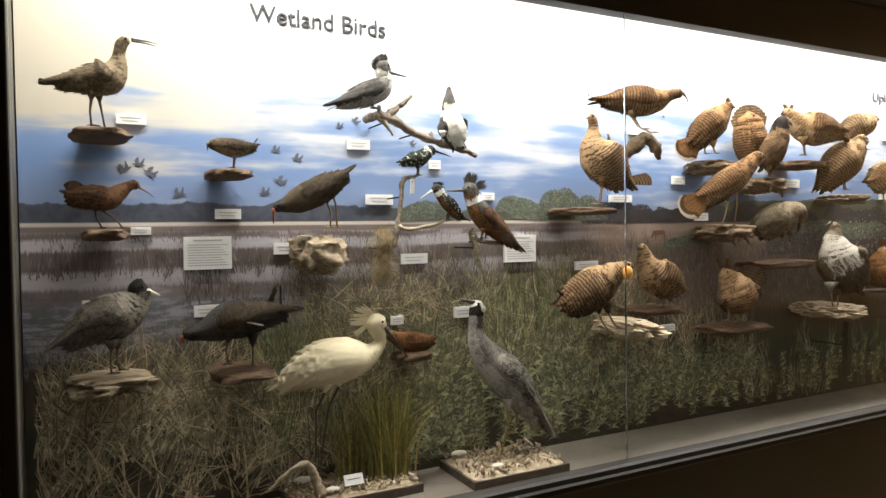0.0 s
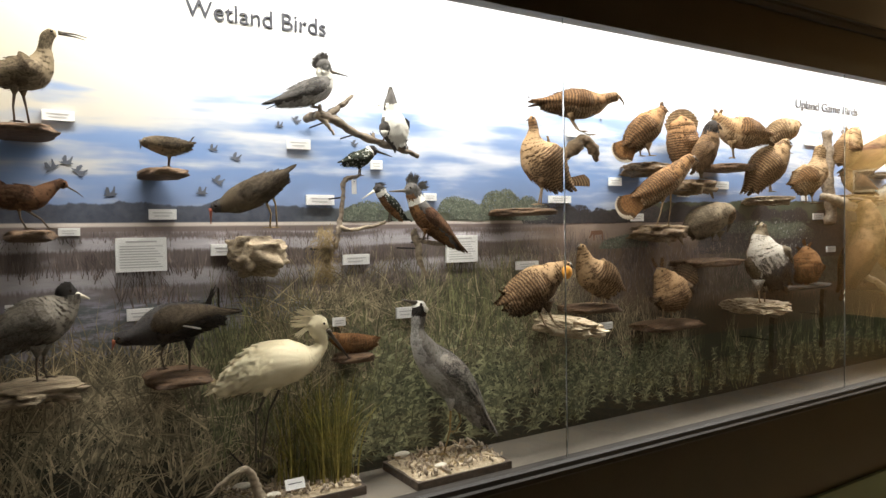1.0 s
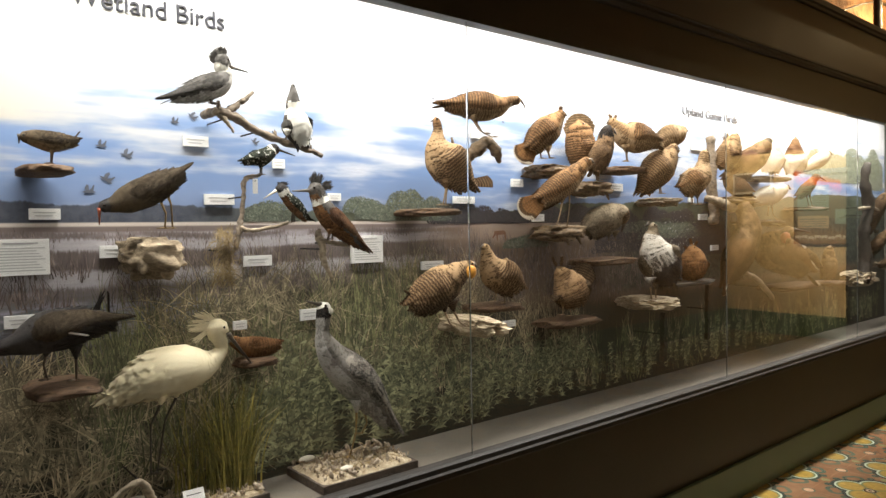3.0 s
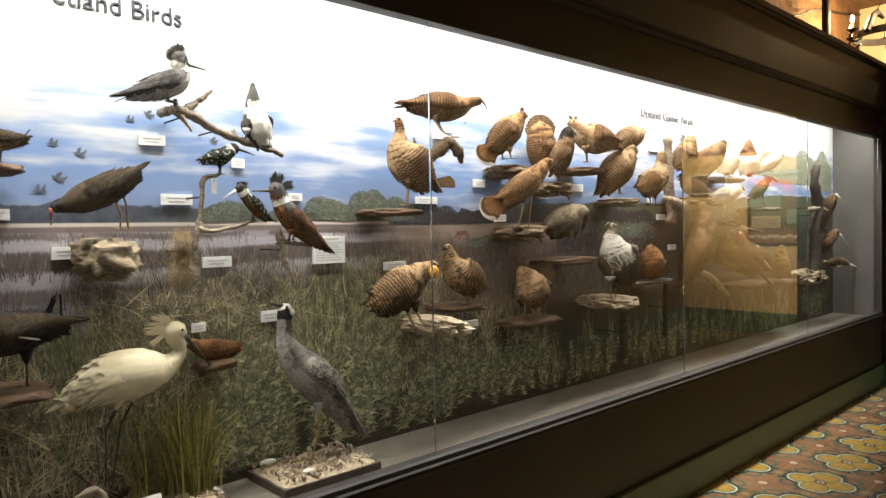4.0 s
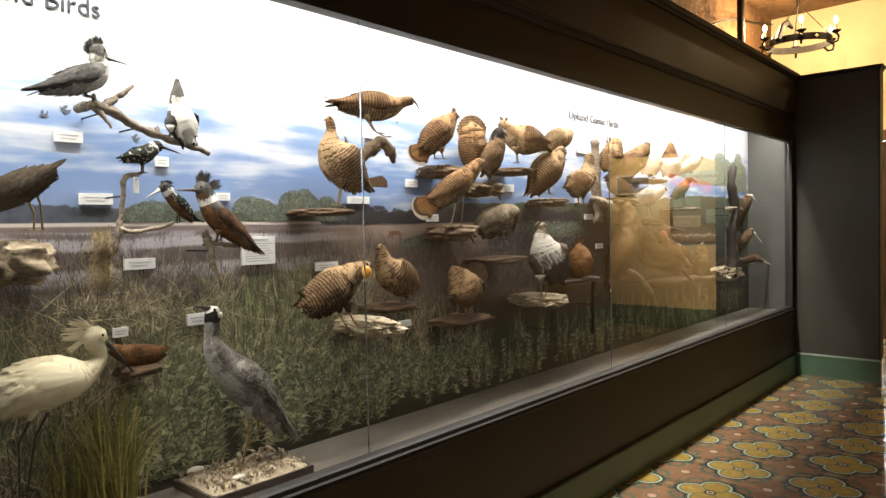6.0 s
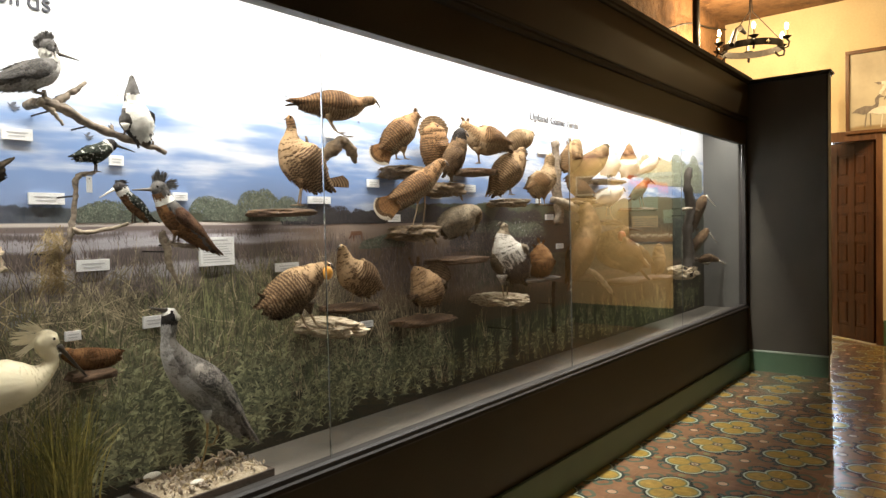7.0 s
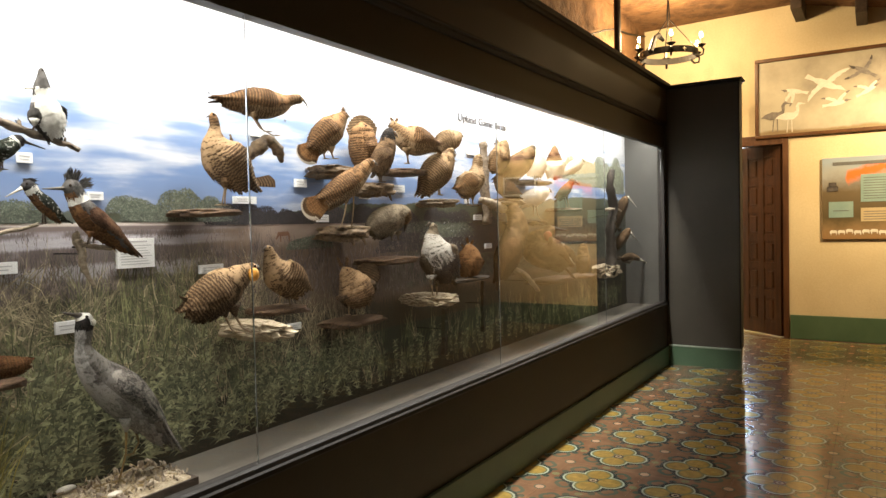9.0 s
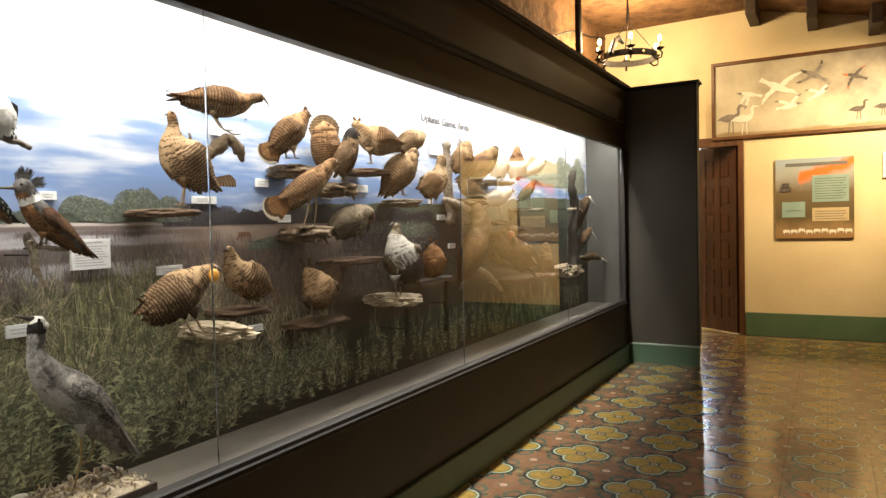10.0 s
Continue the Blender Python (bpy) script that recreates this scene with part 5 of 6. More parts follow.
bird("sooty moorhen with white flank streak and lowered red bill", (0.413, 2.200, 1.180), 0, [(0.133, 0.157, 0.013), (0.078, 0.163, 0.037), (0.014, 0.156, 0.054), (-0.044, 0.148, 0.059), (-0.095, 0.129, 0.042), (-0.135, 0.12, 0.025), (-0.16, 0.118, 0.021), (-0.169, 0.115, 0.017)], coat=P_moor, wing=P_gall, bill=M_bill_red, group=WET, beak=[(-0.18, 0.103), (-0.184, 0.087)], tail=(0.119, 0.254), legs=[[(0.028, 0.085), (0.027, 0.003)], [(-0.04, 0.085), (-0.049, 0.054), (-0.039, 0.01)]], crest=[(0.084, 0.19, 0.108, 0.247)], tail_w=0.02, streak=(-0.007, 0.151, 0.043, 0.137))
driftwood("pale bleached driftwood stump with a hollow end", (0.680, 2.240, 1.591), 0.188, 0.126)
bird("olive black gallinule stooping with red bill", (0.713, 2.220, 1.618), 0, [(0.053, 0.17, 0.008), (0.01, 0.149, 0.033), (-0.048, 0.117, 0.046), (-0.11, 0.089, 0.042), (-0.148, 0.074, 0.026), (-0.168, 0.07, 0.02), (-0.182, 0.064, 0.017)], legs=[[(-0.018, 0.089), (-0.001, 0.046), (-0.006, -0.002)], [(0.012, 0.108), (0.023, 0.076), (0.026, -0.002)]], tail_w=0.03, coat=P_gall, head=P_moor, bill=M_bill_red, leg=M_leg_yel, group=WET, beak=[(-0.19, 0.049), (-0.191, 0.013)], tail=(0.066, 0.179))
branch("forked bare grey branch fixed to the backdrop", [(0.908, 2.380, 2.014, 0.0149), (0.905, 2.260, 2.009, 0.0163), (0.956, 2.260, 1.998, 0.0164), (1.051, 2.260, 1.953, 0.0145), (1.142, 2.260, 1.925, 0.0126), (1.229, 2.260, 1.904, 0.0107), (1.300, 2.260, 1.883, 0.0076)], forks=1)
branch("short bare branch fork", [(0.943, 2.270, 2.005, 0.0144), (0.979, 2.270, 2.042, 0.0104), (1.014, 2.270, 2.064, 0.0094), (1.039, 2.270, 2.089, 0.0052)])
branch("broken pale branch stub", [(0.892, 2.250, 2.007, 0.0122), (0.926, 2.250, 1.983, 0.0081), (0.958, 2.250, 1.941, 0.0041)])
bird("grey ringed kingfisher with shaggy crest and white collar", (0.884, 2.240, 2.015), 0, [(-0.128, 0.017, 0.009), (-0.089, 0.035, 0.022), (-0.034, 0.058, 0.039), (0.023, 0.087, 0.04), (0.04, 0.119, 0.027), (0.033, 0.139, 0.023), (0.036, 0.158, 0.027), (0.052, 0.156, 0.02)], tail_w=0.03, coat=P_slate, head=P_slate, collar=P_white, head_from=0.8, group=WET, beak=[(0.072, 0.142), (0.126, 0.134)], tail=(-0.169, -0.006), legs=[[(-0.017, 0.036), (-0.01, 0.012)], [(-0.001, 0.037), (0.001, 0.013)]], ring=(0.60, 0.80), belly=P_pale, crest=[(0.045, 0.174, 0.055, 0.2), (0.034, 0.174, 0.036, 0.207), (0.022, 0.169, 0.014, 0.198), (0.013, 0.164, -0.007, 0.181), (0.015, 0.154, -0.005, 0.156)])
bird("dark kingfisher seen head-on with tall crest and white bill", (1.183, 2.240, 1.918), 0, [(0.028, 0.008, 0.018), (0.013, 0.053, 0.047), (0.002, 0.089, 0.045), (-0.004, 0.122, 0.029), (-0.005, 0.15, 0.025), (-0.004, 0.178, 0.016), (-0.005, 0.208, 0.007)], coat=P_slate, belly=P_white, collar=P_white, head_from=0.66, bill=M_bill_pale, wide=0.9, face=1.57, group=WET, size=0.8, beak=[(-0.051, 0.141), (0.022, 0.151)], legs=[[(-0.038, 0.028), (-0.047, 0.009)], [(-0.005, 0.015), (-0.011, -0.012)]], ring=(0.40, 0.55))
bird("small spotted green kingfisher on a thin post", (1.050, 2.250, 1.801), 0, [(-0.053, 0.043, 0.008), (-0.028, 0.054, 0.018), (0.006, 0.061, 0.029), (0.033, 0.077, 0.025), (0.049, 0.09, 0.021), (0.065, 0.094, 0.017)], beak=[(0.081, 0.089), (0.135, 0.074)], tail=(-0.071, 0.034), legs=[[(-0.002, 0.028), (-0.005, -0)], [(0.009, 0.029), (0.009, 0)]], tail_w=0.015, coat=P_green, head=P_moor, collar=P_white, ring=(0.72, 0.8), size=0.6, group=WET)
branch("slender upright forked post", [(1.055, 2.260, 1.800, 0.0052), (1.019, 2.260, 1.795, 0.0082), (0.996, 2.260, 1.779, 0.0092), (0.991, 2.260, 1.722, 0.0082), (0.981, 2.260, 1.651, 0.0092), (0.972, 2.260, 1.610, 0.0102), (0.962, 2.260, 1.540, 0.0081)])
branch("thin pale horizontal twig", [(0.972, 2.250, 1.616, 0.0101), (1.011, 2.250, 1.608, 0.0071), (1.079, 2.250, 1.617, 0.0062), (1.156, 2.250, 1.633, 0.0052)])
bird("dark crested kingfisher with pale bill and red breast", (1.152, 2.220, 1.633), 0, [(0.051, 0.018, 0.009), (0.026, 0.046, 0.021), (-0.002, 0.074, 0.024), (-0.025, 0.1, 0.02), (-0.037, 0.118, 0.02), (-0.051, 0.121, 0.015)], legs=[[(0.001, 0.043), (-0.005, 0)], [(0.012, 0.043), (0.012, 0.002)]], tail_w=0.015, coat=P_green, belly=P_rust, head=P_moor, collar=P_white, ring=(0.68, 0.8), bill=M_bill_pale, size=0.7, group=WET, beak=[(-0.069, 0.106), (-0.106, 0.084)], tail=(0.096, 0), crest=[(-0.041, 0.13, -0.01, 0.123), (-0.047, 0.135, -0.025, 0.139)])
bird("grey ringed kingfisher with rusty belly and raised crest", (1.282, 2.200, 1.565), 0, [(0.139, -0.025, 0.008), (0.085, 0.028, 0.031), (0.026, 0.074, 0.041), (-0.012, 0.117, 0.039), (-0.031, 0.155, 0.03), (-0.045, 0.184, 0.029), (-0.063, 0.186, 0.021)], tail_w=0.03, coat=P_slate, belly=P_rust, head=P_slate, collar=P_white, group=WET, beak=[(-0.082, 0.182), (-0.138, 0.179)], tail=(0.159, -0.045), legs=[[(0.006, 0.029), (-0.008, 0.001)], [(0.032, 0.029), (0.025, 0.004)]], ring=(0.60, 0.74), wing=P_chest, crest=[(-0.062, 0.199, -0.065, 0.23), (-0.052, 0.205, -0.046, 0.248), (-0.034, 0.208, -0.016, 0.24), (-0.019, 0.204, 0.018, 0.224), (-0.014, 0.192, 0.025, 0.198)])
branch("pale crooked branch hung on the backdrop", [(1.261, 2.230, 1.607, 0.0106), (1.266, 2.230, 1.575, 0.0148), (1.280, 2.230, 1.533, 0.0127), (1.286, 2.230, 1.479, 0.0106), (1.317, 2.230, 1.421, 0.0054)])
branch("thin pale side branch", [(1.274, 2.220, 1.565, 0.0106), (1.343, 2.220, 1.553, 0.0086), (1.419, 2.220, 1.551, 0.0065)])
slab_perch("reddish log slab perch fixed to the backdrop", (1.053, 2.360, 1.151), 0.164, 0.034)
bird("rusty brown speckled marsh bird resting low", (1.046, 2.345, 1.151), 0, [(0.095, 0.03, 0.013), (0.047, 0.028, 0.032), (-0.009, 0.037, 0.038), (-0.05, 0.053, 0.025), (-0.072, 0.068, 0.019)], beak=[(-0.086, 0.065), (-0.113, 0.059)], tail=(0.115, 0.035), legs=[[(-0.004, 0.011), (-0.005, 0)], [(0.014, 0.009), (0.014, -0.001)]], coat=P_rust, group=WET, size=0.8)
bird("white egret with shaggy head plumes and dark bill", (0.678, 2.280, 0.732), 0, [(-0.127, 0.355, 0.015), (-0.07, 0.388, 0.046), (-0.002, 0.414, 0.074), (0.074, 0.424, 0.08), (0.146, 0.425, 0.065), (0.197, 0.44, 0.036), (0.23, 0.472, 0.021), (0.223, 0.505, 0.02), (0.209, 0.53, 0.027), (0.216, 0.545, 0.033), (0.239, 0.538, 0.026)], coat=P_cream, leg=M_bill, fold=0.2, group=WET, size=1.25, crest=[(0.194, 0.57, 0.126, 0.579), (0.182, 0.549, 0.121, 0.547), (0.19, 0.578, 0.141, 0.599), (0.182, 0.538, 0.136, 0.511), (0.204, 0.573, 0.162, 0.602), (-0.126, 0.361, -0.154, 0.406), (-0.121, 0.352, -0.145, 0.393), (-0.132, 0.351, -0.157, 0.376)], beak=[(0.266, 0.503), (0.342, 0.4)], tail=(-0.152, 0.383), legs=[[(0.026, 0.34), (-0.016, 0.261), (-0.019, 0.103)], [(0.091, 0.348), (0.042, 0.259), (0.013, 0.098)]], sleek=True)
bird("yellow-crowned night heron in streaked blue-grey plumage", (1.385, 2.240, 0.750), 0, [(0.179, 0.074, 0.016), (0.136, 0.145, 0.039), (0.068, 0.237, 0.066), (-0.006, 0.319, 0.075), (-0.067, 0.38, 0.056), (-0.101, 0.441, 0.036), (-0.109, 0.487, 0.023), (-0.104, 0.53, 0.025), (-0.101, 0.558, 0.028), (-0.107, 0.573, 0.025)], coat=P_heron, wing=P_heronw, belly=P_pale, head=P_black, cap=P_white, leg=M_leg_yel, group=WET, size=1.2, beak=[(-0.133, 0.584), (-0.173, 0.596)], tail=(0.186, 0.059), legs=[[(0.022, 0.179), (0.016, 0.078), (-0.014, -0.009)], [(0.082, 0.139), (0.092, 0.092), (0.066, 0.055)]], sac=(-0.081, 0.553, 0.012, 0.017), sac_skin=M_shell, crest=[], head_from=0.83, cap_from=0.90)
branch("gnarled brown driftwood root under the grouse", [(1.933, 2.25, 1.992, 0.004), (1.959, 2.26, 1.948, 0.012), (2.03, 2.27, 1.922, 0.026), (2.09, 2.26, 1.955, 0.03), (2.14, 2.25, 1.992, 0.026), (2.19, 2.24, 1.95, 0.026), (2.222, 2.25, 1.905, 0.01)])
bird("barred brown grouse leaning forward with drooping bill", (2.079, 2.200, 2.000), -20, [(-0.172, 0.126, 0.013), (-0.12, 0.133, 0.034), (-0.051, 0.137, 0.056), (0.013, 0.136, 0.063), (0.072, 0.143, 0.046), (0.114, 0.159, 0.026), (0.144, 0.168, 0.022), (0.168, 0.171, 0.02)], tail_w=0.06, wing=P_grouse, head=P_tan, leg=M_leg_tan, group=UPL, beak=[(0.186, 0.163), (0.198, 0.148), (0.201, 0.131)], tail=(-0.239, 0.119), legs=[[(-0.058, 0.072), (-0.03, 0.027), (-0.001, 0.014)], [(-0.035, 0.073), (-0.001, 0.024), (0.05, 0.004)]], coat=P_grouse, belly=P_prairp)
slab_perch("flat brown board perch on the backdrop", (1.80, 2.200, 1.688), 0.26, 0.032)
bird("tall barred prairie chicken standing upright", (1.833, 2.180, 1.688), -20, [(0.087, 0.089, 0.031), (0.051, 0.141, 0.064), (0.006, 0.197, 0.088), (-0.024, 0.244, 0.065), (-0.03, 0.288, 0.033), (-0.028, 0.325, 0.019), (-0.032, 0.35, 0.018), (-0.036, 0.366, 0.014)], tail_w=0.05, coat=P_prair, leg=M_leg_tan, group=UPL, size=1.15, beak=[(-0.05, 0.359), (-0.06, 0.354)], tail=(0.214, 0.113), legs=[[(-0.001, 0.089), (-0.01, 0.053), (-0.019, 0.011)], [(0.015, 0.084), (0.012, 0.048), (0.009, 0.011)]], wing=P_prair, head=P_grouse, fan=0.041)
driftwood("gnarled brown driftwood perch", (2.58, 2.260, 1.912), 0.21, 0.067)
bird("foxy brown ruffed grouse with banded fanned tail", (2.518, 2.220, 1.901), -25, [(-0.083, 0.084, 0.033), (-0.045, 0.131, 0.059), (0.006, 0.179, 0.066), (0.044, 0.217, 0.043), (0.065, 0.239, 0.028), (0.077, 0.251, 0.023)], coat=P_grouse, belly=P_prairp, tail_coat=P_tail, leg=M_leg_tan, group=UPL, size=1.1, beak=[(0.093, 0.246), (0.104, 0.237)], tail=(-0.156, 0.022), legs=[[(-0.008, 0.067), (0.004, 0.03)], [(-0.033, 0.067), (-0.027, 0.032)]], crest=[(0.07, 0.257, 0.068, 0.284)], fan=0.118)
bird("strutting grouse with raised pale fanned tail", (2.879, 2.300, 1.817), -25, [(-0.005, 0.106, 0.036), (-0.009, 0.179, 0.072), (-0.014, 0.243, 0.077), (-0.016, 0.307, 0.059)], group=UPL, size=1.1, tail=(-0.024, 0.377), fan=0.154, tail_coat=P_prairp, coat=P_grouse, wing=P_grouse)
driftwood("gnarled brown driftwood perch", (2.90, 2.260, 1.839), 0.2, 0.078)
bird("dark brown grouse with black neck ruff", (2.888, 2.200, 1.848), -25, [(-0.031, 0.051, 0.033), (0.006, 0.113, 0.058), (0.034, 0.176, 0.05), (0.043, 0.218, 0.04), (0.054, 0.243, 0.035), (0.073, 0.248, 0.024)], legs=[[(-0.023, 0.018), (-0.02, -0.012)], [(0, 0.018), (0.006, -0.012)]], group=UPL, size=1.1, beak=[(0.092, 0.239), (0.103, 0.227)], tail=(-0.059, 0.007), coat=P_brown, collar=P_black, ring=(0.60, 0.92), head_from=0.93)
bird("foxy grouse with white-tipped fanned tail held low", (2.526, 2.140, 1.621), -25, [(-0.104, 0.108, 0.042), (-0.031, 0.159, 0.058), (0.038, 0.209, 0.056), (0.089, 0.252, 0.04), (0.118, 0.282, 0.029), (0.14, 0.295, 0.022)], coat=P_grouse, tail_coat=P_tail, belly=P_prairp, leg=M_leg_tan, group=UPL, size=1.15, beak=[(0.161, 0.29), (0.174, 0.281)], tail=(-0.219, 0.048), legs=[[(-0.007, 0.107), (-0.02, 0.043), (-0.039, -0.015)], [(0.044, 0.147), (0.043, 0.077), (0.029, -0.022)]], fan=0.11)
driftwood("gnarled flat brown driftwood perch", (2.66, 2.240, 1.613), 0.3, 0.080)
slab_perch("pale split log perch", (3.20, 2.260, 1.929), 0.25, 0.045)
bird("mottled grouse stooping with folded wing tips raised", (3.172, 2.240, 1.927), -25, [(0.181, 0.13, 0.021), (0.122, 0.151, 0.056), (0.049, 0.16, 0.083), (-0.017, 0.179, 0.064), (-0.064, 0.22, 0.037), (-0.084, 0.246, 0.025)], tail_w=0.04, belly=P_prairp, head=P_tan, leg=M_leg_tan, group=UPL, beak=[(-0.102, 0.238), (-0.113, 0.227)], tail=(0.233, 0.088), legs=[[(-0.01, 0.086), (-0.003, 0.026)], [(0.019, 0.086), (0.026, 0.027)]], crest=[(-0.084, 0.263, -0.098, 0.279), (-0.064, 0.257, -0.052, 0.276)], coat=P_tan, wing=P_grouse)
bird("barred pale quail perched behind the grouse", (3.785, 2.300, 2.016), -30, [(-0.097, 0.088, 0.045), (-0.046, 0.123, 0.07), (0.011, 0.148, 0.058), (0.048, 0.17, 0.027)], legs=[[(-0.024, 0.021), (-0.024, -0.004)], [(0.008, 0.021), (0.008, -0.003)]], coat=P_prairp, group=UPL, beak=[(0.065, 0.164), (0.075, 0.155)], tail=(-0.126, 0.048))
bird("barred grouse in brown and tan with head turned", (3.396, 2.180, 1.754), -30, [(-0.084, 0.045, 0.032), (-0.042, 0.121, 0.071), (0.012, 0.182, 0.091), (0.061, 0.235, 0.062), (0.084, 0.271, 0.032), (0.098, 0.292, 0.022)], leg=M_leg_tan, group=UPL, beak=[(0.117, 0.286), (0.131, 0.277)], tail=(-0.105, 0.004), legs=[[(-0.011, 0.084), (-0.004, 0.025)], [(0.023, 0.084), (0.029, 0.025)]], coat=P_prair, wing=P_prair)
driftwood("pale weathered wood perch", (3.55, 2.240, 1.764), 0.26, 0.048)
bird("barred pale quail with cocked dark tail", (3.827, 2.200, 1.741), -32, [(-0.068, 0.079, 0.044), (-0.022, 0.115, 0.079), (0.032, 0.168, 0.069), (0.047, 0.231, 0.038), (0.054, 0.278, 0.032), (0.06, 0.3, 0.024)], leg=M_leg_tan, group=UPL, beak=[(0.08, 0.287), (0.093, 0.276)], tail=(-0.099, 0.166), legs=[[(-0.039, 0.032), (-0.034, -0.017)], [(0.018, 0.031), (0.023, -0.018)]], coat=P_prairp, wing=P_grouse)
branch("tall bark-covered stump post", [(4.140, 2.280, 2.163, 0.0275), (4.144, 2.280, 2.024, 0.0314), (4.147, 2.280, 1.855, 0.0352), (4.189, 2.280, 1.696, 0.0354), (4.171, 2.280, 1.609, 0.0314)])
branch("thick pale leaning log", [(3.991, 2.220, 1.766, 0.0226), (4.179, 2.220, 1.732, 0.0313), (4.395, 2.220, 1.695, 0.0244)])
bird("barred brown quail with ruffled nape", (4.271, 2.220, 1.969), -35, [(-0.04, 0.014, 0.047), (-0.002, 0.093, 0.076), (0.022, 0.157, 0.057), (0.043, 0.203, 0.029)], coat=P_prair, group=UPL, beak=[(0.063, 0.196), (0.073, 0.186)], tail=(-0.057, -0.021), legs=[[(-0.026, 0.023), (-0.026, -0.011)], [(0.008, 0.022), (0.008, -0.011)]], crest=[(-0.009, 0.157, -0.046, 0.199), (0, 0.182, -0.029, 0.221)])
bird("dark brown pigeon with pale bill", (4.454, 2.180, 1.905), -35, [(-0.11, 0.004, 0.041), (-0.04, 0.078, 0.079), (0.044, 0.139, 0.079), (0.1, 0.198, 0.055), (0.127, 0.232, 0.033), (0.14, 0.247, 0.024)], bill=M_bill_pale, group=UPL, beak=[(0.159, 0.245), (0.176, 0.236)], tail=(-0.145, -0.052), legs=[[(-0.023, 0.014), (-0.019, -0.028)], [(0.021, 0.022), (0.03, -0.021)]], coat=P_brown, head=P_moor, wing=P_chest)
slab_perch("dark green wooden shelf perch", (4.869, 2.240, 1.933), 0.573, 0.033)
bird("white ptarmigan seen from behind on a shelf", (4.888, 2.240, 1.934), -35, [(0.006, 0.047, 0.051), (0.013, 0.12, 0.083), (0.021, 0.186, 0.062), (0.021, 0.23, 0.031)], head=P_dove, face=1.3, group=UPL, legs=[[(-0.013, 0.051), (-0.017, 0.007)], [(0.043, 0.05), (0.047, 0.006)]], coat=P_dove, size=0.9)
bird("red-brown headed pigeon with white breast", (5.199, 2.200, 1.926), -38, [(-0.003, 0.057, 0.053), (-0.003, 0.125, 0.082), (-0.007, 0.191, 0.064), (-0.003, 0.253, 0.034), (0, 0.285, 0.023)], head=P_chest, head_from=0.45, group=UPL, size=0.8, beak=[(0, 0.302), (0.002, 0.314)], legs=[[(-0.028, 0.05), (-0.028, 0.023)], [(0.021, 0.049), (0.021, 0.022)]], coat=P_dove)
bird("white dove standing on a dark block", (4.725, 2.160, 1.630), -38, [(-0.123, 0.117, 0.023), (-0.061, 0.156, 0.053), (0.009, 0.171, 0.064), (0.07, 0.197, 0.041), (0.101, 0.214, 0.028)], coat=P_dove, leg=M_leg_tan, bill=M_bill, group=UPL, size=0.8, beak=[(0.126, 0.212), (0.138, 0.201)], tail=(-0.158, 0.068), legs=[[(-0.026, 0.103), (-0.035, 0.023)], [(0.009, 0.102), (0.021, 0.031), (0.052, -0.007)]])
driftwood("dark wooden block perch", (4.781, 2.220, 1.627), 0.468, 0.041)
bird("white dove leaning forward on a shelf", (5.601, 2.200, 2.014), -42, [(-0.105, 0.001, 0.018), (-0.038, 0.042, 0.041), (0.02, 0.078, 0.051), (0.068, 0.114, 0.032)], beak=[(0.092, 0.118), (0.107, 0.109)], tail=(-0.163, -0.035), legs=[[(-0.019, 0.028), (-0.019, -0.009)], [(0.01, 0.027), (0.01, -0.009)]], coat=P_dove, group=UPL, size=0.7)
slab_perch("brown log slab perch", (5.555, 2.240, 1.727), 0.461, 0.032)
bird("tan shorebird standing upright on a slab", (5.479, 2.200, 1.727), -40, [(-0.095, 0.083, 0.023), (-0.057, 0.119, 0.041), (-0.013, 0.163, 0.041), (0.016, 0.204, 0.027), (0.041, 0.226, 0.027)], beak=[(0.069, 0.217), (0.108, 0.189)], tail=(-0.134, 0.047), legs=[[(-0.047, 0.087), (-0.029, 0)], [(-0.014, 0.086), (0.01, -0)]], coat=P_tan, leg=M_leg_tan, group=UPL, size=0.7)
driftwood("gnarled brown log perch", (4.403, 2.240, 1.782), 0.432, 0.047)
bird("brown grouse crouching low on a log", (4.347, 2.220, 1.780), -36, [(0.084, 0.022, 0.027), (0.034, 0.054, 0.054), (-0.02, 0.089, 0.058), (-0.052, 0.128, 0.039), (-0.065, 0.147, 0.031)], beak=[(-0.09, 0.143), (-0.11, 0.132)], tail=(0.134, -0.009), legs=[[(-0.025, 0.039), (-0.025, 0)], [(0.017, 0.031), (0.017, -0)]], coat=P_drab, wing=P_grouse, group=UPL)
rock("pale flaky driftwood rock perch", (2.0, 2.130, 1.222), 0.15, 0.086)
bird("displaying prairie chicken with orange neck sac and raised tail", (1.817, 2.080, 1.223), -20, [(-0.19, 0.08, 0.031), (-0.136, 0.114, 0.071), (-0.073, 0.158, 0.079), (-0.012, 0.196, 0.052), (0.03, 0.222, 0.029), (0.055, 0.233, 0.02)], tail_w=0.07, coat=P_prair, belly=P_drab, wing=P_prair, leg=M_leg_tan, group=UPL, size=1.2, beak=[(0.072, 0.227), (0.082, 0.219)], tail=(-0.234, 0.142), legs=[[(-0.043, 0.061), (-0.008, 0.001), (0.023, -0.016)], [(-0.064, 0.057), (-0.039, -0.002), (-0.019, -0.023)]], crest=[(0.024, 0.244, -0.005, 0.211), (0.032, 0.244, 0.005, 0.2)], sac=(0.04, 0.204, 0.027, 0.025))
slab_perch("dark reddish log slab perch fixed to the backdrop", (2.201, 2.260, 1.256), 0.298, 0.037)
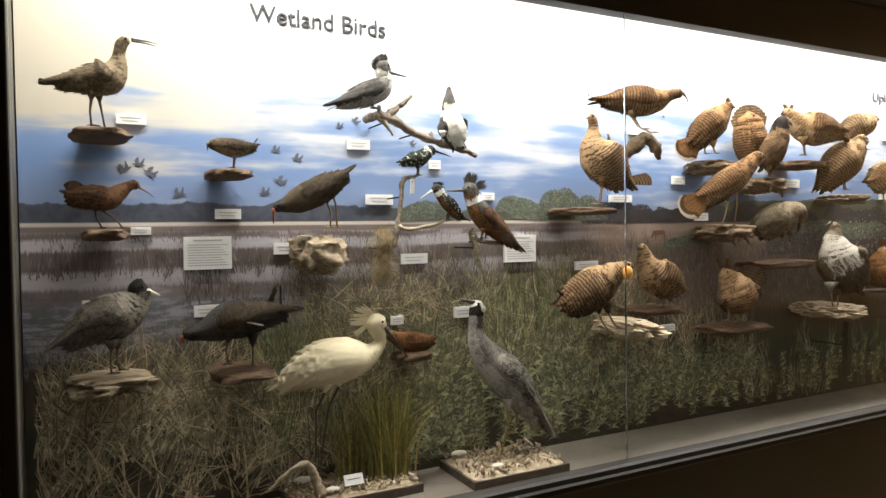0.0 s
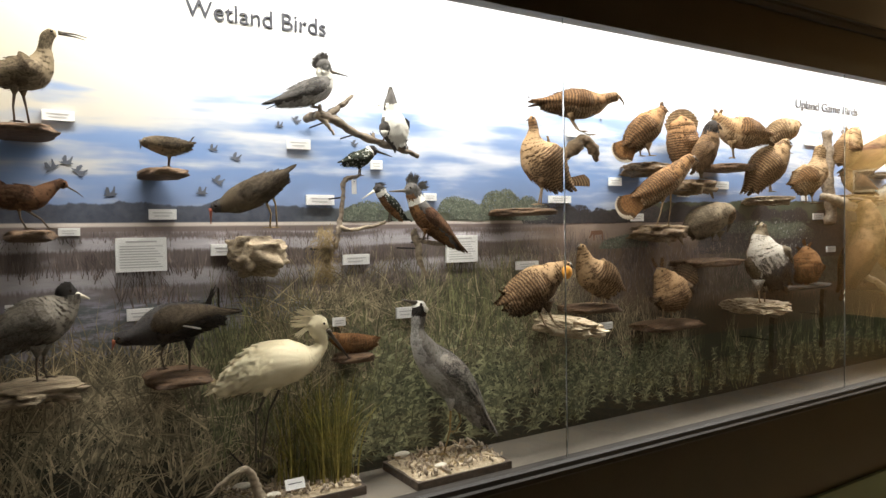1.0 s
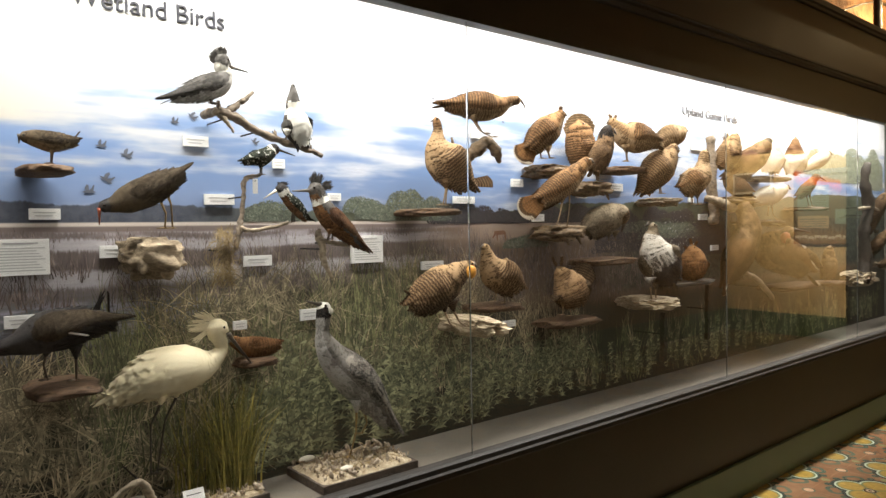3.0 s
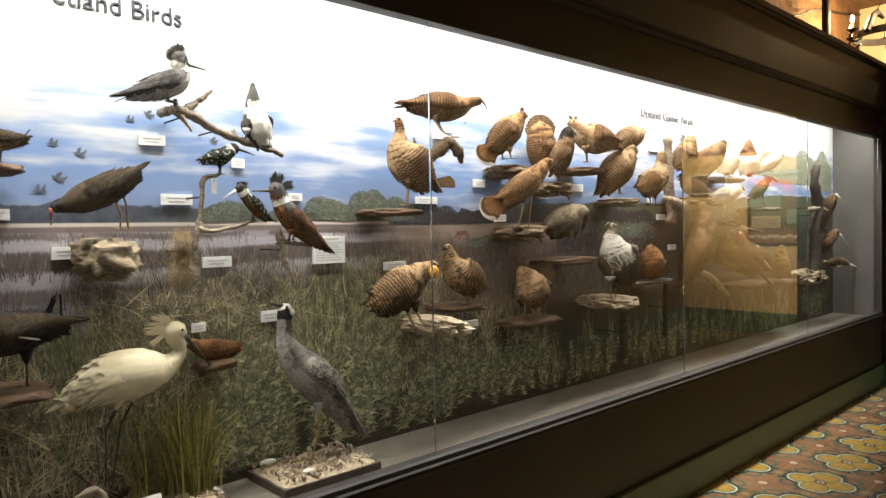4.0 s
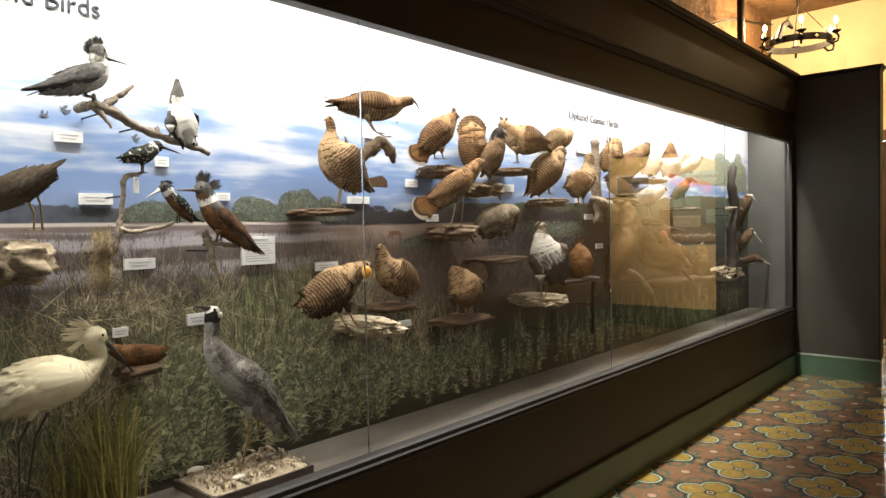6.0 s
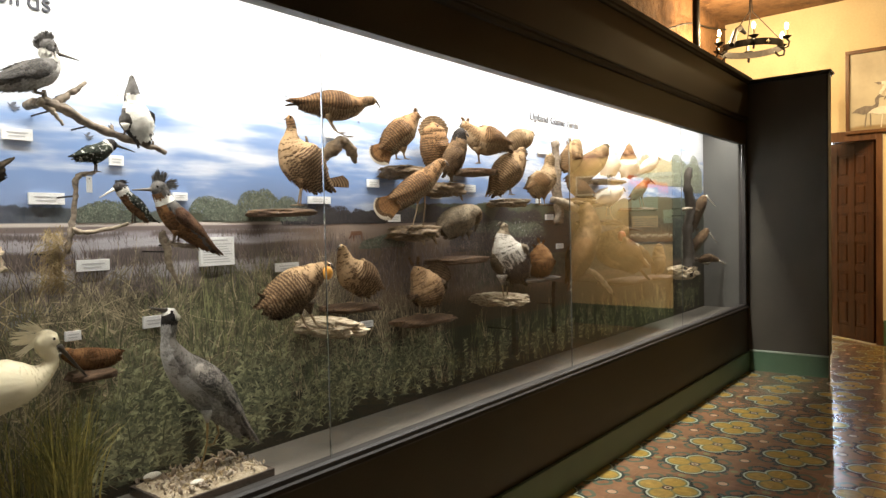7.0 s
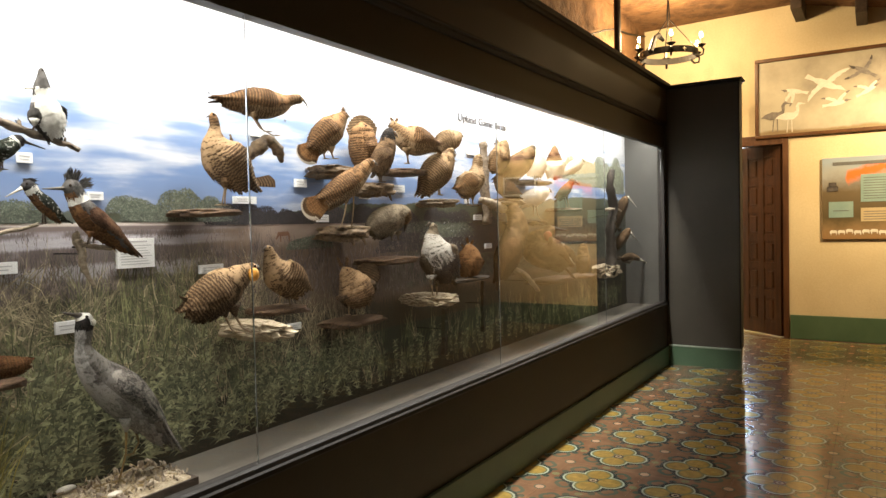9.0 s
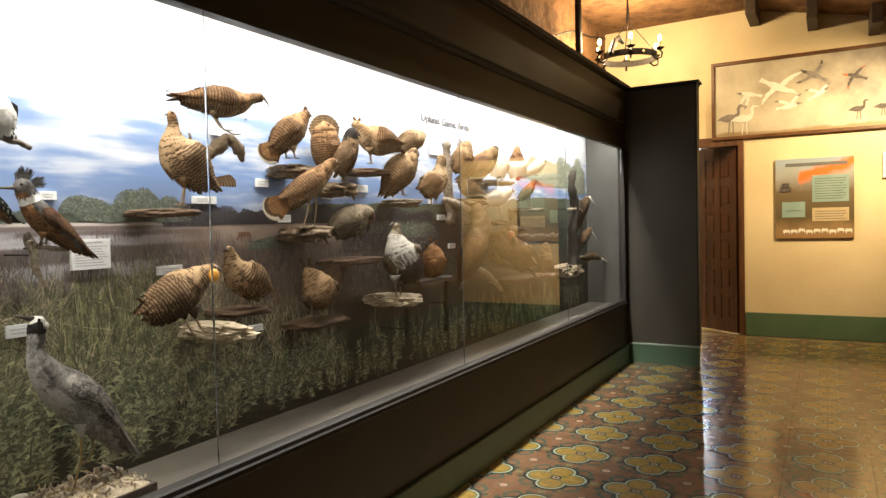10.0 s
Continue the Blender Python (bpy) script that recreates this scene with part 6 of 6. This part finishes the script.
bird("barred prairie chicken hen standing behind the cock", (2.173, 2.220, 1.261), -20, [(0.08, 0.063, 0.037), (0.035, 0.113, 0.074), (-0.017, 0.145, 0.076), (-0.047, 0.198, 0.041), (-0.058, 0.242, 0.024), (-0.063, 0.261, 0.018)], coat=P_prair, leg=M_leg_tan, group=UPL, beak=[(-0.08, 0.255), (-0.088, 0.248)], tail=(0.116, 0.102), legs=[[(-0.018, 0.058), (-0.03, 0.011)], [(0.044, 0.05), (0.037, -0.005)]], wing=P_prair)
slab_perch("reddish log slab perch fixed to the backdrop", (2.730, 2.260, 1.138), 0.441, 0.041)
bird("front-facing prairie chicken with raised ear tufts", (2.635, 2.200, 1.153), -28, [(0.021, 0.076, 0.054), (0.013, 0.13, 0.09), (-0.007, 0.174, 0.078), (-0.032, 0.213, 0.049), (-0.046, 0.236, 0.032)], head=P_tan, leg=M_leg_tan, group=UPL, size=1.0, legs=[[(-0.037, 0.072), (-0.042, 0.017)], [(0.017, 0.065), (0.021, 0.005)]], crest=[(-0.064, 0.262, -0.082, 0.301), (-0.036, 0.261, -0.033, 0.302)], beak=[(-0.056, 0.225), (-0.062, 0.209)], tail=(0.097, 0.264), fan=0.112, face=1.57, coat=P_drab, belly=P_tan, wing=P_drab)
slab_perch("pale split log perch", (3.010, 2.240, 1.437), 0.442, 0.043)
bird("grey-brown hunched grouse with white-streaked neck", (2.951, 2.200, 1.437), -28, [(-0.096, 0.141, 0.043), (-0.055, 0.179, 0.074), (0.013, 0.21, 0.074), (0.074, 0.228, 0.051), (0.091, 0.19, 0.033)], coat=P_grey, head=P_drab, group=UPL, beak=[(0.087, 0.151), (0.08, 0.132)], tail=(-0.116, 0.116), legs=[[(-0.002, 0.114), (-0.004, 0.089)], [(0.053, 0.114), (0.055, 0.088)]])
rock("pale flaky rock perch on a dark post", (3.35, 2.160, 1.206), 0.31, 0.077)
bird("large sage grouse with black and white breast", (3.289, 2.140, 1.195), -28, [(0.088, 0.113, 0.052), (0.054, 0.18, 0.092), (0.008, 0.253, 0.098), (-0.013, 0.332, 0.058), (-0.008, 0.379, 0.03), (-0.008, 0.408, 0.024)], head=P_grey, leg=M_leg_tan, group=UPL, size=1.2, beak=[(-0.043, 0.41), (-0.057, 0.4)], tail=(0.129, 0.051), legs=[[(-0.041, 0.092), (-0.034, 0.004)], [(0.021, 0.076), (0.02, -0.018)]], collar=P_moor, ring=(0.02, 0.30), head_from=0.70, coat=P_grey, belly=P_pied, face=1.4)
branch("dark square wooden support post", [(3.470, 2.200, 1.102, 0.0205), (3.467, 2.200, 0.978, 0.0206), (3.463, 2.200, 0.820, 0.0207)])
slab_perch("dark wooden shelf perch", (3.801, 2.240, 1.266), 0.522, 0.029)
bird("reddish quail facing forward with spiky tail", (3.801, 2.200, 1.271), -32, [(-0.007, 0.023, 0.047), (-0.01, 0.091, 0.085), (-0.009, 0.15, 0.069), (-0.013, 0.191, 0.035)], coat=P_rust, group=UPL, beak=[(-0.026, 0.179), (-0.032, 0.166)], legs=[[(-0.038, 0.037), (-0.035, 0.011)], [(0.031, 0.035), (0.036, 0.01)]], crest=[(-0.017, 0.202, -0.025, 0.245), (-0.001, 0.194, 0.017, 0.231), (-0.034, 0.179, -0.062, 0.203)], face=1.57)
branch("dark square wooden support post", [(4.064, 2.260, 1.217, 0.0173), (4.060, 2.260, 1.068, 0.0174), (4.055, 2.260, 0.873, 0.0174)])
bird("tall brown pheasant with barred tail", (4.343, 2.200, 1.238), -38, [(-0.066, -0.013, 0.034), (-0.023, 0.109, 0.083), (0.026, 0.211, 0.095), (0.069, 0.324, 0.08), (0.056, 0.419, 0.061), (0.02, 0.486, 0.049)], legs=[[(-0.015, 0.078), (-0.008, 0)], [(0.034, 0.077), (0.041, -0.001)]], coat=P_drab, wing=P_grouse, group=UPL, beak=[(-0.011, 0.496), (-0.041, 0.487)], tail=(-0.102, -0.106))
branch("pale broken log perch", [(4.388, 2.180, 1.283, 0.0162), (4.559, 2.180, 1.225, 0.0209), (4.701, 2.180, 1.142, 0.0172), (4.793, 2.180, 1.085, 0.0131)])
bird("large brown pheasant with red and white face patch", (5.062, 2.180, 1.170), -38, [(0.094, 0.083, 0.055), (-0.009, 0.182, 0.114), (-0.124, 0.227, 0.13), (-0.146, 0.291, 0.088), (-0.076, 0.333, 0.057), (0.005, 0.382, 0.038)], coat=P_drab, wing=P_grouse, head=P_drab, group=UPL, size=1.1, sac_skin=M_bill_red, beak=[(0.051, 0.381), (0.149, 0.366)], tail=(0.198, -0.027), legs=[[(-0.091, 0.111), (-0.092, 0.058)], [(-0.022, 0.087), (-0.023, 0.045)]], sac=(-0.065, 0.329, 0.042, 0.055))
slab_perch("brown log slab perch", (5.275, 2.240, 1.153), 0.753, 0.045)
bird("pale young bird standing upright", (5.799, 2.200, 1.142), -42, [(-0.007, 0.035, 0.047), (-0.001, 0.129, 0.061), (0, 0.211, 0.044), (0.006, 0.262, 0.028)], coat=P_prairp, leg=M_leg_tan, group=UPL, size=0.8, beak=[(0.031, 0.271), (0.056, 0.261)], legs=[[(-0.027, 0.036), (-0.04, 0.001)], [(0.023, 0.034), (0.028, -0.001)]])
slab_perch("brown log slab perch", (5.905, 2.240, 1.131), 0.455, 0.034)
bird("small bird with white neck crouching", (5.446, 2.200, 1.256), -42, [(0.044, 0.016, 0.031), (-0.007, 0.085, 0.049), (-0.045, 0.135, 0.036), (-0.066, 0.167, 0.02)], legs=[[(-0.009, 0.037), (-0.009, 0)], [(0.019, 0.036), (0.019, -0)]], coat=P_drab, belly=P_dove, head=P_dove, group=UPL, size=0.6, beak=[(-0.08, 0.172), (-0.096, 0.163)])
branch("dark gnarled stump with stubs", [(6.562, 2.220, 1.080, 0.0516), (6.626, 2.220, 1.297, 0.0520), (6.600, 2.220, 1.534, 0.0460), (6.695, 2.220, 1.744, 0.0466), (6.609, 2.220, 1.952, 0.0403), (6.672, 2.220, 2.107, 0.0291)])
bird("brown snipe perched high on the dark stump with long pale bill", (6.945, 2.220, 1.665), -50, [(-0.044, -0.12, 0.016), (-0.021, -0.013, 0.04), (0.024, 0.11, 0.051), (0.051, 0.18, 0.03)], legs=[[(-0.01, 0.065), (-0.011, 0)], [(0.016, 0.065), (0.021, -0)]], bill=M_bill_pale, group=UPL, size=0.7, beak=[(0.089, 0.173), (0.17, 0.08)], tail=(-0.069, -0.182), coat=P_drab)
bird("brown snipe leaning out from the dark stump with long pale bill", (6.877, 2.220, 1.449), -50, [(-0.056, -0.155, 0.021), (-0.001, -0.065, 0.048), (0.062, 0.014, 0.046), (0.103, 0.067, 0.027)], legs=[[(-0.01, 0.065), (-0.011, 0)], [(0.016, 0.065), (0.021, -0)]], bill=M_bill_pale, group=UPL, size=0.7, beak=[(0.135, 0.023), (0.202, -0.064)], tail=(-0.084, -0.219), coat=P_brown, belly=P_grey)
bird("brown snipe low on the dark stump with long pale bill", (6.779, 2.220, 1.269), -50, [(0.065, -0.05, 0.021), (0.145, -0.026, 0.04), (0.233, -0.051, 0.024)], legs=[[(-0.01, 0.064), (-0.01, 0)], [(0.016, 0.064), (0.021, -0)]], bill=M_bill_pale, group=UPL, size=0.7, beak=[(0.271, -0.068), (0.324, -0.096)], tail=(0.011, -0.062), coat=P_drab)
branch("bleached forked antler-like twig", [(6.811, 2.200, 1.236, 0.0118), (7.088, 2.200, 1.178, 0.0184), (7.384, 2.200, 1.197, 0.0159), (7.756, 2.200, 1.131, 0.0100)])
branch("thin bleached crooked twig", [(6.427, 2.200, 1.715, 0.0168), (6.696, 2.200, 1.728, 0.0116), (6.884, 2.200, 1.707, 0.0089)])
rock("pale speckled stone block", (6.623, 2.240, 1.181), 0.391, 0.127)
CARDS = [(0.119, 1.967, 0.088, 0.032), (0.410, 1.667, 0.085, 0.034), (0.139, 1.613, 0.060, 0.025), (0.879, 1.921, 0.088, 0.037), (0.958, 1.720, 0.109, 0.038), (1.191, 1.858, 0.049, 0.035), (0.608, 1.546, 0.096, 0.040), (1.098, 1.495, 0.110, 0.039), (1.430, 1.737, 0.059, 0.030), (1.308, 1.276, 0.082, 0.043), (0.009, 1.382, 0.085, 0.035), (0.339, 1.344, 0.090, 0.038), (1.929, 1.440, 0.125, 0.037), (2.125, 1.735, 0.132, 0.033), (1.023, 1.263, 0.051, 0.032), (2.207, 2.044, 0.061, 0.036), (2.410, 1.128, 0.087, 0.032), (2.481, 1.825, 0.082, 0.040), (3.295, 1.825, 0.124, 0.043), (2.632, 1.651, 0.087, 0.038), (2.981, 1.775, 0.090, 0.035), (4.247, 1.653, 0.108, 0.039), (4.392, 1.445, 0.097, 0.036), (4.527, 1.228, 0.076, 0.033), (4.098, 1.764, 0.059, 0.031), (4.175, 2.120, 0.136, 0.062)]
SIGNS = [(0.342, 1.537, 0.153, 0.109), (1.581, 1.523, 0.154, 0.113)]
for x, z, size, turn in [(0.099, 1.806, 0.048, 0.70), (0.137, 1.825, 0.044, -0.04), (0.167, 1.797, 0.048, -0.62), (0.257, 1.729, 0.048, 0.24), (0.576, 1.886, 0.039, -0.04), (0.651, 1.859, 0.044, -0.28), (0.587, 1.778, 0.048, -0.56), (0.536, 1.738, 0.044, 0.08), (0.810, 1.982, 0.035, 0.04), (0.869, 2.006, 0.039, -0.77), (1.098, 1.933, 0.035, -0.60), (1.181, 1.972, 0.026, 0.79), (1.953, 2.185, 0.017, -0.11), (2.394, 2.118, 0.020, -0.15), (2.664, 2.185, 0.015, 0.64)]:
    far_bird(x, z, size, turn)
DEER = (2.365, 1.570)


def printed_deer(x, z):
    bm = bmesh.new()
    pts = [(-0.05, 0.0), (-0.045, 0.02), (0.03, 0.022), (0.04, 0.012), (0.042, -0.03), (0.036, -0.03), (0.03, 0.0), (-0.02, -0.002), (-0.022, -0.032), (-0.028, -0.032), (-0.032, 0.002), (-0.055, -0.02), (-0.062, -0.016)]
    bm.faces.new([bm.verts.new((x + a * 0.9, PRINT - 0.001, z + b * 0.9)) for a, b in pts]).normal_update()
    bmesh.ops.triangulate(bm, faces=bm.faces[:])
    return part("printed_deer", bm, M_deer, backdrop)


printed_deer(*DEER)


def label_card(x, z, w, h):
    c = thing("label_card", "small white label card on the backdrop", "label card", "label cards", pose(x, BACK, z))
    part("card", boxes((-w / 2, w / 2, -0.012, -0.002, -h / 2, h / 2), bevel=0.0006), M_card, c)
    n = 2 if h > 0.02 else 1
    for k in range(n):
        y = h * (0.14 - 0.3 * k) if n > 1 else 0.0
        part("text_line", boxes((-w * (0.36 - 0.05 * k), w * (0.34 - 0.1 * k), -0.0128, -0.0118, y - h * 0.045, y + h * 0.045)), M_faint, c)
    part("backing", boxes((-w * 0.4, w * 0.4, -0.002, 0.001, -h * 0.4, h * 0.4)), M_dark, c)
    return c


for x, z, w, h in CARDS:
    label_card(x, z, w, h)


def info_sign(x, z, w, h, rows):
    s = thing("information_sign", "white text panel on the printed backdrop", "sign", "text panels", pose(x, BACK, z))
    part("board", boxes((-w / 2, w / 2, -0.014, 0.0005, -h / 2, h / 2), bevel=0.0008), M_card, s)
    part("heading_line", boxes((-w * 0.3, w * 0.3, -0.0148, -0.0138, h * 0.36, h * 0.41)), M_faint, s)
    for k in range(rows):
        y = h * (0.25 - 0.62 * k / (rows - 1))
        part("text_line", boxes((-w * 0.42, w * (0.42 - 0.05 * ((k * 7) % 4)), -0.0146, -0.0138, y - h * 0.014, y + h * 0.014)), M_faint, s)
    return s


for (x, z, w, h), rows in zip(SIGNS, (9, 8)):
    info_sign(x, z, w, h, rows)


def glyphs(text, size):
    cu = bpy.data.curves.new("letter", "FONT")
    cu.body, cu.size, cu.extrude = text, size, 0.003
    tmp = bpy.data.objects.new("letter", cu)
    scene.collection.objects.link(tmp)
    bpy.context.view_layer.update()
    me = bpy.data.meshes.new_from_object(tmp.evaluated_get(bpy.context.evaluated_depsgraph_get()))
    bpy.data.objects.remove(tmp)
    return me, max(v.co.x for v in me.vertices)


def lettering(text, x0, x1, z, tall, label, ink):
    """Raised letters on the backdrop, each one a mesh of its own, spread from x0 to x1."""
    group = thing("sign_lettering", label, "sign", m=pose(x0, BACK - 0.003, z, 90))
    size = tall / 0.72
    full = glyphs(text, size)[1]
    k = (x1 - x0) / full
    for n, ch in enumerate(text):
        if ch == " ":
            continue
        me, own = glyphs(ch, size)
        pen = glyphs(text[:n + 1], size)[1] - own
        me.materials.clear()
        me.materials.append(ink)
        ob = new("letter", me)
        ob.parent = group
        ob.location, ob.scale = (pen * k, 0, 0), (k, 1, 1)
    return group


lettering("Wetland Birds", 0.497, 0.995, 2.327, 0.062, "dark raised lettering reading Wetland Birds", M_letter)
lettering("Upland Game Birds", 4.01, 4.72, 2.312, 0.052, "dark raised lettering reading Upland Game Birds", M_glare_letter)


def grit_base(name, x0, x1, y0, y1, z0, label, seed):
    """A board heaped with sand, shell bits and twigs."""
    g = thing(name, label, "mount base", "ground mounts", pose((x0 + x1) / 2, (y0 + y1) / 2, z0))
    w, d = x1 - x0, y1 - y0
    part("board", boxes((-w / 2, w / 2, -d / 2, d / 2, 0, 0.032), bevel=0.003), M_board, g)
    bm = bmesh.new()
    nx, ny = 36, 26
    grid = []
    for i in range(nx + 1):
        row = []
        for j in range(ny + 1):
            a, b = i / nx - 0.5, j / ny - 0.5
            rim = min(1, (0.5 - abs(a)) * 9) * min(1, (0.5 - abs(b)) * 9)
            n = noise.noise(Vector((a * 7 + seed, b * 7, 0))) + 0.5 * noise.noise(Vector((a * 22, b * 22, seed)))
            row.append(bm.verts.new((a * w * 0.98, b * d * 0.98, 0.030 + rim * (0.016 + 0.014 * n))))
        grid.append(row)
    for i in range(nx):
        for j in range(ny):
            bm.faces.new((grid[i][j], grid[i + 1][j], grid[i + 1][j + 1], grid[i][j + 1]))
    part("sand", bm, M_flaky, g, "sandy shell grit", True)
    rd = random.Random(seed)
    bm = bmesh.new()
    for _ in range(420):
        a, b = rd.uniform(-0.47, 0.47) * w, rd.uniform(-0.46, 0.46) * d
        r = rd.uniform(0.002, 0.0065) * (2.0 if rd.random() < 0.06 else 1)
        m = Matrix.Translation((a, b, 0.046 + rd.uniform(0, 0.012))) @ Euler((rd.random() * 6, rd.random() * 6, rd.random() * 6)).to_matrix().to_4x4() @ Matrix.Diagonal((r * 2, r, r * 0.7, 1))
        bmesh.ops.create_icosphere(bm, subdivisions=1, radius=1.0, matrix=m)
    tagged(part("grit", bm, M_grit, g), kind="stuff")
    bm = bmesh.new()
    for _ in range(70):
        a, b, t = rd.uniform(-0.42, 0.42) * w, rd.uniform(-0.4, 0.4) * d, rd.uniform(0, 6.28)
        l = rd.uniform(0.02, 0.06)
        tube(bm, [(a, b, 0.05), (a + l * math.cos(t), b + l * math.sin(t), 0.05 + rd.uniform(0.0, 0.018))], 0.0016, 5)
    tagged(part("twigs", bm, M_straw, g), kind="stuff")
    for a, b, r in ((-0.2 * w, -0.32 * d, 0.02), (-0.34 * w, 0.36 * d, 0.026), (0.3 * w, 0.1 * d, 0.014)):
        bm = bmesh.new()
        bmesh.ops.create_uvsphere(bm, u_segments=14, v_segments=8, radius=r, matrix=Matrix.Translation((a, b, 0.058)) @ Matrix.Diagonal((1.3, 0.8, 0.45, 1)))
        part("shell", bm, M_shell, g, "bleached shell", True)
    return g


grit_base("heron_base", 1.19, 1.61, 2.105, 2.385, LEDGE, "brown board heaped with sand, shells and twigs", 3)
base = grit_base("egret_base", 0.565, 1.03, 2.19, 2.392, LEDGE, "brown board with sand, shell bits and sedge stubble", 8)


def sedge_clump(x, y, z, n, label):
    c = thing("sedge_clump", label, "grass", m=pose(x, y, z))
    rd = random.Random(4)
    bm = bmesh.new()
    for _ in range(n):
        a, b = rd.gauss(0, 0.036), rd.gauss(0, 0.02)
        h, lean, t = rd.uniform(0.18, 0.42), abs(rd.gauss(0.1, 0.12)), rd.uniform(0, 6.28)
        w = rd.uniform(0.002, 0.0045)
        side = Vector((math.cos(t + 1.3), math.sin(t + 1.3) * 0.5, 0)) * w
        p, prev, ang = Vector((a, b, 0)), None, lean * 0.4
        d = Vector((math.cos(t), math.sin(t) * 0.3, 0)) if rd.random() < 0.6 else Vector((math.copysign(1, a), 0.1, 0))
        for k in range(6):
            s = side * (1 - k / 5.6)
            cur = (bm.verts.new(p - s), bm.verts.new(p + s))
            if prev:
                bm.faces.new((prev[0], prev[1], cur[1], cur[0]))
            prev = cur
            p = p + (d * math.sin(ang) + Vector((0, 0, math.cos(ang)))) * h / 5
            ang += lean * 0.9 * (1.6 if k > 3 else 1)
    tagged(part("blades", bm, M_sedge, c), kind="stuff")
    return c


sedge_clump(0.94, 2.28, LEDGE + 0.03, 360, "clump of green and gold dried sedge")
sedge_clump(0.84, 2.33, LEDGE + 0.03, 90, "thin clump of dried sedge")
branch("pale forked root lying on the egret base", [(0.484, 2.2, 0.775, 0.005), (0.549, 2.2, 0.822, 0.007), (0.612, 2.21, 0.838, 0.011), (0.64, 2.22, 0.79, 0.014), (0.665, 2.22, 0.715, 0.02)])
c = thing("label_card", "white label card standing on the egret base", "label card", "label cards", pose(0.778, 2.22, 0.752, -28))
part("card", boxes((-0.034, 0.034, -0.002, 0.002, -0.018, 0.018)), M_card, c)
part("text_line", boxes((-0.024, 0.024, -0.0028, -0.0018, 0.0, 0.003)), M_ink, c)


def straw_nest():
    c = thing("straw_bundle", "hanging bundle of dry straw nest material", "nest", m=pose(0.92, 2.27, 1.52))
    rd = random.Random(9)
    bm = bmesh.new()
    for _ in range(260):
        x, z = rd.gauss(0, 0.018), rd.uniform(-0.085, 0.085)
        y = rd.gauss(0, 0.018)
        t, l = rd.gauss(math.pi / 2, 0.7), rd.uniform(0.03, 0.075)
        pts = [Vector((x + math.cos(t) * l * (f - 0.5) + 0.012 * math.sin(f * 3 + x * 90), y + 0.01 * math.sin(f * 4 + z * 60), z + math.sin(t) * l * (f - 0.5))) for f in (0, 0.33, 0.66, 1)]
        tube(bm, pts, 0.0009, 4)
    tagged(part("straw", bm, M_straw, c), kind="stuff")
    bm = bmesh.new()
    tube(bm, [(0, 0, 0.02), (0, BACK - 2.27 + 0.003, 0.02)], 0.003, 6)
    part("peg", bm, M_dark, c)
    return c


straw_nest()
tag = thing("hanging_tag", "pale paper tag tied to the post", "tag", m=pose(1.03, 2.25, 1.765))
part("paper", boxes((-0.009, 0.009, -0.001, 0.001, -0.03, 0.022)), M_card, tag)
part("eyelet", boxes((-0.002, 0.002, -0.0016, 0.0016, 0.012, 0.016)), M_ink, tag)

# ---- the floor's tiles ----
floor = tagged(finish("floor", boxes((NEAR, FAR, OPP, 2.95, -0.2, -0.003)), M_grout), "patterned cement tile floor, waxed", "floor", kind="structure")


def tile_mesh():
    h = TILE / 2 - 0.0006
    bm = boxes((-h, h, -h, h, -0.012, 0.0))
    bmesh.ops.bevel(bm, geom=[e for e in bm.edges if all(v.co.z > -0.001 for v in e.verts)], offset=0.0012, segments=1, affect="EDGES")
    me = bpy.data.meshes.new("tile")
    bm.to_mesh(me)
    bm.free()
    me.materials.append(M_tile)
    return me


shared = tile_mesh()
near, rest = 0, bmesh.new()
i0, i1 = int((NEAR - TX) / TILE), int((FAR - TX) / TILE)
for i in range(i0, i1 + 1):
    for j in range(-11, 3):
        x, y = TX + (i + 0.5) * TILE, TY + (j + 0.5) * TILE
        if y > GY + 0.1 or y < OPP - 0.1 or x > FAR:
            continue
        dz = 0.0003 * math.sin(7.1 * i + 3.3 * j)
        if 3.2 < x < 8.1 and -0.3 < y < 2.05 and near < 300:
            ob = new("tile", shared)
            ob.location, ob.parent = (x, y, dz), floor
            near += 1
        else:
            h = TILE / 2 - 0.0006
            v = [rest.verts.new((x + a * h, y + b * h, dz)) for a, b in ((-1, -1), (1, -1), (1, 1), (-1, 1))]
            rest.faces.new(v)
tagged(part("far_tiles", rest, M_tile, floor), kind="stuff")
